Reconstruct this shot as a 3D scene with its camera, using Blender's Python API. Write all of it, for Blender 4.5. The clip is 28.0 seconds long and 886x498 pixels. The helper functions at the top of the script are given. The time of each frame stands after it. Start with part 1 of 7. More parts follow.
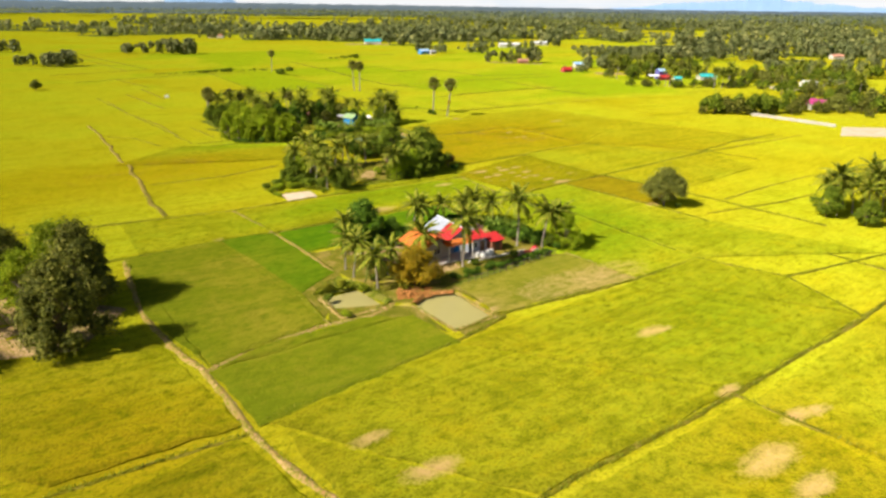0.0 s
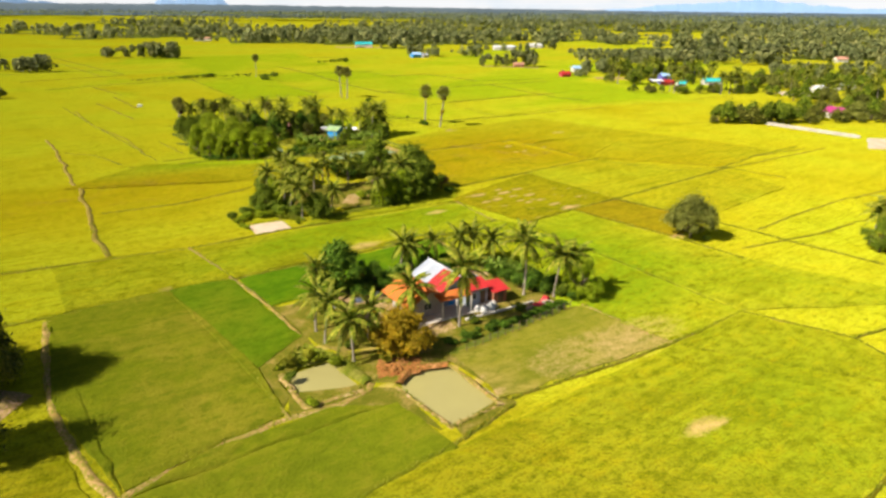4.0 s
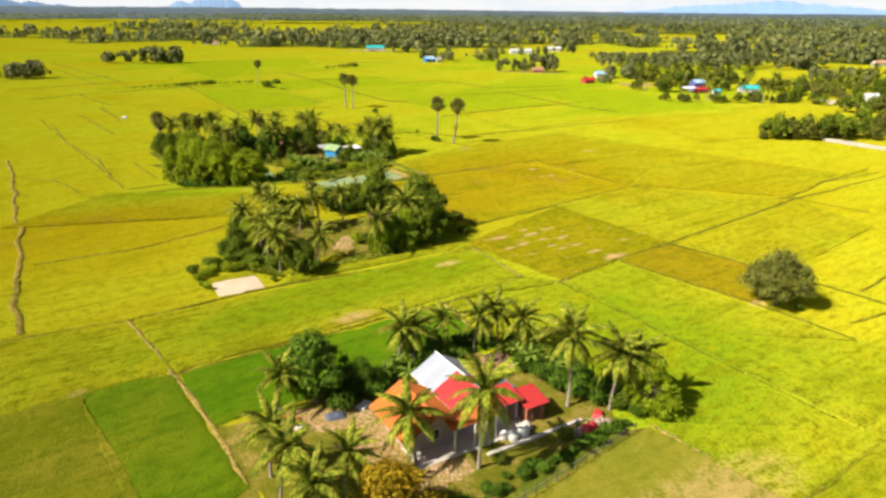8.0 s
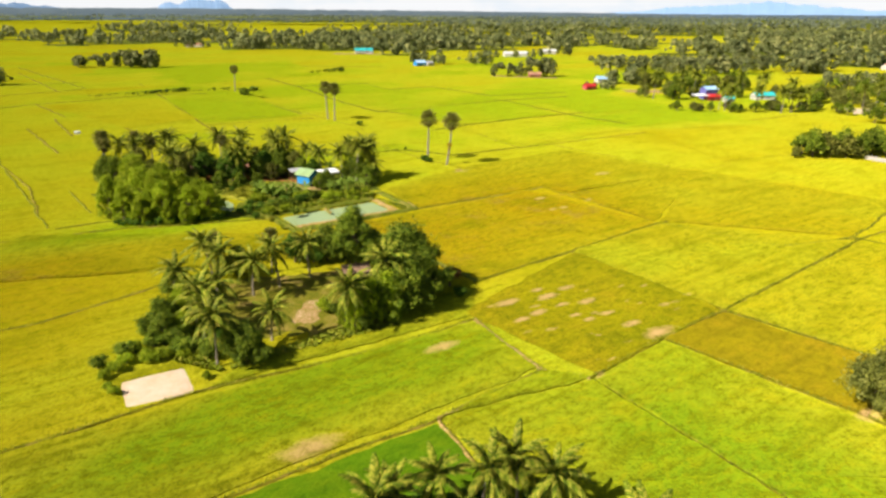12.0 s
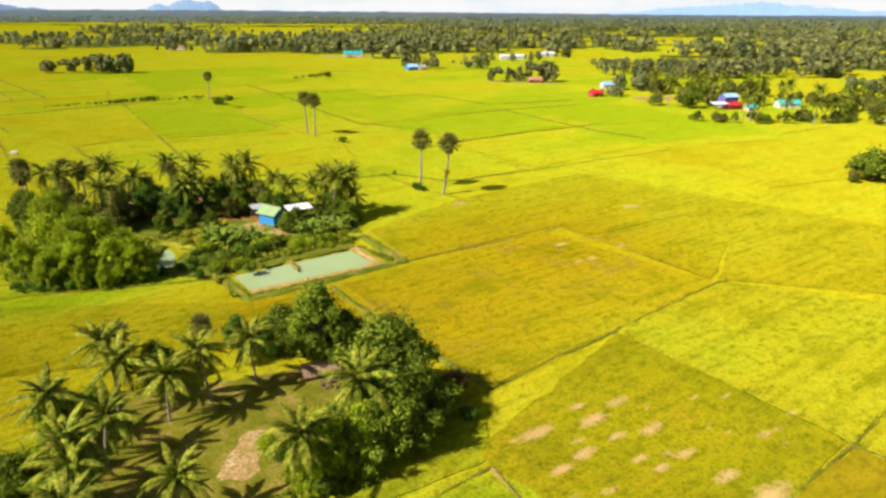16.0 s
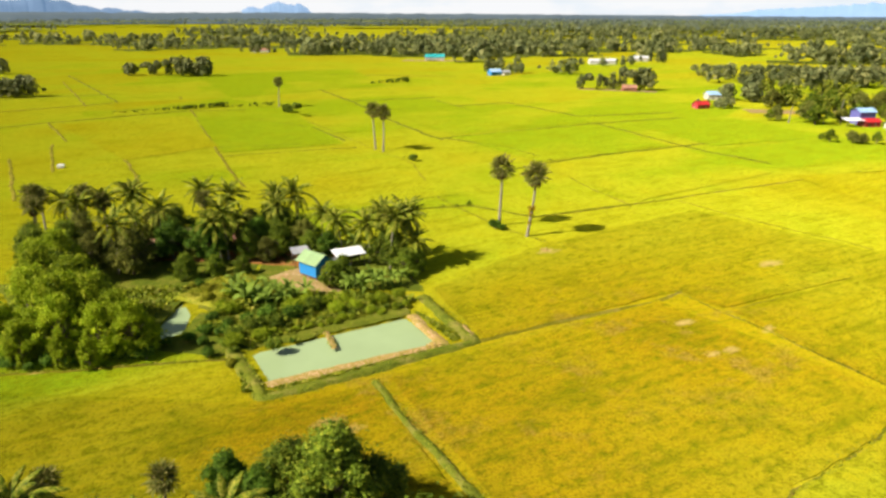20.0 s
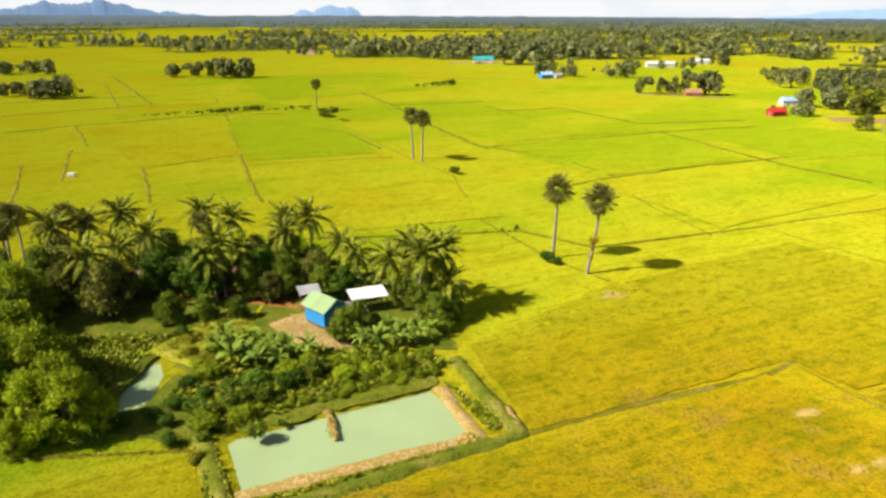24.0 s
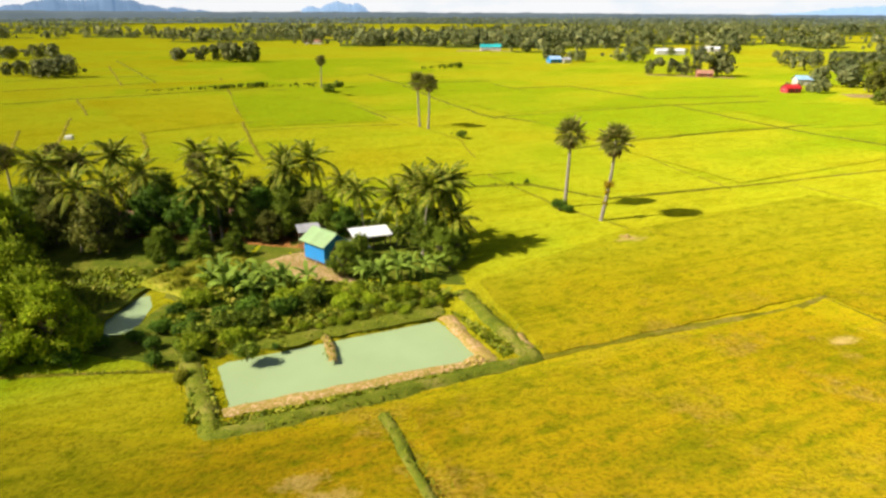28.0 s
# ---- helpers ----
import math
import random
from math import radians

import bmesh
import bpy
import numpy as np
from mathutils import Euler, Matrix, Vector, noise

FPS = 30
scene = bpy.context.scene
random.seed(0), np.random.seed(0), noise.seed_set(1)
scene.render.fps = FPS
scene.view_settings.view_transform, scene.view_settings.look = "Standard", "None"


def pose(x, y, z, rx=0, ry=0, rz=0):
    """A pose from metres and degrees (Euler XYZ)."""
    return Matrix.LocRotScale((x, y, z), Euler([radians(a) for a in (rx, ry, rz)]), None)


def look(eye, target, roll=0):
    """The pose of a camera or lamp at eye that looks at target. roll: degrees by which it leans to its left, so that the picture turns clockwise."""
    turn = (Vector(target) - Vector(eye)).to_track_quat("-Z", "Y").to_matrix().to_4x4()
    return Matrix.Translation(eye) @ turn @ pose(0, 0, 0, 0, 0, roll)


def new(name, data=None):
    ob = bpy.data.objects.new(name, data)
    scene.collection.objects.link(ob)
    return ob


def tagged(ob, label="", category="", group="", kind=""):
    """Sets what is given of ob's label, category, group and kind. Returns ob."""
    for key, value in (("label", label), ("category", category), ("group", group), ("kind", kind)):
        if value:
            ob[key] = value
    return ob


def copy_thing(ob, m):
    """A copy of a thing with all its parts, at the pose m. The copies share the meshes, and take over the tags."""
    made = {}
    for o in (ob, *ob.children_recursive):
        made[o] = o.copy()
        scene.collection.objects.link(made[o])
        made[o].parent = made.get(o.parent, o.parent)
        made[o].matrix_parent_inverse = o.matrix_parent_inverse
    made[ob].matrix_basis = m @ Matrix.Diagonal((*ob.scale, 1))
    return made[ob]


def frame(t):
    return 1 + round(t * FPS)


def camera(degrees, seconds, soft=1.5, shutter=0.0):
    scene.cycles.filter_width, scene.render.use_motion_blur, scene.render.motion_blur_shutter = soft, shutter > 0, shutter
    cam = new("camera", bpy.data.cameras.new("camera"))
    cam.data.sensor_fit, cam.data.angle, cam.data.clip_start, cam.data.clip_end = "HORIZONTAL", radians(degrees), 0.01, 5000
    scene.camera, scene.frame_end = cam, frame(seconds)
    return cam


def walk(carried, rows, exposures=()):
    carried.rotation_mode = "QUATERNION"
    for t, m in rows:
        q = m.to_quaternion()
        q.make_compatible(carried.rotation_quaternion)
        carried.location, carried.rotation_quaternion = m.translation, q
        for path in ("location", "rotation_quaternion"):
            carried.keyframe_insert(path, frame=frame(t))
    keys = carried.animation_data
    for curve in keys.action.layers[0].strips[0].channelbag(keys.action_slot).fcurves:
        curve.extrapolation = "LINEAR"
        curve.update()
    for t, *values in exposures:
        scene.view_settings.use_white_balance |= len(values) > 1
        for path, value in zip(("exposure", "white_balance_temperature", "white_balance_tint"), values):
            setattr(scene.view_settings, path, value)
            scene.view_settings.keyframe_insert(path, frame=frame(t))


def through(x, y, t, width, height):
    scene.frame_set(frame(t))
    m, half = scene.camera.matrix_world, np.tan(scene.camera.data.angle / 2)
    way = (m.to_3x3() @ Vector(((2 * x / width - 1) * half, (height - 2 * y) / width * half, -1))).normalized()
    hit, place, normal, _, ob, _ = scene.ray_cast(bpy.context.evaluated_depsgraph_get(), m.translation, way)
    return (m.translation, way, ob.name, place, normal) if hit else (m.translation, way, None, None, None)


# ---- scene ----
cam = camera(66.32, 28.0, soft=2.7)
PATH = [
    (0.0, (-0.00, -32.41, 39.92), (-0.383, 14.693, 23.159), 0.56),
    (0.5, (-0.07, -30.94, 39.88), (-0.355, 16.166, 23.117), 0.58),
    (1.0, (-0.11, -29.11, 39.88), (-0.281, 17.991, 23.108), 0.59),
    (1.5, (-0.08, -26.79, 39.89), (-0.122, 20.315, 23.132), 0.59),
    (2.0, (-0.06, -24.17, 39.92), (0.055, 22.946, 23.182), 0.56),
    (2.5, (-0.04, -21.19, 39.96), (0.008, 25.930, 23.236), 0.54),
    (3.0, (-0.05, -18.03, 40.03), (-0.098, 29.104, 23.333), 0.51),
    (3.5, (0.00, -14.71, 40.10), (0.060, 32.427, 23.431), 0.48),
    (5.5, (0.07, 0.00, 40.09), (0.070, 47.163, 23.488), 0.45),
    (6.0, (0.09, 3.69, 40.08), (-0.187, 50.857, 23.501), 0.41),
    (6.5, (0.15, 7.43, 40.03), (-0.148, 54.610, 23.462), 0.37),
    (7.0, (0.14, 11.11, 40.01), (-0.303, 58.294, 23.457), 0.34),
    (7.5, (0.08, 14.79, 40.02), (-0.585, 61.968, 23.482), 0.33),
    (8.0, (0.05, 18.42, 40.02), (-0.899, 65.600, 23.501), 0.31),
    (8.5, (0.04, 22.03, 40.03), (-0.853, 69.224, 23.530), 0.29),
    (9.0, (0.05, 25.65, 40.08), (-0.767, 72.840, 23.583), 0.26),
    (9.5, (0.03, 29.19, 40.12), (-0.739, 76.388, 23.621), 0.23),
    (10.0, (-0.06, 32.81, 40.16), (-0.742, 80.012, 23.678), 0.20),
    (10.5, (-0.10, 36.39, 40.19), (-0.736, 83.592, 23.715), 0.18),
    (11.0, (-0.23, 40.03, 40.22), (-0.782, 87.239, 23.747), 0.19),
    (11.5, (-0.38, 43.74, 40.22), (-0.869, 90.953, 23.756), 0.22),
    (12.0, (-0.58, 47.58, 40.19), (-0.959, 94.797, 23.742), 0.28),
    (12.5, (-0.71, 51.45, 40.13), (-0.998, 98.675, 23.720), 0.34),
    (14.5, (-1.10, 68.01, 40.09), (-1.182, 115.238, 23.672), 0.21),
    (15.0, (-1.24, 72.14, 40.08), (-1.265, 119.374, 23.669), 0.18),
    (15.5, (-1.41, 76.23, 40.06), (-1.366, 123.469, 23.662), 0.16),
    (16.0, (-1.51, 80.28, 40.04), (-1.413, 127.524, 23.671), 0.17),
    (16.5, (-1.76, 84.26, 40.02), (-1.585, 131.504, 23.657), 0.19),
    (17.0, (-1.87, 88.19, 40.00), (-1.680, 135.435, 23.640), 0.20),
    (17.5, (-1.96, 92.21, 40.00), (-2.082, 139.460, 23.650), 0.20),
    (18.0, (-2.07, 96.15, 39.98), (-2.490, 143.399, 23.632), 0.18),
    (18.5, (-2.17, 99.92, 39.95), (-3.003, 147.170, 23.633), 0.16),
    (19.0, (-2.28, 103.42, 39.95), (-4.704, 150.630, 23.650), 0.13),
    (19.5, (-2.44, 106.71, 39.97), (-6.536, 153.814, 23.698), 0.11),
    (20.0, (-2.62, 110.02, 39.96), (-8.151, 156.983, 23.709), 0.07),
    (20.5, (-2.66, 113.32, 39.94), (-8.562, 160.245, 23.711), 0.04),
    (21.0, (-2.92, 116.52, 39.90), (-8.776, 163.458, 23.695), -0.00),
    (21.5, (-3.21, 119.58, 39.85), (-9.243, 166.505, 23.669), -0.04),
    (22.0, (-3.55, 122.60, 39.76), (-11.049, 169.321, 23.605), -0.05),
    (22.5, (-3.84, 125.54, 39.64), (-12.697, 172.036, 23.529), -0.07),
    (24.5, (-4.93, 133.62, 36.99), (-13.753, 180.147, 20.938), 0.01),
    (25.0, (-5.06, 134.20, 35.71), (-13.862, 180.712, 19.614), 0.01),
    (25.5, (-5.19, 134.35, 34.35), (-14.024, 180.845, 18.216), 0.02),
    (26.0, (-5.24, 134.31, 32.97), (-14.230, 180.769, 16.818), 0.05),
    (26.5, (-5.26, 134.26, 31.61), (-14.343, 180.694, 15.443), 0.07),
    (27.0, (-5.22, 134.24, 30.39), (-14.373, 180.655, 14.207), 0.08),
    (27.5, (-5.20, 134.20, 29.43), (-14.415, 180.596, 13.232), 0.07),
    (28.0, (-5.22, 134.42, 28.86), (-14.489, 180.813, 12.683), 0.05),
]
walk(cam, [(t, look(eye, aim, roll)) for t, eye, aim, roll in PATH])

# ---- light: clear afternoon sun from behind on one side, plain sky ----
SUN_UP = radians(43)
SUN_FROM = Vector((-0.87, -0.50, 0)).normalized()
world = bpy.data.worlds.new("sky")
scene.world = world
world.use_nodes = True
wn = world.node_tree.nodes
sky = wn.new("ShaderNodeTexSky")
sky.sky_type = "NISHITA"
sky.sun_disc = False
sky.sun_elevation = SUN_UP
sky.sun_rotation = math.atan2(SUN_FROM.x, SUN_FROM.y)
sky.air_density, sky.dust_density, sky.ozone_density = 1.0, 3.0, 1.0
wn["Background"].inputs["Strength"].default_value = 0.043
world.node_tree.links.new(sky.outputs["Color"], wn["Background"].inputs["Color"])
sun_data = bpy.data.lights.new("sun", "SUN")
sun_data.energy, sun_data.angle, sun_data.color = 5.0, radians(0.5), (1.0, 0.905, 0.76)
sun = new("sun", sun_data)
sun.matrix_world = look(tuple(SUN_FROM * 100 * math.cos(SUN_UP) + Vector((0, 0, 100 * math.sin(SUN_UP)))), (0, 0, 0))
scene.view_settings.exposure = 0.54

# ---- plan scale and small helpers ----
S = 4 / 3  # the plan below is drawn at three quarters of true size
rng = random.Random(7)
nrng = np.random.default_rng(11)


def at(x, y, z=0.0):
    return Vector((x * S, y * S, z))


def mesh_of(name, verts, faces, mat, smooth=False):
    me = bpy.data.meshes.new(name)
    me.from_pydata([tuple(v) for v in verts], [], [tuple(f) for f in faces])
    me.materials.append(mat)
    if smooth:
        me.polygons.foreach_set("use_smooth", [True] * len(me.polygons))
    me.update()
    return me


def quads_mesh(name, v, mat):
    """A mesh of loose three- or four-cornered pieces from an array n x corners x 3."""
    n, k = len(v), np.shape(v)[1]
    me = bpy.data.meshes.new(name)
    me.vertices.add(k * n)
    me.vertices.foreach_set("co", np.asarray(v, dtype=np.float32).reshape(-1))
    me.loops.add(k * n)
    me.loops.foreach_set("vertex_index", np.arange(k * n, dtype=np.int32))
    me.polygons.add(n)
    me.polygons.foreach_set("loop_start", np.arange(n, dtype=np.int32) * k)
    me.materials.append(mat)
    me.update(calc_edges=True)
    return me


def bm_mesh(name, bm, mat, smooth=False):
    me = bpy.data.meshes.new(name)
    bm.to_mesh(me)
    bm.free()
    me.materials.append(mat)
    if smooth:
        me.polygons.foreach_set("use_smooth", [True] * len(me.polygons))
    return me


def part(name, me, parent, label="", m=None):
    ob = new(name, me)
    ob.parent = parent
    if m is not None:
        ob.matrix_basis = m
    if label:
        ob["label"] = label
    return ob


def box_bm(bm, x0, y0, z0, x1, y1, z1, bevel=0.0):
    r = bmesh.ops.create_cube(bm, size=1.0)
    for v in r["verts"]:
        v.co = Vector(((x0 + x1) / 2 + v.co.x * (x1 - x0), (y0 + y1) / 2 + v.co.y * (y1 - y0), (z0 + z1) / 2 + v.co.z * (z1 - z0)))
    if bevel:
        es = list({e for v in r["verts"] for e in v.link_edges})
        bmesh.ops.bevel(bm, geom=es, offset=bevel, segments=1, affect="EDGES")


def box_mesh(name, size, mat, bevel=0.02, base=True):
    bm = bmesh.new()
    x, y, z = size
    box_bm(bm, -x / 2, -y / 2, 0 if base else -z / 2, x / 2, y / 2, z if base else z / 2, bevel)
    return bm_mesh(name, bm, mat)


def tube(points, radii, sides=8, cap=True):
    """Vertices and faces of a tapered tube along points."""
    verts, faces = [], []
    n = len(points)
    for i, p in enumerate(points):
        a = Vector(points[min(i + 1, n - 1)]) - Vector(points[max(i - 1, 0)])
        a.normalize()
        side = a.cross(Vector((0.3, 1, 0.1))).normalized()
        up = side.cross(a)
        for k in range(sides):
            w = 2 * math.pi * k / sides
            verts.append(Vector(p) + (side * math.cos(w) + up * math.sin(w)) * radii[i])
        if i:
            for k in range(sides):
                k2 = (k + 1) % sides
                faces.append(((i - 1) * sides + k, (i - 1) * sides + k2, i * sides + k2, i * sides + k))
    if cap:
        faces.append(tuple((n - 1) * sides + k for k in range(sides)))
    return verts, faces


# ---- materials ----
def mat_new(name, rough=0.8, metal=0.0):
    m = bpy.data.materials.new(name)
    m.use_nodes = True
    nt = m.node_tree
    b = nt.nodes["Principled BSDF"]
    b.inputs["Roughness"].default_value = rough
    b.inputs["Metallic"].default_value = metal
    return m, nt, b


def node(nt, kind, **inputs):
    n = nt.nodes.new(kind)
    for k, v in inputs.items():
        n.inputs[k.replace("_", " ")].default_value = v
    return n


def coords(nt, scale=(1, 1, 1), turn=0.0, where="Object"):
    tc = nt.nodes.new("ShaderNodeTexCoord")
    mp = nt.nodes.new("ShaderNodeMapping")
    mp.vector_type = "TEXTURE"
    mp.inputs["Scale"].default_value = [1 / k for k in scale]
    mp.inputs["Rotation"].default_value = (0, 0, radians(turn))
    nt.links.new(tc.outputs[where], mp.inputs["Vector"])
    return mp.outputs["Vector"]


def ramp(nt, fac, stops):
    r = nt.nodes.new("ShaderNodeValToRGB")
    els = r.color_ramp.elements
    while len(els) < len(stops):
        els.new(0.5)
    for e, (p, c) in zip(els, stops):
        e.position, e.color = p, (*c, 1)
    nt.links.new(fac, r.inputs["Fac"])
    return r.outputs["Color"]


def mixc(nt, fac, a, b, blend="MIX"):
    m = nt.nodes.new("ShaderNodeMix")
    m.data_type, m.blend_type = "RGBA", blend
    for sock, val in ((m.inputs["Factor"], fac), (m.inputs["A"], a), (m.inputs["B"], b)):
        if isinstance(val, (int, float)):
            sock.default_value = val
        elif isinstance(val, tuple):
            sock.default_value = (*val, 1)
        else:
            nt.links.new(val, sock)
    return m.outputs["Result"]


def noise_fac(nt, vec, scale, detail=3.0, rough=0.55):
    n = node(nt, "ShaderNodeTexNoise", Scale=scale, Detail=detail, Roughness=rough)
    nt.links.new(vec, n.inputs["Vector"])
    return n.outputs["Fac"]


def bump(nt, b, height, strength, dist):
    n = node(nt, "ShaderNodeBump", Strength=strength, Distance=dist)
    nt.links.new(height, n.inputs["Height"])
    nt.links.new(n.outputs["Normal"], b.inputs["Normal"])


def rice_mat(name, dark, mid, light, warm, turn=36, patch=0.05, grain=0.62, ripe=None, sheen=0.0):
    """Standing rice: broad patches of ripeness, faint sown rows, clumps and tufts; lodged brown spots and bare soil where the sheet says so."""
    m, nt, b = mat_new(name, 0.9)
    b.inputs["Specular IOR Level"].default_value = 0.0
    b.inputs["Diffuse Roughness"].default_value = 1.0
    b.inputs["Sheen Weight"].default_value = sheen
    b.inputs["Sheen Roughness"].default_value = 0.5
    b.inputs["Sheen Tint"].default_value = (0.80, 0.90, 0.0, 1)
    v = coords(nt)
    big = noise_fac(nt, v, patch, 4, 0.6)
    clump_n = noise_fac(nt, coords(nt, (0.7, 1.0, 1), turn), 0.85, 4, 0.66)
    rows = noise_fac(nt, coords(nt, (0.05, 1.0, 1), turn), 0.85, 3, 0.6)
    fine = noise_fac(nt, v, 2.9, 3, 0.7)
    blot = noise_fac(nt, coords(nt, (0.6, 1.0, 1), turn), 0.16, 4, 0.66)
    spots = noise_fac(nt, v, 0.11, 5, 0.72)
    if ripe:
        ra = nt.nodes.new("ShaderNodeAttribute")
        ra.attribute_name = "ripe"
        vor = node(nt, "ShaderNodeTexVoronoi", Scale=1.0)
        vor.distance = "CHEBYCHEV"
        nt.links.new(coords(nt, (0.013, 0.026, 1), 36), vor.inputs["Vector"])
        sep = nt.nodes.new("ShaderNodeSeparateColor")
        nt.links.new(vor.outputs["Color"], sep.inputs["Color"])
        away = node(nt, "ShaderNodeMapRange", From_Min=300.0, From_Max=420.0, To_Min=0.0, To_Max=0.55)
        xyz = nt.nodes.new("ShaderNodeSeparateXYZ")
        nt.links.new(v, xyz.inputs["Vector"])
        nt.links.new(xyz.outputs["Y"], away.inputs["Value"])
        k0 = nt.nodes.new("ShaderNodeMath")
        k0.operation = "SUBTRACT"
        nt.links.new(sep.outputs["Red"], k0.inputs[0])
        k0.inputs[1].default_value = 0.5
        k1, k2 = nt.nodes.new("ShaderNodeMath"), nt.nodes.new("ShaderNodeMath")
        k1.operation = k2.operation = "MULTIPLY_ADD"
        nt.links.new(k0.outputs[0], k1.inputs[0])
        nt.links.new(away.outputs["Result"], k1.inputs[1])
        nt.links.new(ra.outputs["Fac"], k1.inputs[2])
        nt.links.new(big, k2.inputs[0])
        k2.inputs[1].default_value = 1.1
        nt.links.new(k1.outputs[0], k2.inputs[2])
        mr = node(nt, "ShaderNodeMapRange", From_Min=-0.05, From_Max=1.30)
        nt.links.new(k2.outputs[0], mr.inputs["Value"])
        c = ramp(nt, mr.outputs["Result"], ripe)
    else:
        c = ramp(nt, big, [(0.34, mid), (0.50, light), (0.64, warm)])
    deep = mixc(nt, 0.55, mid, dark)
    c = mixc(nt, ramp(nt, blot, [(0.36, (0.45, 0.45, 0.45)), (0.50, (0, 0, 0))]), c, deep)
    c = mixc(nt, ramp(nt, blot, [(0.54, (0, 0, 0)), (0.68, (0.35, 0.35, 0.35))]), c, warm)
    c = mixc(nt, ramp(nt, rows, [(0.34, (0.45, 0.45, 0.45)), (0.50, (0, 0, 0))]), c, deep)
    c = mixc(nt, ramp(nt, clump_n, [(0.33, (0.8, 0.8, 0.8)), (0.50, (0, 0, 0))]), c, deep)
    c = mixc(nt, ramp(nt, clump_n, [(0.52, (0, 0, 0)), (0.72, (0.4, 0.4, 0.4))]), c, warm)
    c = mixc(nt, ramp(nt, fine, [(0.37, (grain, grain, grain)), (0.50, (0, 0, 0))]), c, dark)
    c = mixc(nt, ramp(nt, fine, [(0.54, (0, 0, 0)), (0.72, (grain * 0.5, grain * 0.5, grain * 0.5))]), c, light)
    if ripe:
        # lodged and rusty spots where the crop is ripest
        old = node(nt, "ShaderNodeMapRange", From_Min=0.62, From_Max=0.95)
        nt.links.new(mr.outputs["Result"], old.inputs["Value"])
        lod = nt.nodes.new("ShaderNodeMath")
        lod.operation = "MULTIPLY"
        nt.links.new(ramp(nt, spots, [(0.53, (0, 0, 0)), (0.63, (1, 1, 1))]), lod.inputs[0])
        nt.links.new(old.outputs["Result"], lod.inputs[1])
        c = mixc(nt, lod.outputs[0], c, mixc(nt, ramp(nt, fine, [(0.40, (0, 0, 0)), (0.62, (1, 1, 1))]), (0.085, 0.040, 0.008), (0.34, 0.21, 0.05)))
    at_ = nt.nodes.new("ShaderNodeAttribute")
    at_.attribute_name = "bare"
    add = nt.nodes.new("ShaderNodeMath")
    add.operation = "MULTIPLY_ADD"
    nt.links.new(clump_n, add.inputs[0])
    add.inputs[1].default_value = 0.9
    nt.links.new(at_.outputs["Fac"], add.inputs[2])
    add2 = nt.nodes.new("ShaderNodeMath")
    add2.operation = "MULTIPLY_ADD"
    nt.links.new(fine, add2.inputs[0])
    add2.inputs[1].default_value = 0.9
    nt.links.new(add.outputs[0], add2.inputs[2])
    c = mixc(nt, bare_fac(nt, add2.outputs[0]), c, mixc(nt, 0.35, (0.50, 0.33, 0.18), warm))
    nt.links.new(c, b.inputs["Base Color"])
    sm = nt.nodes.new("ShaderNodeMath")
    nt.links.new(fine, sm.inputs[0])
    nt.links.new(clump_n, sm.inputs[1])
    bump(nt, b, sm.outputs[0], 0.8, 0.26)
    return m


def bare_fac(nt, value):
    """Ragged share of bare soil: none below 1.25, all above 1.90."""
    mr = node(nt, "ShaderNodeMapRange", From_Min=1.25, From_Max=1.90)
    nt.links.new(value, mr.inputs["Value"])
    return mr.outputs["Result"]


def soil_mat(name, a, b_, c, grass=None, amount=0.5, scale=0.35, rough=0.95, speck=0.35):
    m, nt, b = mat_new(name, rough)
    b.inputs["Specular IOR Level"].default_value = 0.03
    v = coords(nt)
    n1 = noise_fac(nt, v, scale, 5, 0.6)
    n2 = noise_fac(nt, v, 3.5, 4, 0.65)
    col = ramp(nt, n1, [(0.35, a), (0.5, b_), (0.65, c)])
    if grass:
        f = ramp(nt, n2, [(0.5 - amount * 0.3, (1, 1, 1)), (0.62 - amount * 0.2, (0, 0, 0))])
        col = mixc(nt, f, col, grass)
    col = mixc(nt, ramp(nt, noise_fac(nt, v, 11, 3, 0.7), [(0.35, (speck, speck, speck)), (0.6, (0, 0, 0))]), col, tuple(0.45 * k for k in a))
    nt.links.new(col, b.inputs["Base Color"])
    bump(nt, b, n2, 0.1 + 1.4 * speck, 0.12)
    return m


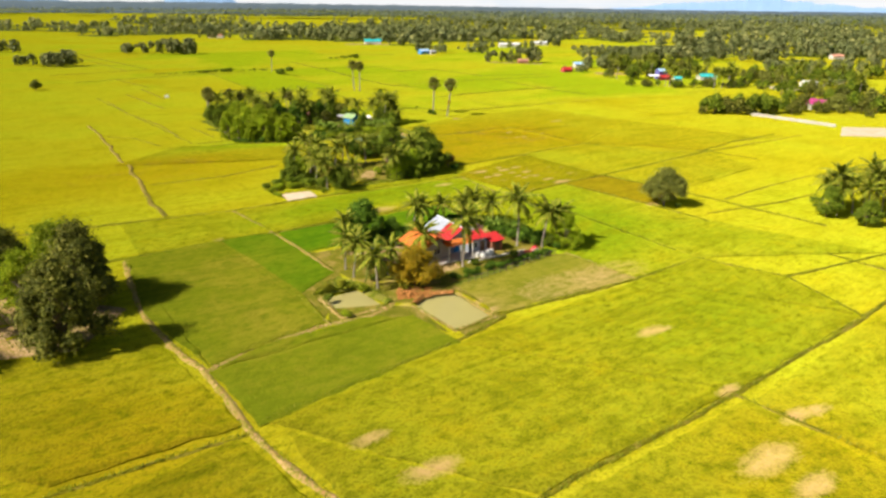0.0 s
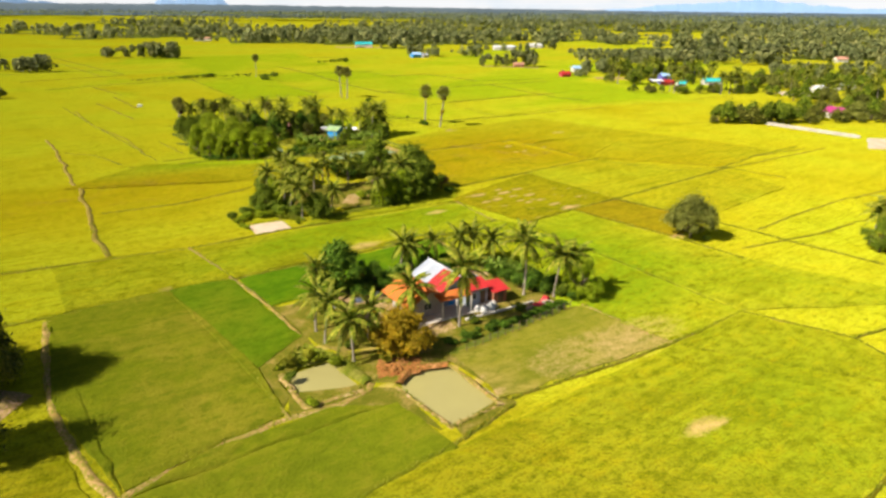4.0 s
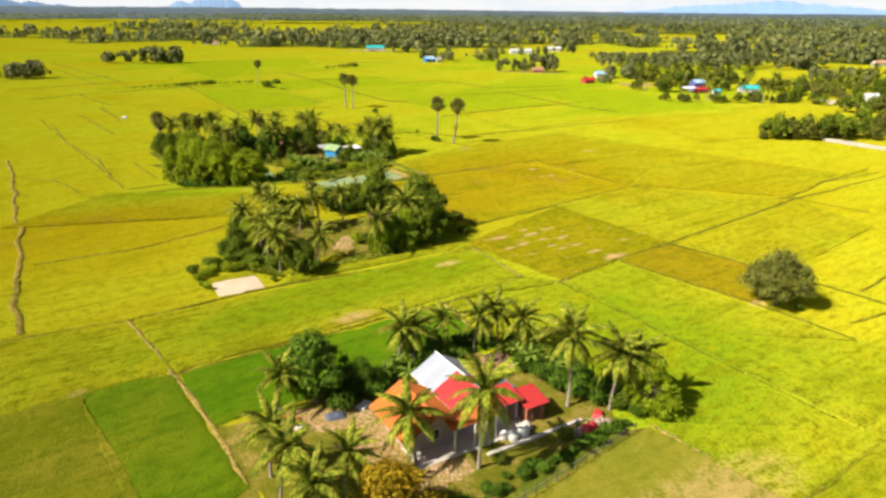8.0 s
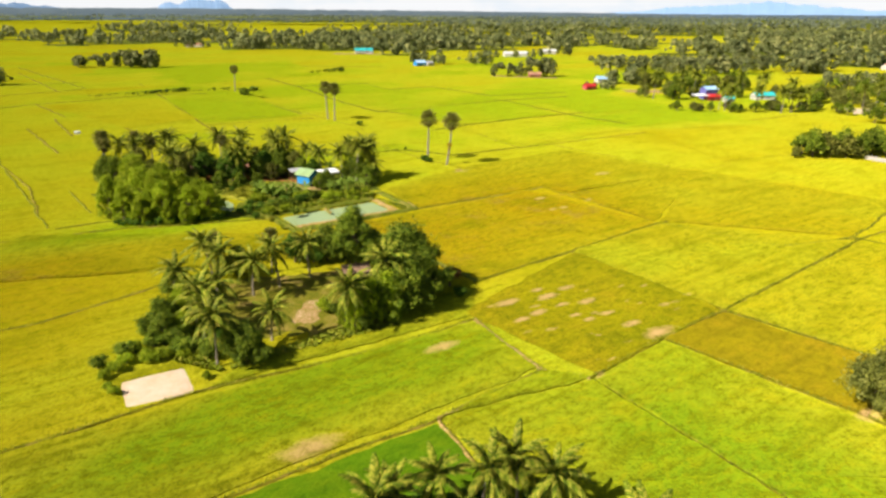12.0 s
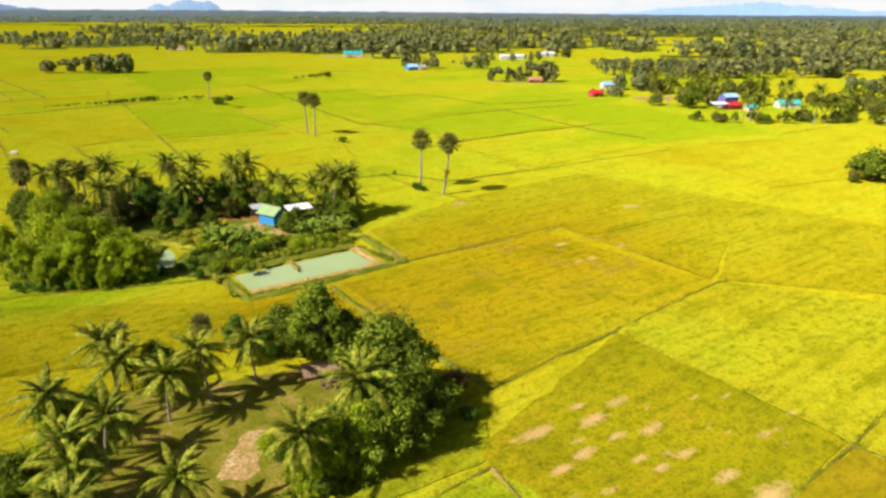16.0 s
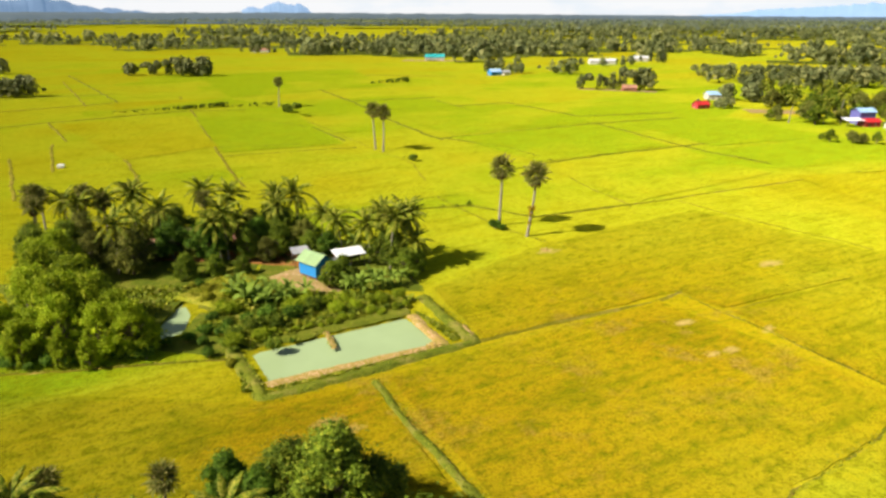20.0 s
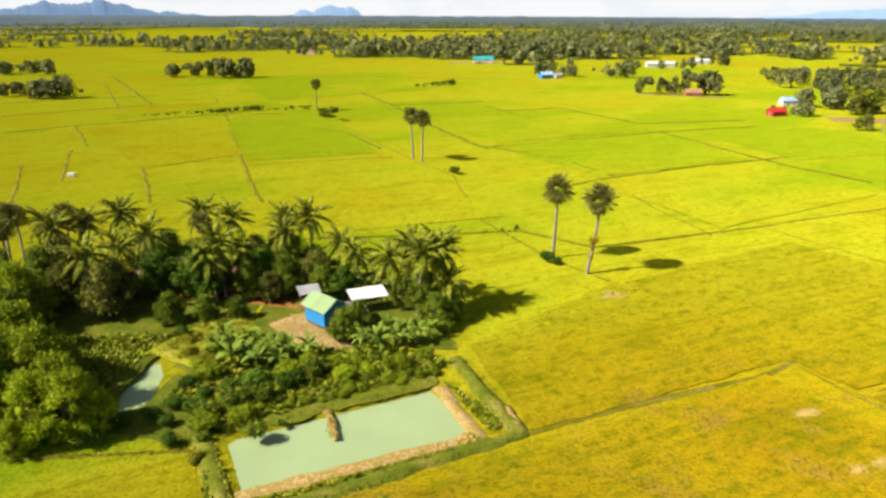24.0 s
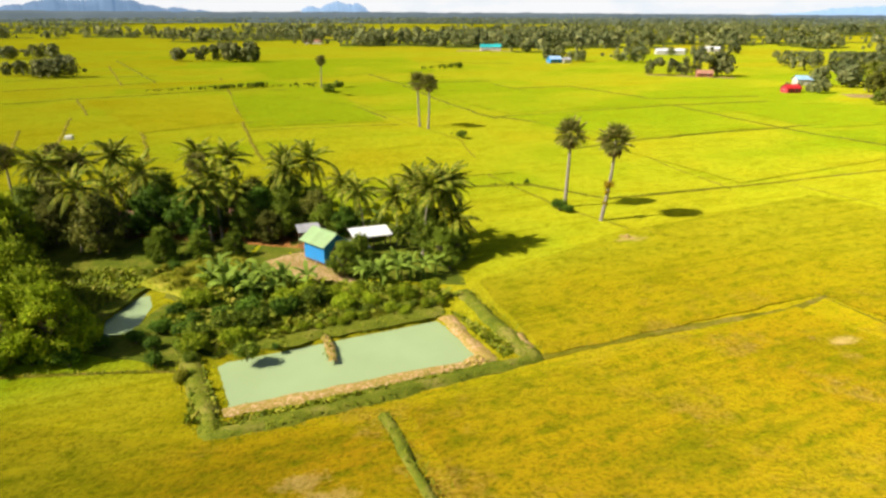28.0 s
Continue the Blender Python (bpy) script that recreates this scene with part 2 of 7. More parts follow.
def leaf_mat(name, dark, light, warm=None, spread=0.5, through=0.25, spot=0.5):
    """Leaves: each leaf a shade of its own, each tree another."""
    m, nt, b = mat_new(name, 0.55)
    b.inputs["Specular IOR Level"].default_value = 0.08
    g = nt.nodes.new("ShaderNodeNewGeometry")
    oi = nt.nodes.new("ShaderNodeObjectInfo")
    col = ramp(nt, g.outputs["Random Per Island"], [(0.0, dark), (0.75, light), (1.0, warm or light)])
    hs = nt.nodes.new("ShaderNodeHueSaturation")
    mr = node(nt, "ShaderNodeMapRange", To_Min=1 - spread * 0.5, To_Max=1 + spread * 0.5)
    nt.links.new(oi.outputs["Random"], mr.inputs["Value"])
    nt.links.new(mr.outputs["Result"], hs.inputs["Value"])
    sp_ = ramp(nt, noise_fac(nt, coords(nt), spot, 3, 0.6), [(0.34, (0.62, 0.66, 0.62)), (0.66, (1.18, 1.14, 1.0))])
    nt.links.new(mixc(nt, 1.0, col, sp_, "MULTIPLY"), hs.inputs["Color"])
    nt.links.new(hs.outputs["Color"], b.inputs["Base Color"])
    tr = nt.nodes.new("ShaderNodeBsdfTranslucent")
    nt.links.new(hs.outputs["Color"], tr.inputs["Color"])
    mx = nt.nodes.new("ShaderNodeMixShader")
    mx.inputs["Fac"].default_value = through
    nt.links.new(b.outputs["BSDF"], mx.inputs[1])
    nt.links.new(tr.outputs["BSDF"], mx.inputs[2])
    nt.links.new(mx.outputs["Shader"], nt.nodes["Material Output"].inputs["Surface"])
    return m


def paint_mat(name, col, rough=0.6, metal=0.0, wear=None, scale=1.2, amount=0.4):
    m, nt, b = mat_new(name, rough, metal)
    v = coords(nt)
    n = noise_fac(nt, v, scale, 5, 0.65)
    c = mixc(nt, ramp(nt, n, [(0.45, (0, 0, 0)), (0.75, (amount, amount, amount))]), col, wear or tuple(0.5 * k for k in col))
    c = mixc(nt, ramp(nt, noise_fac(nt, v, 7, 3, 0.6), [(0.4, (0.25, 0.25, 0.25)), (0.65, (0, 0, 0))]), c, tuple(0.6 * k for k in col))
    oi = nt.nodes.new("ShaderNodeObjectInfo")
    hs = nt.nodes.new("ShaderNodeHueSaturation")
    mr = node(nt, "ShaderNodeMapRange", To_Min=0.88, To_Max=1.1)
    nt.links.new(oi.outputs["Random"], mr.inputs["Value"])
    nt.links.new(mr.outputs["Result"], hs.inputs["Value"])
    nt.links.new(c, hs.inputs["Color"])
    nt.links.new(hs.outputs["Color"], b.inputs["Base Color"])
    bump(nt, b, n, 0.2, 0.02)
    return m


RICE_DARK = rice_mat("dark_green_rice", (0.045, 0.105, 0.004), (0.085, 0.18, 0.005), (0.105, 0.20, 0.006), (0.16, 0.22, 0.006), grain=0.4)
RICE_YOUNG = rice_mat("young_green_rice", (0.06, 0.105, 0.004), (0.095, 0.175, 0.006), (0.12, 0.195, 0.007), (0.17, 0.21, 0.01), grain=0.4)
RICE_DULL = rice_mat("dull_green_rice", (0.09, 0.115, 0.006), (0.145, 0.185, 0.008), (0.175, 0.20, 0.009), (0.26, 0.235, 0.02), grain=0.4)
RICE_WORN = rice_mat("worn_green_rice", (0.075, 0.076, 0.004), (0.20, 0.205, 0.005), (0.27, 0.25, 0.006), (0.33, 0.25, 0.010), grain=0.6)
FALLOW = rice_mat("fallow", (0.10, 0.115, 0.010), (0.17, 0.18, 0.015), (0.215, 0.205, 0.02), (0.31, 0.25, 0.055), grain=0.3)
BROWN_RICE = rice_mat("brown_stubble", (0.11, 0.09, 0.005), (0.205, 0.18, 0.006), (0.255, 0.215, 0.006), (0.31, 0.22, 0.010), grain=0.5)
FARBUND = soil_mat("far_bund_grass", (0.14, 0.155, 0.010), (0.20, 0.205, 0.012), (0.28, 0.25, 0.03), (0.10, 0.13, 0.01), 0.5)
BANKSOIL = soil_mat("brown_bank_soil", (0.19, 0.14, 0.025), (0.26, 0.19, 0.04), (0.33, 0.24, 0.07), (0.17, 0.17, 0.012), 0.5)
BANKGRASS = soil_mat("bank_grass", (0.12, 0.15, 0.015), (0.19, 0.21, 0.02), (0.31, 0.27, 0.06), (0.10, 0.15, 0.012), 0.6)
BUND = soil_mat("bund_grass", (0.16, 0.15, 0.009), (0.23, 0.205, 0.015), (0.33, 0.255, 0.05), (0.10, 0.13, 0.006), 0.7)
PALE = soil_mat("pale_path", (0.38, 0.21, 0.08), (0.50, 0.31, 0.14), (0.58, 0.39, 0.20), (0.25, 0.23, 0.03), 0.15, speck=0.15)
YARD = soil_mat("yard_soil", (0.44, 0.25, 0.13), (0.58, 0.36, 0.22), (0.68, 0.46, 0.30), (0.26, 0.21, 0.05), 0.12, speck=0.15)
REDSOIL = soil_mat("red_soil", (0.46, 0.16, 0.05), (0.57, 0.23, 0.08), (0.62, 0.31, 0.13), (0.24, 0.12, 0.03), 0.05, speck=0.12)
LAWN = soil_mat("yard_grass", (0.14, 0.145, 0.012), (0.22, 0.195, 0.022), (0.38, 0.27, 0.075), (0.11, 0.14, 0.010), 0.5)
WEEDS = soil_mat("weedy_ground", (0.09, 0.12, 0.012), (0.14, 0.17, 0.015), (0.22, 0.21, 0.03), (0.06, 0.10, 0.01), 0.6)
YELLOWWEED = soil_mat("yellow_weeds", (0.21, 0.23, 0.016), (0.33, 0.335, 0.025), (0.44, 0.39, 0.055), (0.15, 0.20, 0.012), 0.5)
SAND = soil_mat("pale_sand", (0.62, 0.46, 0.30), (0.70, 0.55, 0.40), (0.74, 0.62, 0.50), None)
MUD = soil_mat("pond_bank_mud", (0.50, 0.29, 0.13), (0.62, 0.39, 0.21), (0.72, 0.50, 0.31), (0.34, 0.26, 0.06), 0.05, speck=0.12)
BARK = paint_mat("bark", (0.20, 0.15, 0.10), 0.9, scale=3, wear=(0.34, 0.28, 0.20), amount=0.8)
PALMBARK = paint_mat("palm_bark", (0.36, 0.31, 0.25), 0.9, scale=4, wear=(0.16, 0.13, 0.10), amount=0.8)
LEAF = leaf_mat("tree_leaf", (0.06, 0.10, 0.010), (0.20, 0.285, 0.022), (0.42, 0.45, 0.045))
LEAF_DEEP = leaf_mat("deep_green_leaf", (0.045, 0.10, 0.010), (0.125, 0.23, 0.020), (0.23, 0.35, 0.035))
LEAF_LIGHT = leaf_mat("light_green_leaf", (0.17, 0.26, 0.014), (0.47, 0.58, 0.03), (0.70, 0.72, 0.06), through=0.55)
LEAF_WEED = leaf_mat("yellow_weed_leaf", (0.24, 0.27, 0.02), (0.48, 0.48, 0.04), (0.62, 0.52, 0.08), through=0.4)
LEAF_GREY = leaf_mat("grey_green_leaf", (0.10, 0.12, 0.022), (0.27, 0.29, 0.055), (0.42, 0.42, 0.12))
LEAF_DUSK = leaf_mat("dull_dark_leaf", (0.065, 0.08, 0.014), (0.21, 0.225, 0.034), (0.41, 0.39, 0.085))
LEAF_GOLD = leaf_mat("golden_leaf", (0.28, 0.20, 0.012), (0.66, 0.44, 0.022), (0.62, 0.54, 0.04))
LEAF_RUST = leaf_mat("rusty_leaf", (0.12, 0.06, 0.02), (0.24, 0.12, 0.04), (0.16, 0.14, 0.03))
FROND = leaf_mat("palm_frond", (0.06, 0.10, 0.010), (0.22, 0.28, 0.020), (0.50, 0.44, 0.07), spread=0.7)
FAN = leaf_mat("fan_leaf", (0.08, 0.10, 0.02), (0.23, 0.24, 0.052), (0.48, 0.41, 0.16))
BANANA = leaf_mat("banana_leaf", (0.10, 0.17, 0.02), (0.30, 0.42, 0.06), (0.62, 0.62, 0.22))
# Distance haze is mixed into both leaf colours, bluest in the farthest.
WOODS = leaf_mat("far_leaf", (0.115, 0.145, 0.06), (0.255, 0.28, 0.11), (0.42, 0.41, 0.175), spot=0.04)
WOODS_FAR = leaf_mat("hazed_far_leaf", (0.13, 0.165, 0.14), (0.23, 0.27, 0.21), (0.32, 0.345, 0.26), spot=0.02)
GRASS = leaf_mat("grass_blade", (0.150, 0.200, 0.013), (0.300, 0.350, 0.019), (0.450, 0.400, 0.062))


def water_mat(name, col):
    m, nt, b = mat_new(name, 0.12)
    v = coords(nt)
    n = noise_fac(nt, v, 0.12, 3)
    c = mixc(nt, ramp(nt, n, [(0.35, (0, 0, 0)), (0.7, (1, 1, 1))]), col, tuple(k * 1.12 for k in col))
    nt.links.new(c, b.inputs["Base Color"])
    b.inputs["Specular IOR Level"].default_value = 0.25
    bump(nt, b, noise_fac(nt, v, 3.0, 2), 0.05, 0.05)
    return m


WATER = water_mat("green_pond_water", (0.33, 0.43, 0.22))
WATER_DIM = water_mat("olive_pond_water", (0.37, 0.335, 0.13))

# ---- the plain: one sheet to the horizon, hollowed at the ponds ----
def inside(poly, X, Y, soft):
    """1 inside a convex polygon (true metres, anticlockwise), 0 outside, over a soft rim."""
    d = np.full(X.shape, 1e9)
    n = len(poly)
    for i in range(n):
        (x0, y0), (x1, y1) = poly[i], poly[(i + 1) % n]
        L = math.hypot(x1 - x0, y1 - y0)
        d = np.minimum(d, ((x1 - x0) * (Y - y0) - (y1 - y0) * (X - x0)) / L)
    return np.clip(d / soft + 0.5, 0, 1)


def ccw(poly):
    a = sum(poly[i - 1][0] * poly[i][1] - poly[i][0] * poly[i - 1][1] for i in range(len(poly)))
    return poly if a > 0 else poly[::-1]


def plan(*pts):
    return ccw([(x * S, y * S) for x, y in pts])


PONDS = {
    "big": plan((-26.4, 137.4), (-22.6, 132.3), (-9.3, 141.2), (-13.6, 146.8)),
    "creek": plan((-38.2, 142.0), (-36.6, 139.6), (-35.3, 141.0), (-36.6, 145.0), (-38.6, 147.6)),
    "house_left": plan((-13.6, 43.6), (-12.2, 40.6), (-9.8, 38.7), (-6.9, 42.0), (-10.2, 46.2)),
    "house_right": plan((-3.2, 42.0), (0.8, 36.6), (5.0, 40.2), (0.8, 45.8), (-3.2, 44.3)),
}
SANDS = plan((-28.8, 87.0), (-26.5, 83.1), (-21.8, 85.6), (-24.2, 89.8))


def axis(lo, hi, step, far0, far1):
    core = list(np.arange(lo, hi, step))
    up, d = [core[-1]], step
    while up[-1] < far1:
        d *= 1.13
        up.append(up[-1] + d)
    dn, d = [core[0]], step
    while dn[-1] > far0:
        d *= 1.13
        dn.append(dn[-1] - d)
    return np.array(dn[:0:-1] + core + up[1:])


xs, ys = axis(-66, 60, 0.9, -4000, 4000), axis(10, 240, 0.9, -700, 4600)
GX, GY = np.meshgrid(xs, ys)
GZ = 0.05 * np.sin(GX * 0.31 + 1.3 * np.sin(GY * 0.13)) * np.cos(GY * 0.27) - 0.02
for poly in PONDS.values():
    GZ -= 1.1 * inside(poly, GX, GY, 1.6)
GZ -= 0.55 * inside(SANDS, GX, GY, 1.6)
nx, ny = len(xs), len(ys)
idx = np.arange(nx * ny).reshape(ny, nx)
gf = np.stack([idx[:-1, :-1], idx[:-1, 1:], idx[1:, 1:], idx[1:, :-1]], -1).reshape(-1, 4)
gv = np.stack([GX, GY, GZ], -1).reshape(-1, 3)


# Extra blue in the less ripe steps puts distance haze into the colour.
RIPE_STEPS = [(0.05, (0.20, 0.33, 0.012)), (0.28, (0.39, 0.41, 0.020)), (0.45, (0.395, 0.345, 0.016)), (0.62, (0.36, 0.272, 0.010)), (0.82, (0.36, 0.228, 0.008)), (1.0, (0.335, 0.18, 0.008))]
PLAIN = rice_mat("rice_plain", (0.075, 0.075, 0.004), (0.225, 0.225, 0.005), (0.345, 0.315, 0.005), (0.39, 0.30, 0.005), patch=0.03, ripe=RIPE_STEPS, sheen=0.42)
# Darkened copies of PLAIN: near fields' steep-view dimness is put into the colour.
PLAIN_DIM = rice_mat("dimmed_rice", (0.050, 0.052, 0.003), (0.155, 0.165, 0.004), (0.26, 0.245, 0.004), (0.33, 0.245, 0.004), patch=0.03, ripe=[(p, tuple((0.745 + 0.16 * p) * k for k in c)) for p, c in RIPE_STEPS], sheen=0.30, grain=0.58)
PLAIN_DIMMER = rice_mat("dimmer_rice", (0.050, 0.052, 0.003), (0.120, 0.132, 0.004), (0.21, 0.205, 0.004), (0.33, 0.245, 0.004), patch=0.03, ripe=[(p, tuple((0.60 + 0.16 * p) * k for k in c)) for p, c in RIPE_STEPS], sheen=0.30, grain=0.58)
# ripeness of the plain: plan place, spread, more (+) or less (-) ripe than the rest
RIPENESS = [(-62, 100, 24, 16, 0.30), (-40, 118, 26, 11, 0.36), (-18, 127, 10, 5, 0.5), (-78, 80, 20, 15, 0.12), (8, 138, 24, 20, 0.40), (14, 150, 22, 12, 0.22), (-3, 126, 10, 12, 0.22),
            (30, 170, 30, 16, 0.15), (-10, 77, 8, 4, 0.3), (16, 106, 12, 10, 0.06), (50, 140, 26, 22, 0.15), (52, 214, 30, 12, 0.25), (24, 14, 10, 8, 0.2), (-8, 88.5, 16, 3.6, -0.75), (-40, 84, 22, 8, -0.2), (-10, 84, 30, 10, -0.15),
            (-32, 181, 30, 10, -0.28), (-10, 167, 9, 9, -0.42), (60, 246, 60, 18, -0.30), (10, 62, 18, 12, -0.26), (40, 62, 26, 16, -0.18), (-44, 130, 24, 6.5, -0.75), (-30, 122, 18, 6, -0.3), (20, 120, 9, 9, -0.15),
            (-30, 69, 20, 6, -0.12), (22, 206, 25, 9, -0.15), (-90, 330, 90, 30, -0.12), (0, 190, 16, 8, -0.1), (-70, 270, 30, 16, -0.12), (-110, 230, 40, 16, 0.1), (22, 78, 12, 14, -0.22), (10, 84, 14, 8, -0.08), (-20, 16, 14, 8, 0.12),
            (20, 300, 190, 70, -0.16), (-200, 330, 120, 90, -0.08), (-60, 215, 22, 7, -0.22), (-82, 236, 12, 6, 0.22), (40, 232, 34, 6, -0.25), (4, 212, 20, 5, 0.14), (-40, 262, 26, 9, -0.2), (30, 280, 40, 9, -0.2),
            (-120, 262, 20, 9, 0.2), (46, 185, 50, 40, -0.08), (-10, 80, 26, 8, -0.14), (14, 66, 24, 14, -0.16), (-42, 66, 22, 8, -0.12), (10, 420, 260, 170, -0.22), (-160, 480, 160, 120, -0.12), (-70, 100, 60, 30, 0.06), (-28, 80, 16, 5, 0.18), (22, 30, 22, 10, -0.14), (-36, 12, 16, 8, 0.1)]


def set_ripe(me, riper=0.0):
    co = np.zeros(len(me.vertices) * 3, dtype=np.float32)
    me.vertices.foreach_get("co", co)
    co = co.reshape(-1, 3) / S
    w = np.full(len(co), riper, dtype=np.float32)
    for x, y, rx, ry, k in RIPENESS:
        u, v = (co[:, 0] - x) * 0.81 + (co[:, 1] - y) * 0.59, (co[:, 1] - y) * 0.81 - (co[:, 0] - x) * 0.59
        w += k * np.exp(-(u / rx) ** 2 - (v / ry) ** 2)
    me.attributes.new("ripe", "FLOAT", "POINT").data.foreach_set("value", w)


ground = new("ground", mesh_of("ground", gv, gf, PLAIN, True))
tagged(ground, "flat plain of ripening yellow-green rice reaching the horizon", "ground", kind="structure")


# pale worn patches in the crop: plan place, radius in metres
BARE = [(22.8, 16.0, 3.0, 0.85), (24.6, 13.2, 2.2, 0.85), (-5.5, 17.8, 1.6), (-0.9, 14.4, 2.2), (19.9, 35.9, 1.9), (21.4, 36.4, 1.2), (9.2, 101.5, 1.2), (15.0, 104.6, 1.3), (12.0, 103.6, 1.0), (9.8, 107.6, 0.9), (16.6, 101.6, 1.0), (14.2, 99.8, 0.8),
        (10.8, 105.8, 1.5), (13.2, 108.4, 1.2), (7.2, 99.6, 1.0), (18.4, 99.0, 1.2), (15.4, 148.6, 1.3), (18.4, 142.8, 1.1), (2.0, 169.4, 1.8), (6.0, 104.0, 1.6),
        (29.0, 11.0, 2.4, 0.7), (27.4, 21.6, 1.8), (29.6, 22.4, 1.4), (-10.5, 77.5, 2.4), (-1.0, 93.5, 1.8), (16.5, 141.8, 0.9), (23.6, 148.0, 1.1), (20.6, 97.0, 2.0), (30.0, 168.0, 2.0),
        (17.8, 50.6, 6.5, 0.50), (13.6, 48.4, 6.0, 0.48), (17.0, 50.0, 3.2, 0.62), (-11.2, 48.6, 1.6), (-6.8, 48.4, 1.3), (-4.4, 41.9, 1.2), (1.2, 45.5, 1.0), (2.9, 42.9, 1.3), (4.4, 40.7, 1.3), (-31.0, 62.0, 1.0), (-14.5, 125.5, 1.6, 0.6), (23.6, 25.2, 1.6), (33.2, 82.6, 1.8), (-16.0, 126.5, 1.4, 0.6)]


br = random.Random(15)
for k in range(26):
    u, v = br.random(), br.random()
    BARE.append((1.6 + 11.3 * u + 15.4 * v, 101.8 - 12.8 * u + 17.0 * v - 1.0, br.uniform(0.35, 0.8), br.uniform(0.45, 0.85)))


def bare_share(X, Y):
    w = np.zeros(np.shape(X))
    for x, y, r, *most in BARE:
        u, v = (X - x * S) * 0.81 + (Y - y * S) * 0.59, (Y - y * S) * 0.81 - (X - x * S) * 0.59
        d = np.hypot(u * 0.55, v * 1.35) / r
        w = np.maximum(w, np.clip(1.25 - d, 0, most[0] if most else 1))
    return w


def set_bare(me):
    co = np.zeros(len(me.vertices) * 3, dtype=np.float32)
    me.vertices.foreach_get("co", co)
    co = co.reshape(-1, 3)
    me.attributes.new("bare", "FLOAT", "POINT").data.foreach_set("value", bare_share(co[:, 0], co[:, 1]).astype(np.float32))


set_bare(ground.data)
set_ripe(ground.data)


def sheet(name, poly, z, mat, label, cat, cell=1.2, lump=0.0, kind="structure", skirt=0.0):
    """A four-cornered patch of ground or crop, its surface uneven, its rim let down into the soil."""
    p = [at(*q) for q in poly]
    nu = max(2, int((p[1] - p[0]).length / cell))
    nv = max(2, int((p[3] - p[0]).length / cell))
    verts = []
    for j in range(nv + 1):
        for i in range(nu + 1):
            u, v = i / nu, j / nv
            q = p[0].lerp(p[1], u).lerp(p[3].lerp(p[2], u), v)
            rim = min(i, nu - i, j, nv - j)
            q = q + Vector((noise.noise(q * 0.35), noise.noise(q * 0.35 + Vector((9, 4, 0))), 0)) * (0.5 if rim == 0 else 0.0)
            h = z + lump * noise.noise(q * 0.6) + 0.5 * lump * noise.noise(q * 1.9)
            verts.append((q.x, q.y, h if rim else -skirt))
    w = nu + 1
    faces = [(j * w + i, j * w + i + 1, (j + 1) * w + i + 1, (j + 1) * w + i) for j in range(nv) for i in range(nu)]
    ob = new(name, mesh_of(name, verts, faces, mat, True))
    return tagged(ob, label, cat, kind=kind)


def crop(poly, mat, label, z=0.26, lump=0.14, cell=0.8, riper=0.0):
    mx, my = sum(q[0] for q in poly) / 4, sum(q[1] for q in poly) / 4
    poly = [(x + 0.35 * (x - mx) / math.hypot(x - mx, y - my), y + 0.35 * (y - my) / math.hypot(x - mx, y - my)) for x, y in poly]
    ob = sheet("rice_field", poly, z, mat, label, "rice field", cell, lump, "stuff", -0.10)
    ob["group"] = "rice fields"
    set_bare(ob.data)
    set_ripe(ob.data, riper)
    return ob


crop([(-20.9, 28.5), (-12.3, 37.8), (-30.8, 61.8), (-40.3, 54.2)], RICE_DULL, "dull green young rice field beside a pale path")
crop([(-16.6, 44.8), (-13.8, 51.0), (-24.6, 65.2), (-30.8, 61.8)], RICE_YOUNG, "bright dark-green young rice field")
crop([(-18.0, 58.2), (3.6, 71.5), (-1.5, 80.5), (-23.6, 65.6)], RICE_DARK, "deep green rice field behind the homestead")
crop([(-13.9, 19.5), (0.9, 33.4), (-3.8, 39.0), (-20.2, 27.4)], RICE_DULL, "dull green rice field beside a curved path")
crop([(-20.0, 27.9), (-4.2, 38.8), (-8.8, 38.3), (-16.6, 32.6)], RICE_DULL, "dull green rice along a curved path")
crop([(5.2, 40.2), (21.6, 50.2), (15.0, 58.4), (1.6, 47.4)], FALLOW, "mown olive field with a bare sandy streak", 0.06, 0.05)
crop([(33.0, 82.6), (39.8, 91.4), (29.2, 102.0), (20.8, 95.8)], BROWN_RICE, "brownish stubble field beside a lone tree")


crop([(3.1, 111.2), (31.2, 135.0), (13.8, 154.2), (-12.6, 134.2)], PLAIN_DIM, "amber ripening rice with long rows")

crop([(1.6, 101.8), (12.9, 89.0), (28.8, 103.4), (16.4, 121.1)], RICE_WORN, "green rice with worn pale patches", cell=0.5)
crop([(-66.0, 106.0), (-23.6, 116.4), (-23.3, 128.6), (-60.0, 126.6)], PLAIN_DIM, "olive-gold rice before the feathery trees")
crop([(-23.9, 117.6), (-6.4, 120.6), (-14.0, 132.4), (-23.6, 128.6)], PLAIN_DIM, "olive-gold rice beside the fish pond")
crop([(-62.0, 22.0), (-26.4, 12.4), (-15.8, 19.4), (-27.4, 32.2)], PLAIN_DIM, "green-gold rice beside the big trees")
crop([(-34.0, -2.0), (-1.0, -4.0), (-8.6, 10.8), (-15.2, 17.4)], PLAIN_DIMMER, "green-gold rice beside a pale path", riper=-0.07)
crop([(7.4, 11.0), (24.0, -8.0), (38.0, 5.0), (24.4, 23.6)], PLAIN_DIMMER, "green-gold rice with bare patches", riper=-0.07)

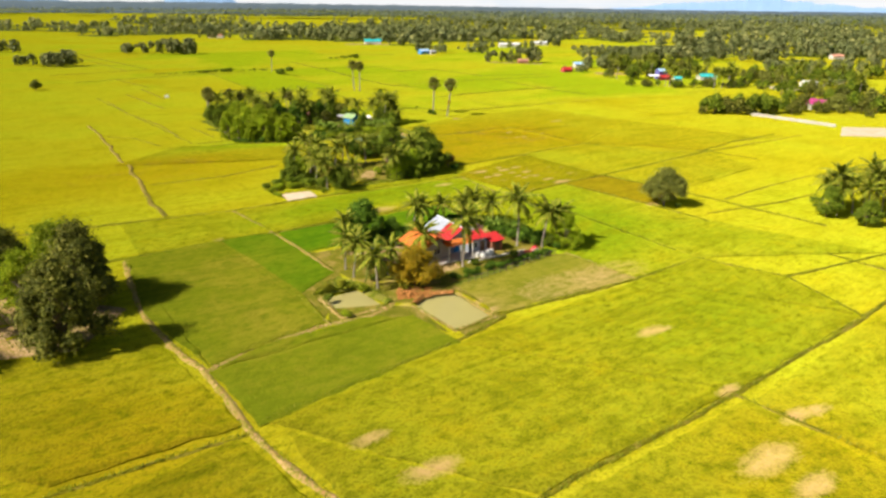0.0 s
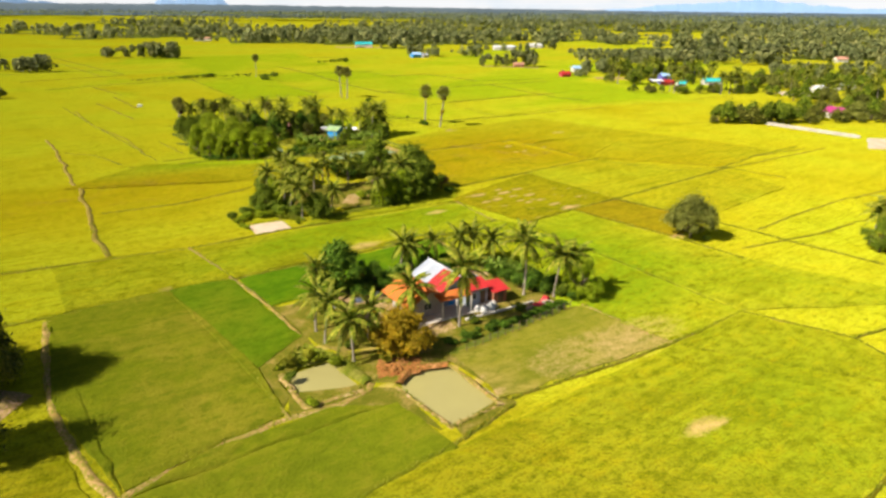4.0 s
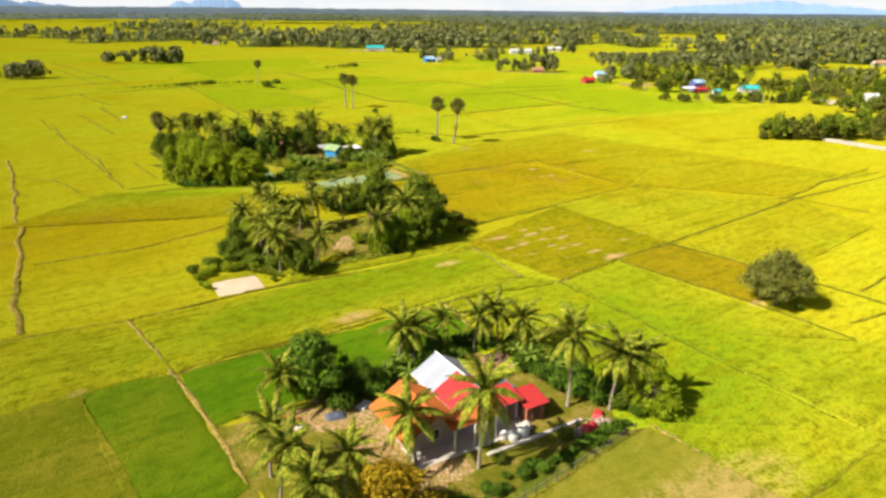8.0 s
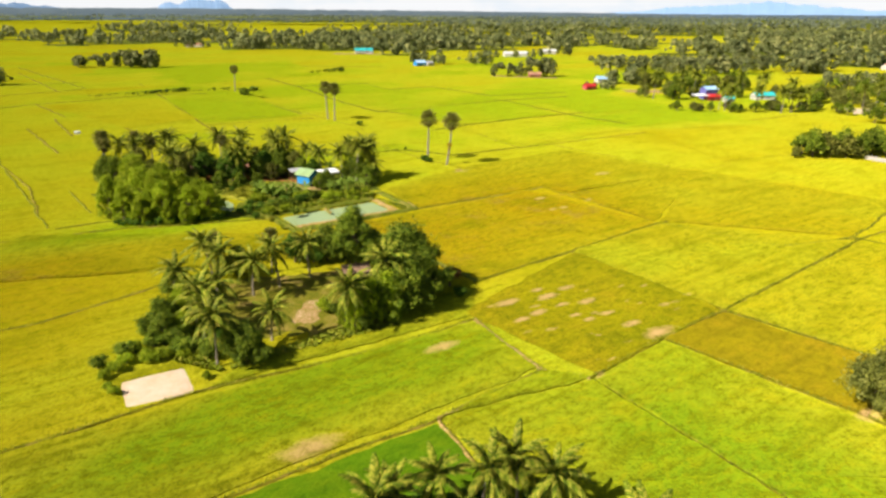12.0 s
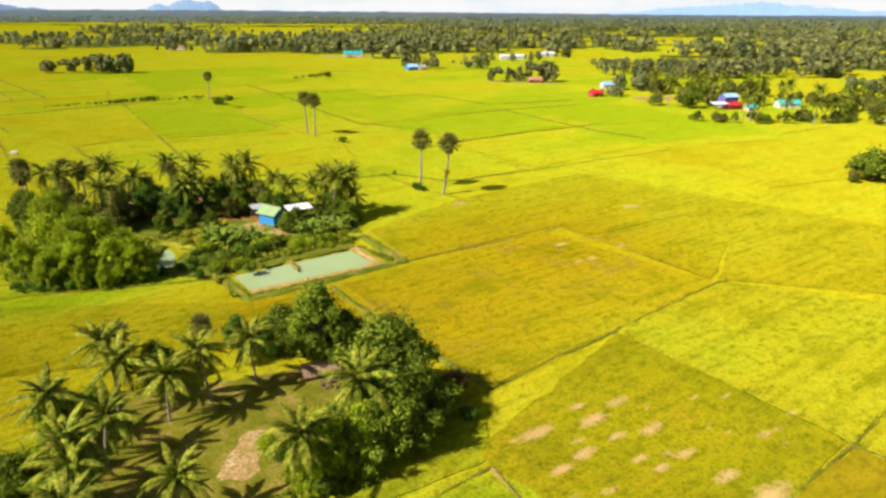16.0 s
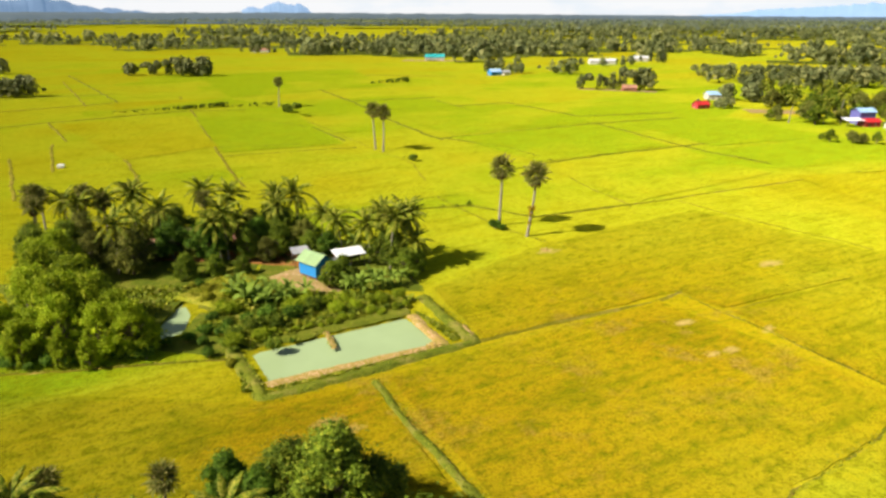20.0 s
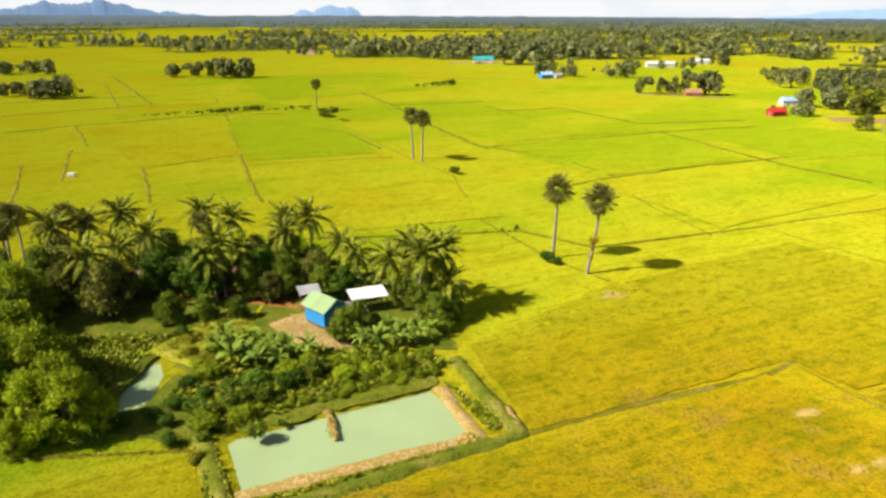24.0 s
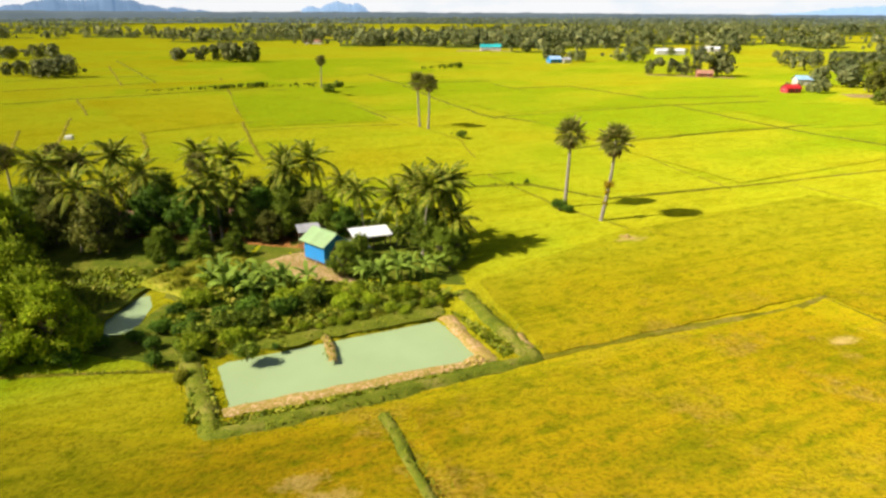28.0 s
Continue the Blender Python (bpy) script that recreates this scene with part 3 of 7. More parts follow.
crop([(-20.9, 28.0), (-25.2, 32.6), (-31.0, 38.8), (-39.8, 54.2)], RICE_DULL, "dull green young rice along a pale path", 0.24)
crop([(-12.6, 38.2), (-16.3, 44.7), (-22.6, 52.4), (-30.7, 61.7)], RICE_DULL, "dull green young rice along a faint bund", 0.24)
crop([(-5.0, 142.8), (19.0, 159.6), (2.2, 173.6), (-11.4, 155.0)], PLAIN_DIM, "olive-gold rice beside the fish pond", 0.26, 0.14, 0.9, 0.04)
crop([(3.6, 173.8), (20.4, 153.4), (49.0, 171.6), (26.0, 193.0)], PLAIN_DIM, "olive-gold rice with rusty spots", 0.26, 0.14, 0.9, 0.02)
crop([(32.6, 136.2), (57.6, 129.4), (76.0, 148.0), (50.0, 172.0)], PLAIN_DIM, "yellow-green rice with long rows", 0.26, 0.14, 1.2, -0.02)
crop([(31.2, 136.0), (51.0, 172.6), (43.0, 167.6), (21.4, 152.2)], PLAIN_DIM, "yellow-green rice with long rows", 0.26, 0.14, 1.2, 0.0)
crop([(15.6, 60.0), (31.2, 58.2), (20.1, 75.0), (4.4, 73.2)], PLAIN_DIM, "lush yellow-green rice behind the homestead", 0.26, 0.14, 0.8, -0.1)
crop([(-24.2, 66.2), (7.4, 89.6), (2.2, 99.4), (-32.6, 76.4)], PLAIN_DIM, "lush yellow-green rice between two bunds", 0.26, 0.14, 0.8, -0.06)
crop([(-39.0, 56.2), (-25.0, 66.2), (-33.8, 75.6), (-47.0, 68.4)], PLAIN_DIM, "yellow-green rice beside a pale path", 0.26, 0.14, 0.9, -0.08)
crop([(16.5, 121.6), (29.6, 103.4), (56.8, 126.8), (32.0, 134.8)], PLAIN_DIM, "fresh yellow-green rice parcel", 0.26, 0.14, 0.9, -0.12)
crop([(30.0, 103.0), (40.2, 92.0), (62.0, 112.0), (57.6, 126.6)], PLAIN_DIM, "fresh yellow-green rice parcel", 0.26, 0.14, 1.0, -0.08)
crop([(4.2, 73.4), (20.0, 75.4), (12.2, 87.6), (-0.5, 81.6)], PLAIN_DIM, "lush yellow-green rice behind the homestead", 0.26, 0.14, 0.8, -0.1)
crop([(0.2, 82.4), (12.0, 88.2), (8.4, 89.2), (4.0, 86.4)], PLAIN_DIM, "lush yellow-green rice at a bund corner", 0.26, 0.14, 0.8, -0.1)
# The grove's shade is put into this sheet's darker rice colour.
crop([(-20.6, 86.2), (1.8, 100.8), (2.6, 109.6), (-18.6, 89.8)], PLAIN_DIM, "green rice beside the coconut grove, darkened for shade", 0.24, 0.14, 0.8, -0.15)
crop([(15.2, 59.4), (22.2, 50.2), (32.2, 57.4), (31.0, 58.6)], PLAIN_DIM, "lush yellow-green rice at a bund corner", 0.24, 0.14, 0.8, -0.1)
crop([(32.2, 58.2), (57.0, 60.6), (39.2, 73.4), (20.9, 75.6)], PLAIN_DIM, "lush yellow-green rice beside a bund", 0.26, 0.14, 0.9, -0.1)
crop([(20.7, 76.0), (38.8, 74.2), (20.8, 95.2), (12.8, 88.0)], PLAIN_DIM, "lush yellow-green rice beside a bund", 0.26, 0.14, 0.9, -0.1)
# standing rice taller than its surroundings, beside the homestead
crop([(-13.2, 19.8), (6.0, 12.4), (23.6, 25.3), (1.0, 33.0)], PLAIN_DIMMER, "tall yellow-green rice with long rows", 0.3, 0.16, riper=-0.09)
crop([(-11.6, 18.4), (-6.2, 11.2), (6.2, 10.6), (5.6, 11.8)], PLAIN_DIMMER, "tall yellow-green rice at a field corner", 0.3, 0.16, riper=-0.06)
crop([(25.6, 23.9), (38.6, 6.2), (60.0, 22.0), (44.2, 39.4)], PLAIN_DIM, "green-gold rice beside a dark bund", riper=-0.03)
crop([(1.0, 33.0), (23.6, 25.3), (43.0, 40.6), (22.2, 49.4)], PLAIN_DIMMER, "tall yellow-green rice with long rows", 0.3, 0.16, riper=-0.09)
crop([(22.2, 49.4), (43.0, 40.6), (40.0, 51.0), (32.0, 57.0)], PLAIN_DIMMER, "tall yellow-green rice at a bund corner", 0.3, 0.16, riper=-0.09)

# Dark strip stands in for the shadow band along the fence.
sheet("yard", [(-0.6, 47.4), (1.6, 47.3), (13.8, 58.0), (12.6, 59.4)], 0.10, WEEDS, "weeds along the yard fence, darkened for a shadow band", "ground", 0.8, 0.10)
# parcels across the middle distance, each at its own stage
for quad, riper, words in (
        ([(-103.2, 284.6), (-75.1, 296.3), (-46.1, 245.5), (-70.9, 231.3)], -0.34, "fresh lime-green rice parcel"), ([(-137.0, 266.5), (-107.5, 287.0), (-75.6, 238.6), (-88.4, 220.3)], 0.22, "golden ripening rice parcel"),
        ([(-68.3, 227.4), (-42.4, 240.0), (-13.3, 199.0), (-37.2, 185.5)], 0.06, "yellow-green rice parcel"), ([(-175.0, 434.9), (-105.6, 491.5), (-64.8, 391.7), (-114.4, 337.3)], -0.26, "fresh green far rice parcel"),
        ([(-21.0, 259.3), (19.5, 286.1), (33.8, 252.5), (1.6, 229.9)], -0.26, "fresh green rice parcel"), ([(1.5, 224.1), (34.2, 249.4), (48.1, 224.1), (18.6, 198.9)], 0.12, "golden-green rice parcel"),
        ([(-46.0, 301.9), (-6.5, 331.0), (18.1, 291.3), (-21.1, 262.9)], -0.10, "yellow-green rice parcel"),
        ([(-66.0, 330.0), (-38.0, 345.0), (-18.0, 310.0), (-44.0, 300.0)], -0.30, "fresh lime-green rice parcel"), ([(30.0, 286.0), (62.0, 304.0), (78.0, 272.0), (44.0, 254.0)], -0.34, "fresh lime-green rice parcel"),
        ([(46.0, 250.0), (82.0, 270.0), (92.0, 236.0), (58.0, 224.0)], -0.18, "fresh green rice parcel"), ([(-150.0, 318.0), (-120.0, 338.0), (-104.0, 312.0), (-130.0, 284.0)], 0.16, "golden-green rice parcel"),
        ([(52.0, 222.0), (88.0, 232.0), (92.0, 196.0), (60.0, 182.0)], 0.10, "golden-green rice parcel")):
    crop(quad, PLAIN, words, 0.16, 0.08, 3.0, riper)

# yard ground of the farms
for poly in ([(-6.6, 42.4), (-3.7, 42.4), (-2.4, 48.8), (-10.0, 47.6)], [(-16.6, 45.0), (-14.2, 43.2), (-10.4, 46.8), (-14.0, 52.2)], [(-12.8, 40.4), (-11.6, 36.8), (-5.6, 41.2), (-6.7, 42.2)],
             [(-6.2, 41.4), (-4.6, 38.8), (0.4, 35.2), (-3.5, 41.6)], [(0.7, 46.4), (5.3, 40.6), (6.2, 40.4), (2.4, 48.4)], [(-3.2, 44.9), (0.9, 46.3), (3.0, 50.4), (-2.4, 49.4)],
             [(1.0, 36.2), (1.8, 34.2), (6.4, 39.4), (5.2, 40.2)], [(-18.0, 58.0), (-14.2, 51.6), (-9.2, 47.4), (-7.0, 56.0)], [(-3.0, 48.6), (1.6, 47.6), (15.0, 58.6), (3.0, 57.0)], [(-16.9, 45.0), (-12.4, 37.4), (-12.6, 40.6), (-14.2, 43.6)],
             [(-9.0, 38.2), (-4.0, 38.7), (-3.4, 41.4), (-6.2, 41.4)]):
    sheet("yard", poly, 0.05, LAWN, "trodden grass round the homestead ponds", "ground", 0.9, 0.05, skirt=-0.03)
sheet("yard", [(-17.6, 57.6), (-9.4, 47.6), (15.6, 59.2), (4.0, 72.6)], 0.03, LAWN, "trodden grass and soil round the homestead", "ground", 1.5, 0.05)
sheet("yard", [(-34.0, 141.0), (-27.0, 137.6), (-12.4, 152.0), (-33.0, 155.0)], 0.07, WEEDS, "rank green weeds between pond and farmyard", "ground", 1.0, 0.20)
# Dark weed sheets here also put the trees' deep shade into the ground.
sheet("yard", [(-63.0, 150.0), (-45.0, 133.6), (-37.4, 136.4), (-39.6, 153.0)], 0.06, WEEDS, "rank weeds under feathery trees, darkened for deep shade", "ground", 1.2, 0.14)
sheet("yard", [(-69.0, 163.0), (-60.0, 150.0), (-33.0, 152.0), (-38.0, 174.0)], 0.04, WEEDS, "weedy ground under the palms, darkened for deep shade", "ground", 1.6, 0.08)
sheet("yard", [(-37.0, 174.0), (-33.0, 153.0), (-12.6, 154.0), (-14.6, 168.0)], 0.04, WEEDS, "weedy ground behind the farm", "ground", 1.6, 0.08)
sheet("yard", [(-36.6, 136.6), (-28.8, 136.0), (-28.0, 139.4), (-36.0, 139.4)], 0.05, WEEDS, "weeds beside the fish pond, shade put into their colour", "ground", 1.0, 0.16)
sheet("yard", [(-34.9, 138.6), (-28.0, 138.2), (-29.0, 144.0), (-35.4, 145.4)], 0.06, WEEDS, "weeds beside the fish pond, shade put into their colour", "ground", 1.0, 0.16)
sheet("yard", [(-40.2, 148.6), (-34.2, 146.2), (-31.4, 154.0), (-37.0, 160.6)], 0.30, YELLOWWEED, "slope of tall yellow-green weeds before the farmyard", "ground", 0.8, 0.4)
sheet("yard", [(-36.4, 146.4), (-31.0, 143.0), (-31.0, 155.0), (-41.0, 155.0)], 0.05, WEEDS, "weeds between pool and farmyard", "ground", 1.0, 0.16)
sheet("yard", [(-32.0, 156.0), (-25.0, 149.8), (-21.6, 152.8), (-29.0, 160.4)], 0.34, YARD, "pinkish trodden soil before the blue house", "ground", 1.0, 0.05)
sheet("yard", [(1.6, 66.4), (4.6, 65.2), (6.0, 68.6), (2.6, 70.2)], 0.09, YARD, "bare littered soil behind the house", "ground", 0.8, 0.06)
sheet("yard", [(-9.5, 55.5), (-1.5, 50.0), (2.5, 53.0), (-5.0, 60.0)], 0.08, YARD, "bare pinkish soil yard before the house", "ground", 1.2, 0.06)
sheet("yard", [(-5.8, 42.6), (-1.6, 44.0), (-1.2, 47.2), (-6.2, 47.0)], 0.10, REDSOIL, "heap-strewn red laterite soil", "ground", 0.8, 0.10)
sheet("yard", [(-13.8, 57.2), (-6.0, 57.4), (-5.4, 61.8), (-13.4, 60.4)], 0.09, YARD, "pinkish soil under the shade trees", "ground", 1.0, 0.12)
sheet("yard", [(-29.0, 92.0), (-5.0, 98.0), (-6.0, 116.0), (-29.0, 110.0)], 0.05, LAWN, "grassy clearing among the coconut palms", "ground", 1.4, 0.08)
sheet("yard", [(-16.8, 97.5), (-13.4, 99.0), (-14.0, 105.0), (-16.6, 104.6)], 0.10, YARD, "bare sandy soil in the clearing", "ground", 1.2, 0.06)
sheet("yard", [(-58.0, 159.6), (-36.0, 160.4), (-22.0, 159.4), (-40.0, 171.0)], 0.05, REDSOIL, "shaded red soil of the farmyard", "ground", 1.6, 0.06)
sheet("yard", [(-48.0, 30.0), (-34.0, 28.0), (-33.5, 40.0), (-48.0, 44.0)], 0.04, YARD, "bare soil under the big trees", "ground", 1.4, 0.08)
sheet("yard", [(100.0, 150.0), (125.0, 148.0), (125.0, 163.0), (108.0, 164.0)], 0.05, SAND, "pale bare sand beside a wall", "ground", 3, 0.05)

# water
def pond(poly, z, mat, label):
    cx = sum(p[0] for p in poly) / len(poly)
    cy = sum(p[1] for p in poly) / len(poly)
    vs = [(cx + (x - cx) * 1.12, cy + (y - cy) * 1.12, z) for x, y in poly]
    ob = new("water", mesh_of("water", vs, [tuple(range(len(vs)))], mat))
    return tagged(ob, label, "pond", kind="structure")


pond(PONDS["big"], -0.42, WATER, "still milky green fish pond water")
pond(PONDS["creek"], -0.40, WATER, "narrow milky green pool under bamboo")
pond(PONDS["house_left"], -0.42, WATER_DIM, "olive pond water beside the path")
pond(PONDS["house_right"], -0.42, WATER_DIM, "olive pond water beside the fallow field")
sheet("sand_bed", [(-29.6, 87.2), (-26.6, 82.4), (-21.0, 85.4), (-24.0, 90.6)], -0.24, SAND, "dried-out pale sandy pool bed", "sand", 1.0, 0.05, skirt=0.5)


# ---- bunds and paths ----
TUFT_LINES = []


def strip(name, pts, width, height, mat, label, cat, tufts=0.0, wander=0.25, step=1.4):
    p = [at(*q) for q in pts]
    line = [p[0]]
    for a, b in zip(p, p[1:]):
        n = max(1, int((b - a).length / step))
        line += [a.lerp(b, k / n) for k in range(1, n + 1)]
    vs, fs = [], []
    prof = ((-0.62, -0.06), (-0.34, 0.8), (0.0, 1.0), (0.34, 0.8), (0.62, -0.06))
    for i, q in enumerate(line):
        d = (line[min(i + 1, len(line) - 1)] - line[max(i - 1, 0)]).normalized()
        s = Vector((-d.y, d.x, 0))
        off = noise.noise(q * 0.11) * wander * 2 + noise.noise(q * 0.5) * wander
        w = width * (1 + 0.5 * noise.noise(q * 0.4 + Vector((5, 5, 5))))
        for k, (u, h) in enumerate(prof):
            jig = 0.18 * noise.noise(q * 1.3 + Vector((k * 7, 0, 0)))
            vs.append(q + s * (u * w + off + jig) + Vector((0, 0, h * height * (1 + 0.5 * noise.noise(q * 0.7 + Vector((k, 3, 0)))))))
    for i in range(len(line) - 1):
        for k in range(4):
            fs.append((i * 5 + k, i * 5 + k + 1, (i + 1) * 5 + k + 1, (i + 1) * 5 + k))
    if tufts:
        TUFT_LINES.append((line, width, tufts, height))
    ob = new(name, mesh_of(name, vs, fs, mat, True))
    return tagged(ob, label, cat, kind="structure")


def bund(*pts, w=0.9, h=0.42, tufts=3.0):
    return strip("bund", pts, w * 0.40, h * 0.30, BUND, "low grassy earth bund between rice fields", "bund", tufts)


def pale(*pts, w=0.8, h=0.42, tufts=1.5, wander=0.25):
    return strip("bund_path", pts, w * 0.72, h * 0.36, PALE, "pale trodden earth path along a bund", "path", tufts, wander)


pale((4.0, -2.0), (-7.6, 11.6), (-14.7, 18.6), (-20.8, 27.1), (-25.6, 32.0), (-31.2, 38.2), (-40.0, 53.6), w=1.0)
pale((-20.8, 27.1), (-18.4, 31.4), (-15.0, 34.6), (-11.7, 36.9), (-8.0, 39.0), (-6.0, 41.2), (-5.6, 43.6), w=1.1, h=0.30)
pale((-33.3, 76.1), (-24.3, 65.4), (-18.2, 57.6), (-13.6, 51.2), w=0.7)
pale((-11.7, 36.9), (-16.4, 43.8), w=0.7)
pale((4.8, 39.4), (0.6, 45.2), w=0.8)
pale((2.4, 100.1), (5.0, 94.8), (8.1, 89.5), (12.1, 88.1), w=0.8)
pale((8.1, 89.5), (-1.1, 81.6), (3.0, 73.1), w=0.5)
pale((15.2, 58.9), (22.0, 50.1), (32.0, 57.4), w=0.5)
bund((-30.0, 6.0), (-25.2, 11.5), (-14.6, 18.4))
bund((-14.0, 20.0), (0.8, 33.4), (6.0, 39.2))
bund((-10.0, 0.0), (6.3, 11.9), (23.8, 24.7), (43.4, 40.3), (57.0, 52.0), (80.0, 68.0), w=1.2)
bund((23.8, 24.7), (31.3, 16.5), (40.0, 7.0))
bund((5.2, 39.6), (22.0, 49.8), (32.0, 57.4), w=0.7)
bund((43.4, 40.3), (40.4, 51.5), (44.8, 53.5), (57.5, 60.0), (80.0, 74.0), w=0.7)
bund((32.0, 57.4), (40.4, 51.5), w=0.7)
bund((12.1, 88.1), (20.3, 75.3), (31.4, 57.8), w=0.6)
bund((-62.0, 41.0), (-39.1, 55.2), (-24.4, 65.4), (-14.9, 72.3), (-0.9, 81.8), (8.1, 89.5))
bund((-72.0, 56.0), (-47.7, 68.9), (-33.3, 76.1), (-21.8, 85.0), (-6.0, 93.5), (2.4, 100.1))
bund((12.1, 88.1), (20.5, 95.9), (29.2, 102.7), (46.0, 117.0), (58.0, 127.6), (90.0, 150.0))
bund((20.5, 95.9), (33.1, 82.3), (39.0, 74.0), (60.0, 46.0), w=0.7)
bund((29.2, 102.7), (40.0, 91.7), (56.0, 72.0), w=0.6)
bund((29.2, 102.7), (16.0, 121.4), w=0.5)
bund((3.1, 110.5), (15.7, 121.3), (31.7, 135.0), w=0.5, h=0.25, tufts=1.5)
bund((31.7, 135.0), (44.9, 124.1), (58.0, 128.0), w=0.7)
strip("bund", ((3.1, 110.5), (-6.0, 122.0), (-13.9, 133.2)), 0.85, 0.26, BANKGRASS, "broad grassy bund leading to the fish pond", "bund", 3.0)
bund((30.7, 136.6), (21.5, 150.3), (15.1, 158.9), (5.9, 171.2), (1.4, 174.2), (-5.2, 180.4), (-16.0, 196.0), (-25.8, 226.0), (-37.0, 239.4), (-58.0, 270.0), (-74.0, 292.0), w=0.55, h=0.2, tufts=0.6)
strip("bund", ((-5.6, 142.1), (2.6, 147.6), (13.2, 153.9), (19.5, 160.1)), 0.8, 0.05, BUND, "faint broad bund between rice fields", "bund", 0.4, 0.15)
bund((15.1, 158.9), (22.0, 153.0), (42.2, 167.2), (60.0, 178.0), w=0.4, h=0.1, tufts=0)
bund((-16.9, 189.1), (-10.2, 191.7), (0.0, 186.1), (17.1, 196.0), (57.3, 222.0), (110.0, 254.0), w=1.0)
bund((-16.9, 189.1), (-40.0, 182.0), (-75.0, 174.0), w=0.6)
bund((-62.1, 123.4), (-48.0, 130.2), (-28.2, 135.5), w=0.7)
strip("dirt_bank", [(-94.0, 152.0), (-80.2, 131.8), (-70.0, 116.0), (-58.5, 98.9), (-48.0, 80.5), (-42.4, 72.6)], 0.8, 0.2, BANKSOIL, "bare brown earth bank crossing the rice", "bank", 2.0, 0.4)
bund((-112.0, 200.0), (-94.0, 174.0), (-76.9, 155.2), (-64.5, 137.2), w=1.2)
# farther parcels
FAR_BUNDS = (
    ((-151.4, 254.1), (-141.3, 268.8), (-129.8, 280.1), (-116.0, 297.2), (-94.9, 304.5)),
    ((-177.1, 281.9), (-162.3, 300.8), (-149.7, 315.9)),
    ((-203.7, 310.8), (-188.4, 328.5), (-166.2, 344.5)),
    ((-68.4, 227.1), (-52.3, 235.7), (-41.4, 240.7)),
    ((-91.1, 287.8), (-61.1, 270.0), (-46.4, 249.7)),
    ((-90.3, 372.4), (-65.6, 332.8), (-38.6, 279.9), (-22.4, 254.4)),
    ((-56.4, 243.7), (-74.3, 236.4)),
    ((-22.7, 256.8), (-6.3, 269.0), (19.6, 288.2), (46.6, 302.7)),
    ((-22.7, 256.8), (-5.8, 246.3), (5.0, 230.9)),
    ((-5.2, 220.0), (5.0, 229.8), (16.2, 238.9), (29.5, 247.9), (65.8, 271.9)),
)
SIDE_BUNDS = (
    ((19.6, 288.2), (39.3, 248.5), (51.2, 233.7)),
    ((-147.8, 316.3), (-241.5, 425.4)),
    ((-44.7, 311.5), (-7.8, 335.3), (15.0, 302.5)),
    ((-34.9, 339.0), (-17.3, 309.5)),
    ((-65.6, 332.8), (-36.2, 348.6)),
    ((-126.7, 449.0), (-37.9, 446.8)),
    ((15.0, 302.5), (46.4, 315.4)),
)
WEST_BUNDS = (
    ((-119.3, 207.4), (-94.3, 174.7), (-68.1, 141.9), (-59.1, 130.0)),
    ((-58.1, 130.0), (-51.1, 134.1)),
    ((-67.4, 151.6), (-56.8, 138.0)),
    ((32.2, 135.1), (18.8, 125.0)),
    ((32.2, 135.1), (37.5, 129.7), (45.3, 123.3), (57.6, 128.7), (69.4, 140.5), (84.5, 152.4)),
    ((57.6, 128.7), (65.8, 119.4)),
    ((-63.6, 108.3), (-59.5, 115.2), (-59.3, 122.9)),
    ((-82.1, 137.1), (-74.8, 135.3), (-64.7, 126.2)),
)
TRACKS = (
    ((-141.3, 268.8), (-115.7, 240.1)),
    ((-107.8, 246.0), (-84.3, 214.9), (-70.8, 196.0)),
    ((-135.9, 339.1), (-107.0, 291.6), (-63.1, 216.3), (-52.9, 199.5)),
    ((-87.7, 185.1), (-114.2, 218.1)),
    ((-96.2, 207.1), (-116.7, 235.7)),
    ((-118.5, 282.3), (-98.5, 257.3)),
    ((-221.2, 391.0), (-153.6, 306.0)),
)
for line in FAR_BUNDS + SIDE_BUNDS:
    strip("bund", line, 0.45 + max(0, line[0][1] - 150) * 0.0036, 0.18, FARBUND, "low green bund between far rice fields", "bund", 0.8, 0.5)
for line in (((3.8, 226.9), (7.7, 213.5), (16.4, 194.4)), ((25.4, 199.1), (30.0, 193.0), (34.2, 188.8), (46.0, 176.0))):
    strip("bund", line, 0.3, 0.06, BUND, "faint low bund between rice fields", "bund", 0, 0.4)
for line in WEST_BUNDS:
    strip("bund", line, 0.42, 0.12, FARBUND, "low green bund between rice fields", "bund", 1.0, 0.4)
for line in TRACKS:
    strip("dirt_bank", line, 0.75, 0.10, BUND, "worn brown earth strip between rice fields", "bank", 0.3, 0.25)
for line in (((46.3, 86.3), (57.7, 95.7), (68.9, 104.2), (83.7, 112.4)), ((40.4, 77.9), (54.1, 84.5), (65.0, 91.9)), ((10.3, 116.5), (34.5, 137.0)), ((66.8, 138.5), (84.9, 149.6)), ((-52.4, 91.5), (-41.9, 98.3), (-33.9, 108.7))):
    bund(*line, w=0.95, h=0.3, tufts=1.2)
# banks of the ponds
def bank(*pts, w=1.2, h=0.2, mat=MUD, label="raw crumbling earth bank of the pond", tufts=3.0):
    return strip("pond_bank", pts, w, h, mat, label, "bank", tufts, 0.2, 0.8)


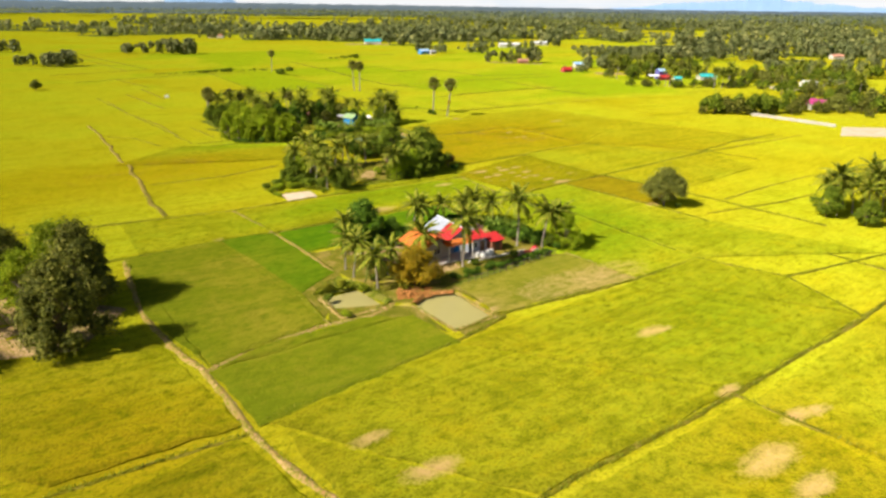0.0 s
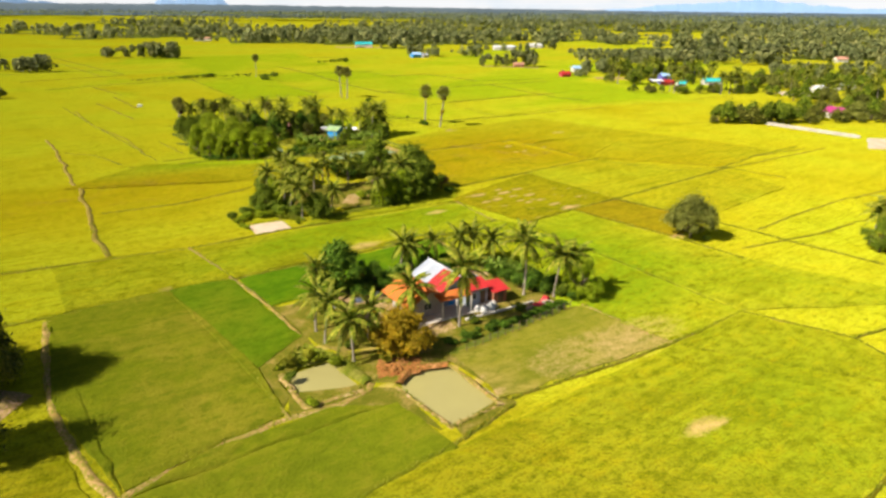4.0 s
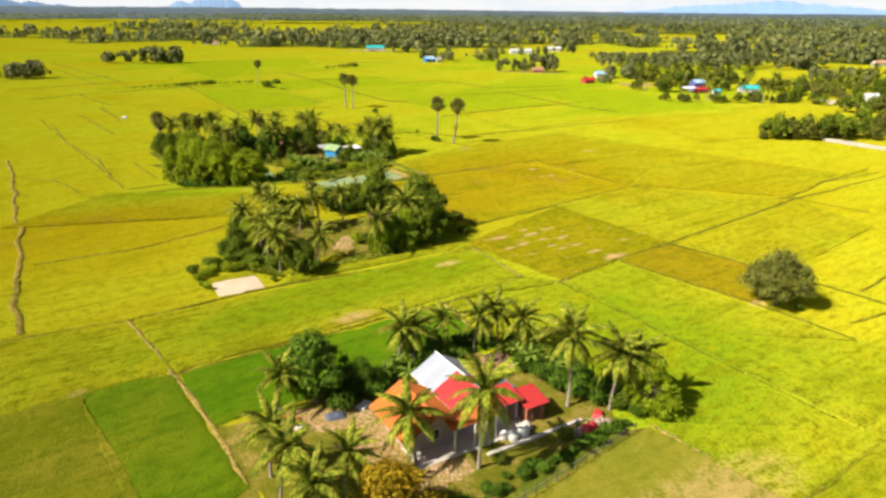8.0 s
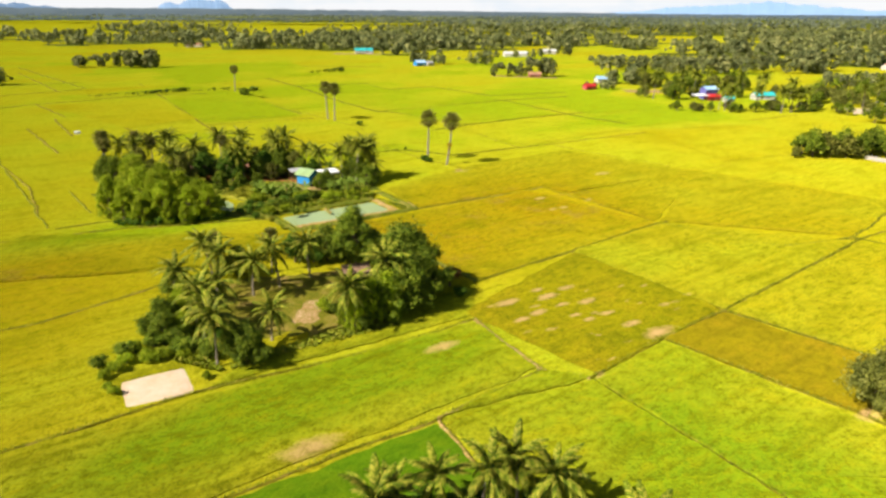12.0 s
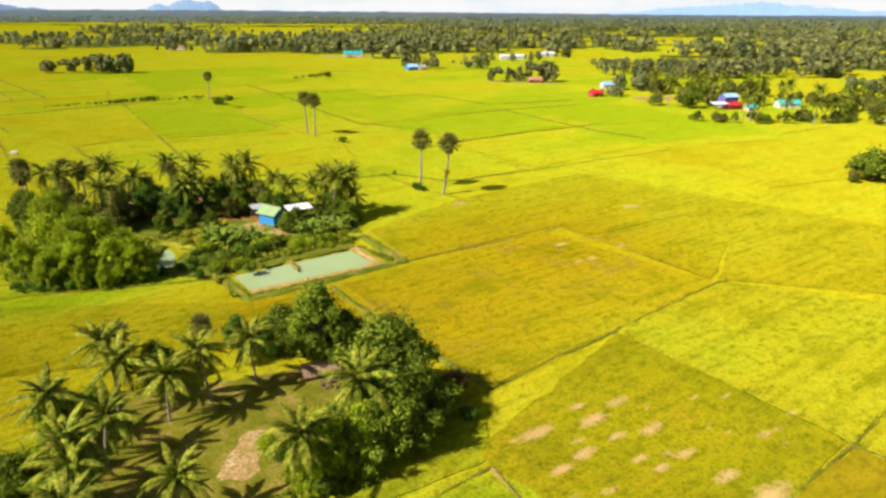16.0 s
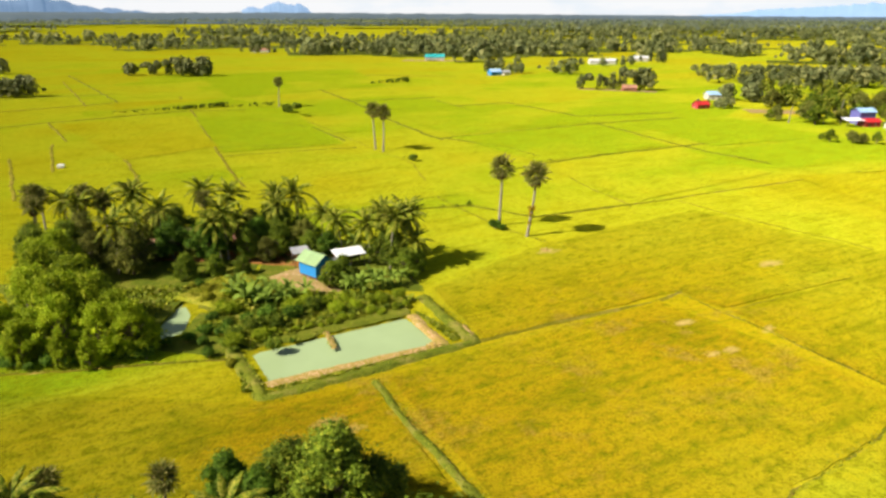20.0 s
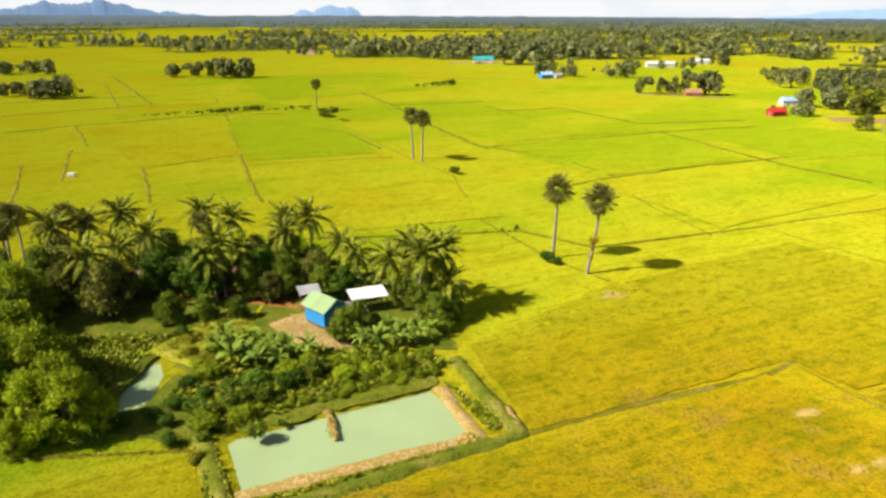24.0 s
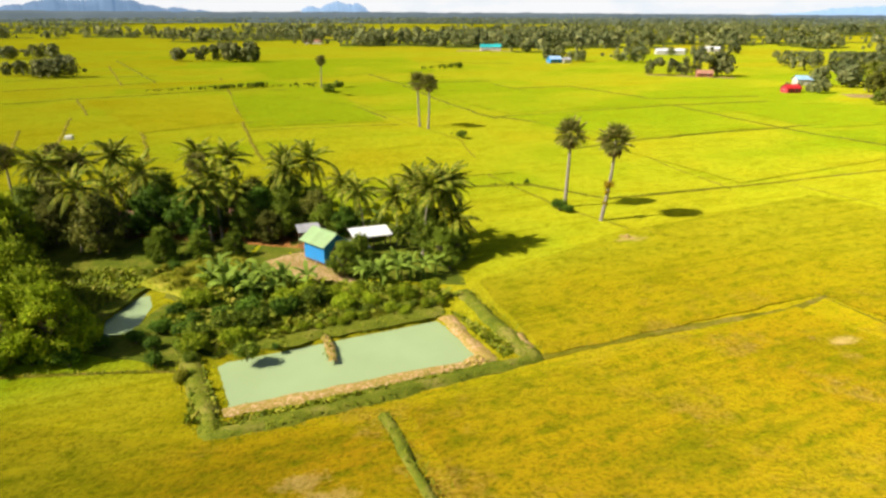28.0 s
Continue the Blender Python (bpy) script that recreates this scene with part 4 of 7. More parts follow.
bank((-23.0, 131.6), (-16.0, 136.3), (-8.6, 141.0), (-13.0, 147.2), w=1.15, tufts=0.3)
bank((-28.6, 137.4), (-22.4, 129.2), (-5.9, 141.9), (-12.4, 152.4), w=1.5, h=0.42, mat=BANKGRASS, label="broad grassy bank round the fish pond", tufts=5.0)
bank((-27.6, 138.8), (-13.8, 148.8), w=3.0, h=0.30, mat=BANKGRASS, label="overgrown bank of the fish pond", tufts=6.0)
bank((-21.6, 143.8), (-20.3, 141.4), (-19.0, 138.8), w=0.65, h=0.1, label="narrow mud spit reaching into the pond")
bank((-7.4, 145.0), (-5.9, 142.2), w=1.0, h=0.4)
bank((-14.0, 43.5), (-10.8, 38.3), (-6.4, 41.2), w=0.7, h=0.15)
bank((-14.2, 44.6), (-10.2, 47.2), (-6.2, 42.2), w=1.4, h=0.4, mat=BANKGRASS, label="weedy bank of the small pond", tufts=6.0)
bank((-3.7, 41.6), (0.8, 35.7), (5.2, 39.4), w=0.45, h=0.12)
bank((-3.6, 42.2), (-2.9, 44.9), (0.6, 45.7), w=0.9, h=0.3, mat=REDSOIL, label="red soil bank of the pond", tufts=1.0)

# ---- distance: woods, hills ----
def az(deg, r):
    a = radians(deg)
    return Vector((-math.sin(a) * r, 100 + math.cos(a) * r, 0))


def hill(prof, r, label, mat, deep=250, base=-30, top=True, rough=1.0):
    """A range of hills as a solid ridge: degrees round the compass and height in metres."""
    vs, fs = [], []
    n = 260
    d0, d1 = prof[0][0], prof[-1][0]
    for i in range(n + 1):
        d = d0 + (d1 - d0) * i / n
        h = float(np.interp(d, [p[0] for p in prof], [p[1] for p in prof]) if d1 > d0 else np.interp(-d, [-p[0] for p in prof], [p[1] for p in prof]))
        h *= 1 + rough * 0.16 * noise.noise(Vector((d * 1.1, r * 0.01, 0))) + 0.08 * noise.noise(Vector((d * 4.0, 1, 0))) + 0.025 * noise.noise(Vector((d * 11.0, 1, 4)))
        h = h + 12 if top else h * 1.0
        for k, (f, back) in enumerate(((0.0, -deep), (0.45, -deep * 0.6), (0.8, -deep * 0.25), (1.0, 0.0), (0.0, deep))):
            q = az(d + 0.15 * noise.noise(Vector((d * 3, k * 5.0, 2))), r + back)
            vs.append((q.x, q.y, base + (h - base) * f))
    for i in range(n):
        for k in range(4):
            fs.append((i * 5 + k, i * 5 + k + 1, (i + 1) * 5 + k + 1, (i + 1) * 5 + k))
    ob = new("backdrop", mesh_of("hills", vs, fs, mat, True))
    return tagged(ob, label, "hills", kind="structure")


# Air haze is put into these colours, and the surfaces glow with it.
def haze_mat(name, a, b_, glow):
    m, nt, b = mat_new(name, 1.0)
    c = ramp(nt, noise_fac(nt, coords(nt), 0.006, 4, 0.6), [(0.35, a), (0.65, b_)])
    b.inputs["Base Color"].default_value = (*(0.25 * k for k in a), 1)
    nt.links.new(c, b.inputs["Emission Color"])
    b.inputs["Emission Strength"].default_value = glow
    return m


HILL = haze_mat("far_hills", (0.085, 0.15, 0.25), (0.12, 0.195, 0.31), 1.0)
HILL_MID = haze_mat("hazy_hills", (0.17, 0.27, 0.42), (0.22, 0.33, 0.48), 1.0)
HILL_PALE = haze_mat("farthest_hills", (0.24, 0.38, 0.58), (0.28, 0.42, 0.62), 0.95)
DISTANT = haze_mat("distant_woods", (0.065, 0.092, 0.108), (0.085, 0.115, 0.13), 1.0)
hill([(52, 50), (43, 62), (40.6, 95), (39.5, 112), (37.4, 105), (36.2, 128), (34.4, 104), (33.4, 76), (32.1, 70), (30.4, 58), (28.9, 46), (28, 20)], 4400, "wooded limestone hills tinted with blue haze", HILL)
hill([(22.8, 20), (22.2, 66), (21.6, 84), (21.0, 66), (20.4, 88), (19.6, 114), (19.0, 96), (18.5, 88), (17.9, 102), (17.3, 62), (16.6, 20)], 4500, "steep limestone hill tinted with pale blue haze", HILL_MID)
hill([(-12, 30), (-15.4, 46), (-17.4, 66), (-21, 80), (-24, 96), (-26.9, 76), (-31, 48), (-36, 56), (-42, 40)], 4500, "long mountain range tinted with pale blue haze", HILL_PALE)
hill([(60, 60), (40, 57), (30, 55), (20, 57), (10, 53), (0, 50), (-10, 44), (-20, 39), (-30, 37), (-40, 38), (-60, 37)], 4020, "far belt of woodland tinted with grey haze", DISTANT, 120, -30, False, 0.2)


# white haze and cloud low over the horizon
vs, fs = [], []
n = 96
for i in range(n + 1):
    for h in (-20, 60, 140, 260, 420):
        q = az(-80 + 160 * i / n, 4750)
        vs.append((q.x, q.y, h))
for i in range(n):
    for k in range(4):
        fs.append((i * 5 + k, i * 5 + k + 1, (i + 1) * 5 + k + 1, (i + 1) * 5 + k))
m, nt, b = mat_new("horizon_cloud", 1.0)
c = ramp(nt, noise_fac(nt, coords(nt, (1, 1, 3)), 0.002, 4, 0.55), [(0.30, (0.78, 0.88, 0.98)), (0.52, (0.97, 0.98, 1.0))])
b.inputs["Base Color"].default_value = (0, 0, 0, 1)
nt.links.new(c, b.inputs["Emission Color"])
b.inputs["Emission Strength"].default_value = 0.66
tagged(new("backdrop", mesh_of("cloud_bank", vs, fs, m, True)), "white hazy cloud bank along the horizon", "sky", kind="structure")


def rise(y):
    """Gentle swell of the far country."""
    return 0.0065 * np.maximum(0.0, y - 1300)


def tree_cards(pos, height, width, n, seed):
    """Crowns of far trees as loose sprays of leaf clumps, and their dark undersides."""
    r = np.random.default_rng(seed)
    m = len(pos)
    d = r.normal(size=(m, n, 3))
    d /= np.linalg.norm(d, axis=2, keepdims=True)
    d[:, :, 2] = np.where(d[:, :, 2] < -0.8, -d[:, :, 2], d[:, :, 2])
    palm_like = (r.random(m) < 0.4)[:, None]
    rad = (0.55 + 0.55 * r.random((m, n, 1)))
    c = np.zeros((m, n, 3))
    width = np.where(palm_like[:, 0], np.minimum(width, height * 0.5), width)
    c[:, :, :2] = pos[:, None, :2] + d[:, :, :2] * rad * width[:, None, None] * 0.5
    c[:, :, 2] = np.where(palm_like, height[:, None] * 0.80 + d[:, :, 2] * rad[:, :, 0] * height[:, None] * 0.22, height[:, None] * 0.5 + d[:, :, 2] * rad[:, :, 0] * height[:, None] * 0.5)
    c[:, :, 2] += rise(pos[:, 1])[:, None]
    size = (width[:, None] * (0.10 + 0.16 * r.random((m, n))) * (1.25 if n < 30 else 1.0 if n < 100 else 0.62))[:, :, None]
    out = d + 0.5 * r.normal(size=d.shape) + np.array([0, 0, 0.25])
    a = np.cross(out, r.normal(size=(m, n, 3)))
    a /= np.linalg.norm(a, axis=2, keepdims=True)
    b = np.cross(out, a)
    b /= np.linalg.norm(b, axis=2, keepdims=True)
    q = np.stack([c - a * size * 1.2, c + a * size * 0.5 - b * size, c + a * size * 0.7 + b * size], 2)
    return q.reshape(-1, 3, 3)


def wood(name, pts, hmin, hmax, n, seed, label, mat=None):
    r = np.random.default_rng(seed)
    p = np.asarray(pts, dtype=float)
    h = hmin + (hmax - hmin) * r.random(len(p)) ** 1.5
    w = h * (0.45 + 0.6 * r.random(len(p)) ** 2)
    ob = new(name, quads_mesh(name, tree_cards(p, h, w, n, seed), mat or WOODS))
    return tagged(ob, label, "woodland", kind="stuff")


def edge_of_woods(x):
    """Where the rice ends and the woods begin (true metres), by compass."""
    xr = x / S
    return S * np.interp(xr, [-420, -383, -321, -232, -165, -100, -60, 0, 92, 168, 240, 340], [630, 640, 690, 650, 612, 590, 562, 545, 560, 545, 430, 420])


# shaded floor of the woods, with clearings left open
vs, fs, keep = [], [], {}
ND, NR = 150, 70
for i in range(ND + 1):
    for j in range(NR + 1):
        q = az(-52 + 110 * i / ND, 560 * (4300 / 560) ** (j / NR))
        vs.append((q.x, q.y, 0.5 + rise(q.y)))
def wooded(x, y):
    if y < edge_of_woods(x) + 70 * noise.noise(Vector((x * 0.009, 3, 0))) + 15:
        return False
    if x < -40 and 1330 < y < 3300 and noise.noise(Vector((x * 0.0017, y * 0.0026, 5))) > -0.12:
        return False
    if y < 2000:
        return noise.noise(Vector((x * 0.004, y * 0.012, 8))) + 0.35 * noise.noise(Vector((x * 0.02, y * 0.02, 3))) < (-0.04 if x < 0 else -0.08)
    return noise.noise(Vector((x * 0.0015, y * 0.006, 8))) < 0.16
for i in range(ND):
    for j in range(NR):
        f = (i * (NR + 1) + j, (i + 1) * (NR + 1) + j, (i + 1) * (NR + 1) + j + 1, i * (NR + 1) + j + 1)
        cx, cy = sum(vs[k][0] for k in f) / 4, sum(vs[k][1] for k in f) / 4
        if wooded(cx, cy):
            fs.append(f)
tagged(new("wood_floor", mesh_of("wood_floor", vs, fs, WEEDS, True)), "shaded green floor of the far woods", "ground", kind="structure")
wr = np.random.default_rng(5)
pts = []
while len(pts) < 4600:
    d, r_ = wr.uniform(-46, 52), 560 + 1500 * wr.random() ** 1.3
    q = az(d, r_)
    if not wooded(q.x, q.y):
        continue
    pts.append((q.x, q.y))
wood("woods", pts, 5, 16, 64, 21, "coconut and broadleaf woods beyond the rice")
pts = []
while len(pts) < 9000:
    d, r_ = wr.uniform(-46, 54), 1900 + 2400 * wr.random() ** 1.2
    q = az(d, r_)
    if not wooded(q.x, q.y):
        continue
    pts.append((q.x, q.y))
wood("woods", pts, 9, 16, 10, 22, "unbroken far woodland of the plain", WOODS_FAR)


def clump(x, y, rx, ry, n, hmin, hmax, seed, label, cards=110, mat=None):
    r = np.random.default_rng(seed)
    a, k = r.random(n) * 6.283, np.sqrt(r.random(n))
    p = np.stack([(x + rx * k * np.cos(a)) * S, (y + ry * k * np.sin(a)) * S], 1)
    return wood("tree_clump", p, hmin, hmax, cards, seed, label, mat)

# ---- trees ----
def leaf_cloud(name, blobs, n, size, mat, seed, flat=0.45, droop=0.0):
    """A crown: many small leaf sprays over rounded clumps, thick outside and thin within. blobs: x, y, z, radius."""
    r = np.random.default_rng(seed)
    bl = np.array(blobs, dtype=float)
    w = bl[:, 3] ** 2
    pick = r.choice(len(bl), n, p=w / w.sum())
    d = r.normal(size=(n, 3))
    d /= np.linalg.norm(d, axis=1, keepdims=True)
    low = d[:, 2] < -0.35
    d[low, 2] *= -1
    pk = r.random(n)
    rad = np.where(pk < 0.62, 0.66 + 0.44 * r.random(n), np.where(pk < 0.80, 0.30 + 0.4 * r.random(n), 0.95 + 0.65 * r.random(n) ** 1.6))
    lump = 1 + 0.22 * np.sin(d[:, 0] * 7 + pick * 2.1) * np.sin(d[:, 1] * 6 + pick) + 0.12 * np.sin(d[:, 2] * 11 + pick * 3)
    c = bl[pick, :3] + d * (bl[pick, 3] * rad * lump)[:, None]
    c[:, 2] -= droop * r.random(n)
    nrm = d * (0.3 if droop else 0.9) + r.normal(size=(n, 3)) * 0.55 + np.array([0, 0, 0.35])
    a = np.cross(nrm, r.normal(size=(n, 3)))
    a /= np.linalg.norm(a, axis=1, keepdims=True)
    a[:, 2] -= droop * 0.6
    b = np.cross(nrm, a)
    b /= np.linalg.norm(b, axis=1, keepdims=True)
    s = (size * (0.6 + 0.9 * r.random(n)))[:, None]
    q = np.stack([c - a * s, c + a * s * 0.3 - b * s * flat, c + a * s * 0.9 + b * s * flat], 1)
    return quads_mesh(name, q, mat)


def limbs(points, base_r):
    vs, fs = [], []
    for pts, r0, r1 in points:
        n = len(pts)
        v, f = tube(pts, [r0 + (r1 - r0) * i / (n - 1) for i in range(n)], 7)
        o = len(vs)
        vs += v
        fs += [tuple(k + o for k in q) for q in f]
    return vs, fs


def broadleaf(height, spread, seed, mat, leaves=5200, size=0.30, trunk=0.26, low=0.25, droop=0.0, label="", cat="tree", clumps=34):
    """A broad-leaved tree: tapered trunk, limbs, lumpy crown. Returns the thing, standing at the origin."""
    r = random.Random(seed)
    t = new("tree")
    blobs, lines = [], []
    top = height * 0.62
    lines.append(([(0, 0, -0.2), (r.uniform(-.15, .15), r.uniform(-.15, .15), height * 0.2), (r.uniform(-.3, .3), r.uniform(-.3, .3), height * 0.42), (0, 0, top)], trunk, trunk * 0.35))
    n = clumps
    for k in range(n):
        a = 2.4 * k + r.uniform(-0.4, 0.4)
        f = (k + 0.5) / n
        z = height * (low + (0.80 - low) * f)
        out = spread * 0.5 * math.sin(math.pi * (0.22 + 0.66 * f)) * r.uniform(0.45, 1.1)
        rad = spread * r.choice((0.08, 0.10, 0.12, 0.15, 0.19)) * (1.12 - 0.3 * f)
        blobs.append((out * math.cos(a), out * math.sin(a), z, rad))
        z0 = z * 0.55
        lines.append(([(0, 0, z0), (out * 0.5 * math.cos(a), out * 0.5 * math.sin(a), z0 + (z - z0) * 0.6), (out * math.cos(a), out * math.sin(a), z)], trunk * 0.4, trunk * 0.1))
    blobs.append((0, 0, height * 0.86, spread * 0.2))
    blobs.append((r.uniform(-.4, .4), r.uniform(-.4, .4), height * 0.68, spread * 0.28))
    vs, fs = limbs(lines, trunk)
    part("trunk", mesh_of("trunk", vs, fs, BARK, True), t)
    part("crown", leaf_cloud("crown", blobs, leaves, size, mat, seed, 0.5, droop), t)
    return tagged(t, label, cat)


def shrub(height, spread, seed, mat, leaves=1500, size=0.22, label="", cat="bush", name="bush"):
    r = random.Random(seed)
    t = new(name)
    blobs, lines = [], []
    for k in range(7):
        a = 2.4 * k + r.uniform(-0.4, 0.4)
        out = spread * 0.3 * (0.2 + 0.8 * r.random())
        z = height * r.uniform(0.35, 0.68)
        blobs.append((out * math.cos(a), out * math.sin(a), z, spread * r.uniform(0.16, 0.26)))
        lines.append(([(0, 0, -0.1), (out * 0.4 * math.cos(a), out * 0.4 * math.sin(a), z * 0.5), (out * math.cos(a), out * math.sin(a), z)], 0.06, 0.02))
    vs, fs = limbs(lines, 0.06)
    part("stems", mesh_of("stems", vs, fs, BARK, True), t)
    part("crown", leaf_cloud("crown", blobs, leaves, size, mat, seed, 0.5), t)
    return tagged(t, label, cat)


def frond_mesh(name, length, rise, fall, mat, seed, pairs=32, leaf=0.66, width=0.13):
    """A feather leaf along x: an arched midrib with hanging leaflets on both sides."""
    r = random.Random(seed)
    vs, fs = [], []
    rib = []
    for i in range(pairs + 1):
        u = i / pairs
        rib.append(Vector((length * (u - 0.12 * u * u * fall), 0, length * (rise * u - (rise + fall) * 0.62 * u * u))))
    for i in range(pairs):
        a, b = rib[i], rib[i + 1]
        w = 0.05 * (1 - i / pairs) + 0.012
        o = len(vs)
        vs += [a + Vector((0, w, 0)), a - Vector((0, w, 0)), b - Vector((0, w, 0)), b + Vector((0, w, 0))]
        fs.append((o, o + 1, o + 2, o + 3))
    for i in range(2, pairs + 1):
        u = i / pairs
        d = (rib[i] - rib[i - 1]).normalized()
        ln = leaf * math.sin(math.pi * (0.18 + 0.74 * u)) * r.uniform(0.8, 1.1)
        for s in (-1, 1):
            tip = rib[i] + d * ln * 0.62 + Vector((0, s * ln * 0.72, -ln * (0.28 + 0.5 * r.random())))
            mid = rib[i] + d * ln * 0.34 + Vector((0, s * ln * 0.42, -ln * 0.06))
            side = d * width * 0.5
            o = len(vs)
            vs += [rib[i] - side * 0.6, rib[i] + side * 0.6, mid + side, mid - side, tip]
            fs += [(o, o + 1, o + 2, o + 3), (o + 3, o + 2, o + 4)]
    return mesh_of(name, vs, fs, mat)


FRONDS = [frond_mesh("frond", 3.2, 0.60, 0.25, FROND, 1), frond_mesh("frond", 3.6, 0.45, 0.55, FROND, 2), frond_mesh("frond", 3.5, 0.20, 0.80, FROND, 3),
          frond_mesh("frond", 3.1, -0.10, 1.15, FROND, 4)]


nut = bmesh.new()
bmesh.ops.create_icosphere(nut, subdivisions=1, radius=0.15)
NUT = bm_mesh("coconut", nut, BANANA, True)


def coconut(height, lean, seed, count=24, label="coconut palm with a slim grey trunk and arching fronds"):
    r = random.Random(seed)
    t = new("coconut_palm")
    n = 9
    pts = [(lean * (i / n) ** 1.6, 0.25 * math.sin(2.5 * i / n + seed), height * i / n - (0.2 if i == 0 else 0)) for i in range(n + 1)]
    rad = [0.17 - 0.06 * i / n + (0.08 if i == 0 else 0) for i in range(n + 1)]
    vs, fs = tube(pts, rad, 8)
    part("trunk", mesh_of("trunk", vs, fs, PALMBARK, True), t)
    head = Vector(pts[-1])
    for k in range(count):
        f = (k + 0.5) / count
        me = FRONDS[min(3, int(f * 4))]
        part("frond", me, t, m=Matrix.Translation(head + Vector((0, 0, 0.15 - 0.3 * f))) @ pose(0, 0, 0, r.uniform(-12, 12), -46 + 62 * f + r.uniform(-9, 9), 137.5 * k + r.uniform(-12, 12)) @ Matrix.Scale(r.uniform(0.95, 1.22), 4))
    for k in range(4):
        a = k * 1.57
        part("coconut", NUT, t, m=Matrix.Translation(head + Vector((0.26 * math.cos(a), 0.26 * math.sin(a), -0.25 - 0.12 * (k % 2)))))
    return tagged(t, label, "palm tree", "coconut palms")


def fan_mesh(seed, size=1.62):
    """A stiff fan leaf on its stalk, along x."""
    r = random.Random(seed)
    vs, fs = [Vector((0, 0.025, 0)), Vector((0, -0.025, 0)), Vector((size * 0.75, -0.02, 0.05)), Vector((size * 0.75, 0.02, 0.05))], [(0, 1, 2, 3)]
    c = Vector((size * 0.75, 0, 0.05))
    n = 13
    for k in range(n):
        a = radians(-125 + 250 * k / (n - 1))
        d = Vector((math.cos(a), math.sin(a), 0))
        s = Vector((-d.y, d.x, 0)) * 0.12
        o = len(vs)
        ln = size * (0.85 + 0.25 * math.cos(a)) * r.uniform(0.9, 1.05)
        vs += [c, c + d * ln * 0.6 - s + Vector((0, 0, 0.05 * (-1) ** k)), c + d * ln - Vector((0, 0, 0.15 + 0.15 * r.random())), c + d * ln * 0.6 + s + Vector((0, 0, -0.05 * (-1) ** k))]
        fs.append((o, o + 1, o + 2, o + 3))
    return mesh_of("fan_leaf", vs, fs, FAN)


FANS = [fan_mesh(1), fan_mesh(2)]
DEAD = leaf_mat("dead_fan_leaf", (0.10, 0.06, 0.03), (0.20, 0.13, 0.06))
FAN_DEAD = FANS[0].copy()
FAN_DEAD.materials[0] = DEAD


def sugar_palm(height, lean, seed, count=34, vine=False, label="tall sugar palm with a round head of fan leaves"):
    r = random.Random(seed)
    t = new("sugar_palm")
    n = 9
    pts = [(lean * math.sin(1.57 * i / n), 0.12 * math.sin(3.0 * i / n + seed), (height - 1.6) * i / n - (0.2 if i == 0 else 0)) for i in range(n + 1)]
    vs, fs = tube(pts, [0.30 - 0.12 * i / n for i in range(n + 1)], 8)
    part("trunk", mesh_of("trunk", vs, fs, PALMBARK, True), t)
    head = Vector(pts[-1])
    for k in range(count):
        f = (k + 0.5) / count
        elev = 82 - 118 * f
        part("fan_leaf", FANS[k % 2], t, m=Matrix.Translation(head + Vector((0, 0, 0.2 - 0.4 * f))) @ pose(0, 0, 0, r.uniform(-40, 40), -elev, 137.5 * k + r.uniform(-10, 10)) @ Matrix.Scale(r.uniform(0.85, 1.12), 4))
    for k in range(10):
        part("dead_leaf", FAN_DEAD, t, "dry brown hanging fan leaf", Matrix.Translation(head + Vector((0, 0, -0.4))) @ pose(0, 0, 0, r.uniform(-30, 30), 62 + r.uniform(-8, 12), 36 * k) @ Matrix.Scale(0.75, 4))
    if vine:
        part("climber", leaf_cloud("climber", [(pts[4][0], 0, pts[4][2], 0.75), (pts[3][0], 0, pts[3][2] + 0.3, 0.45), (pts[2][0], 0, pts[2][2], 0.35)], 420, 0.2, LEAF_GOLD, seed), t, "yellow-green climbing plant on the trunk")
    return tagged(t, label, "palm tree", "sugar palms")


def banana_leaf_mesh(seed, length=2.3, width=0.62, arch=0.9):
    r = random.Random(seed)
    vs, fs = [], []
    n = 9
    for i in range(n + 1):
        u = i / n
        x, z = length * (u - 0.18 * u * u * arch), length * (0.75 * u - arch * 0.75 * u * u)
        w = width * 0.5 * math.sin(math.pi * min(1, 0.06 + 0.94 * u)) ** 0.6 + 0.02
        vs += [(x, -w * r.uniform(0.8, 1.05), z - w * 0.25), (x, 0, z), (x, w * r.uniform(0.8, 1.05), z - w * 0.25)]
        if i:
            o = 3 * i
            fs += [(o - 3, o - 2, o + 1, o), (o - 2, o - 1, o + 2, o + 1)]
    return mesh_of("leaf", vs, fs, BANANA, True)


BLEAVES = [banana_leaf_mesh(1), banana_leaf_mesh(2, 2.5, 0.6, 1.2), banana_leaf_mesh(3, 1.9, 0.55, 0.5)]


def banana(height, seed):
    r = random.Random(seed)
    t = new("banana_plant")
    vs, fs = tube([(0, 0, -0.1), (0.05, 0, height * 0.3), (0.0, 0.05, height * 0.55)], [0.16, 0.13, 0.07], 8)
    part("stem", mesh_of("stem", vs, fs, BANANA, True), t)
    for k in range(9):
        part("leaf", BLEAVES[k % 3], t, m=Matrix.Translation((0, 0, height * (0.46 + 0.012 * k))) @ pose(0, 0, 0, r.uniform(-20, 20), -18 + r.uniform(-22, 26), 137.5 * k + r.uniform(-15, 15)) @ Matrix.Scale(r.uniform(0.85, 1.15), 4))
    return tagged(t, "banana plant with broad arching green leaves", "banana plant", "banana plants")


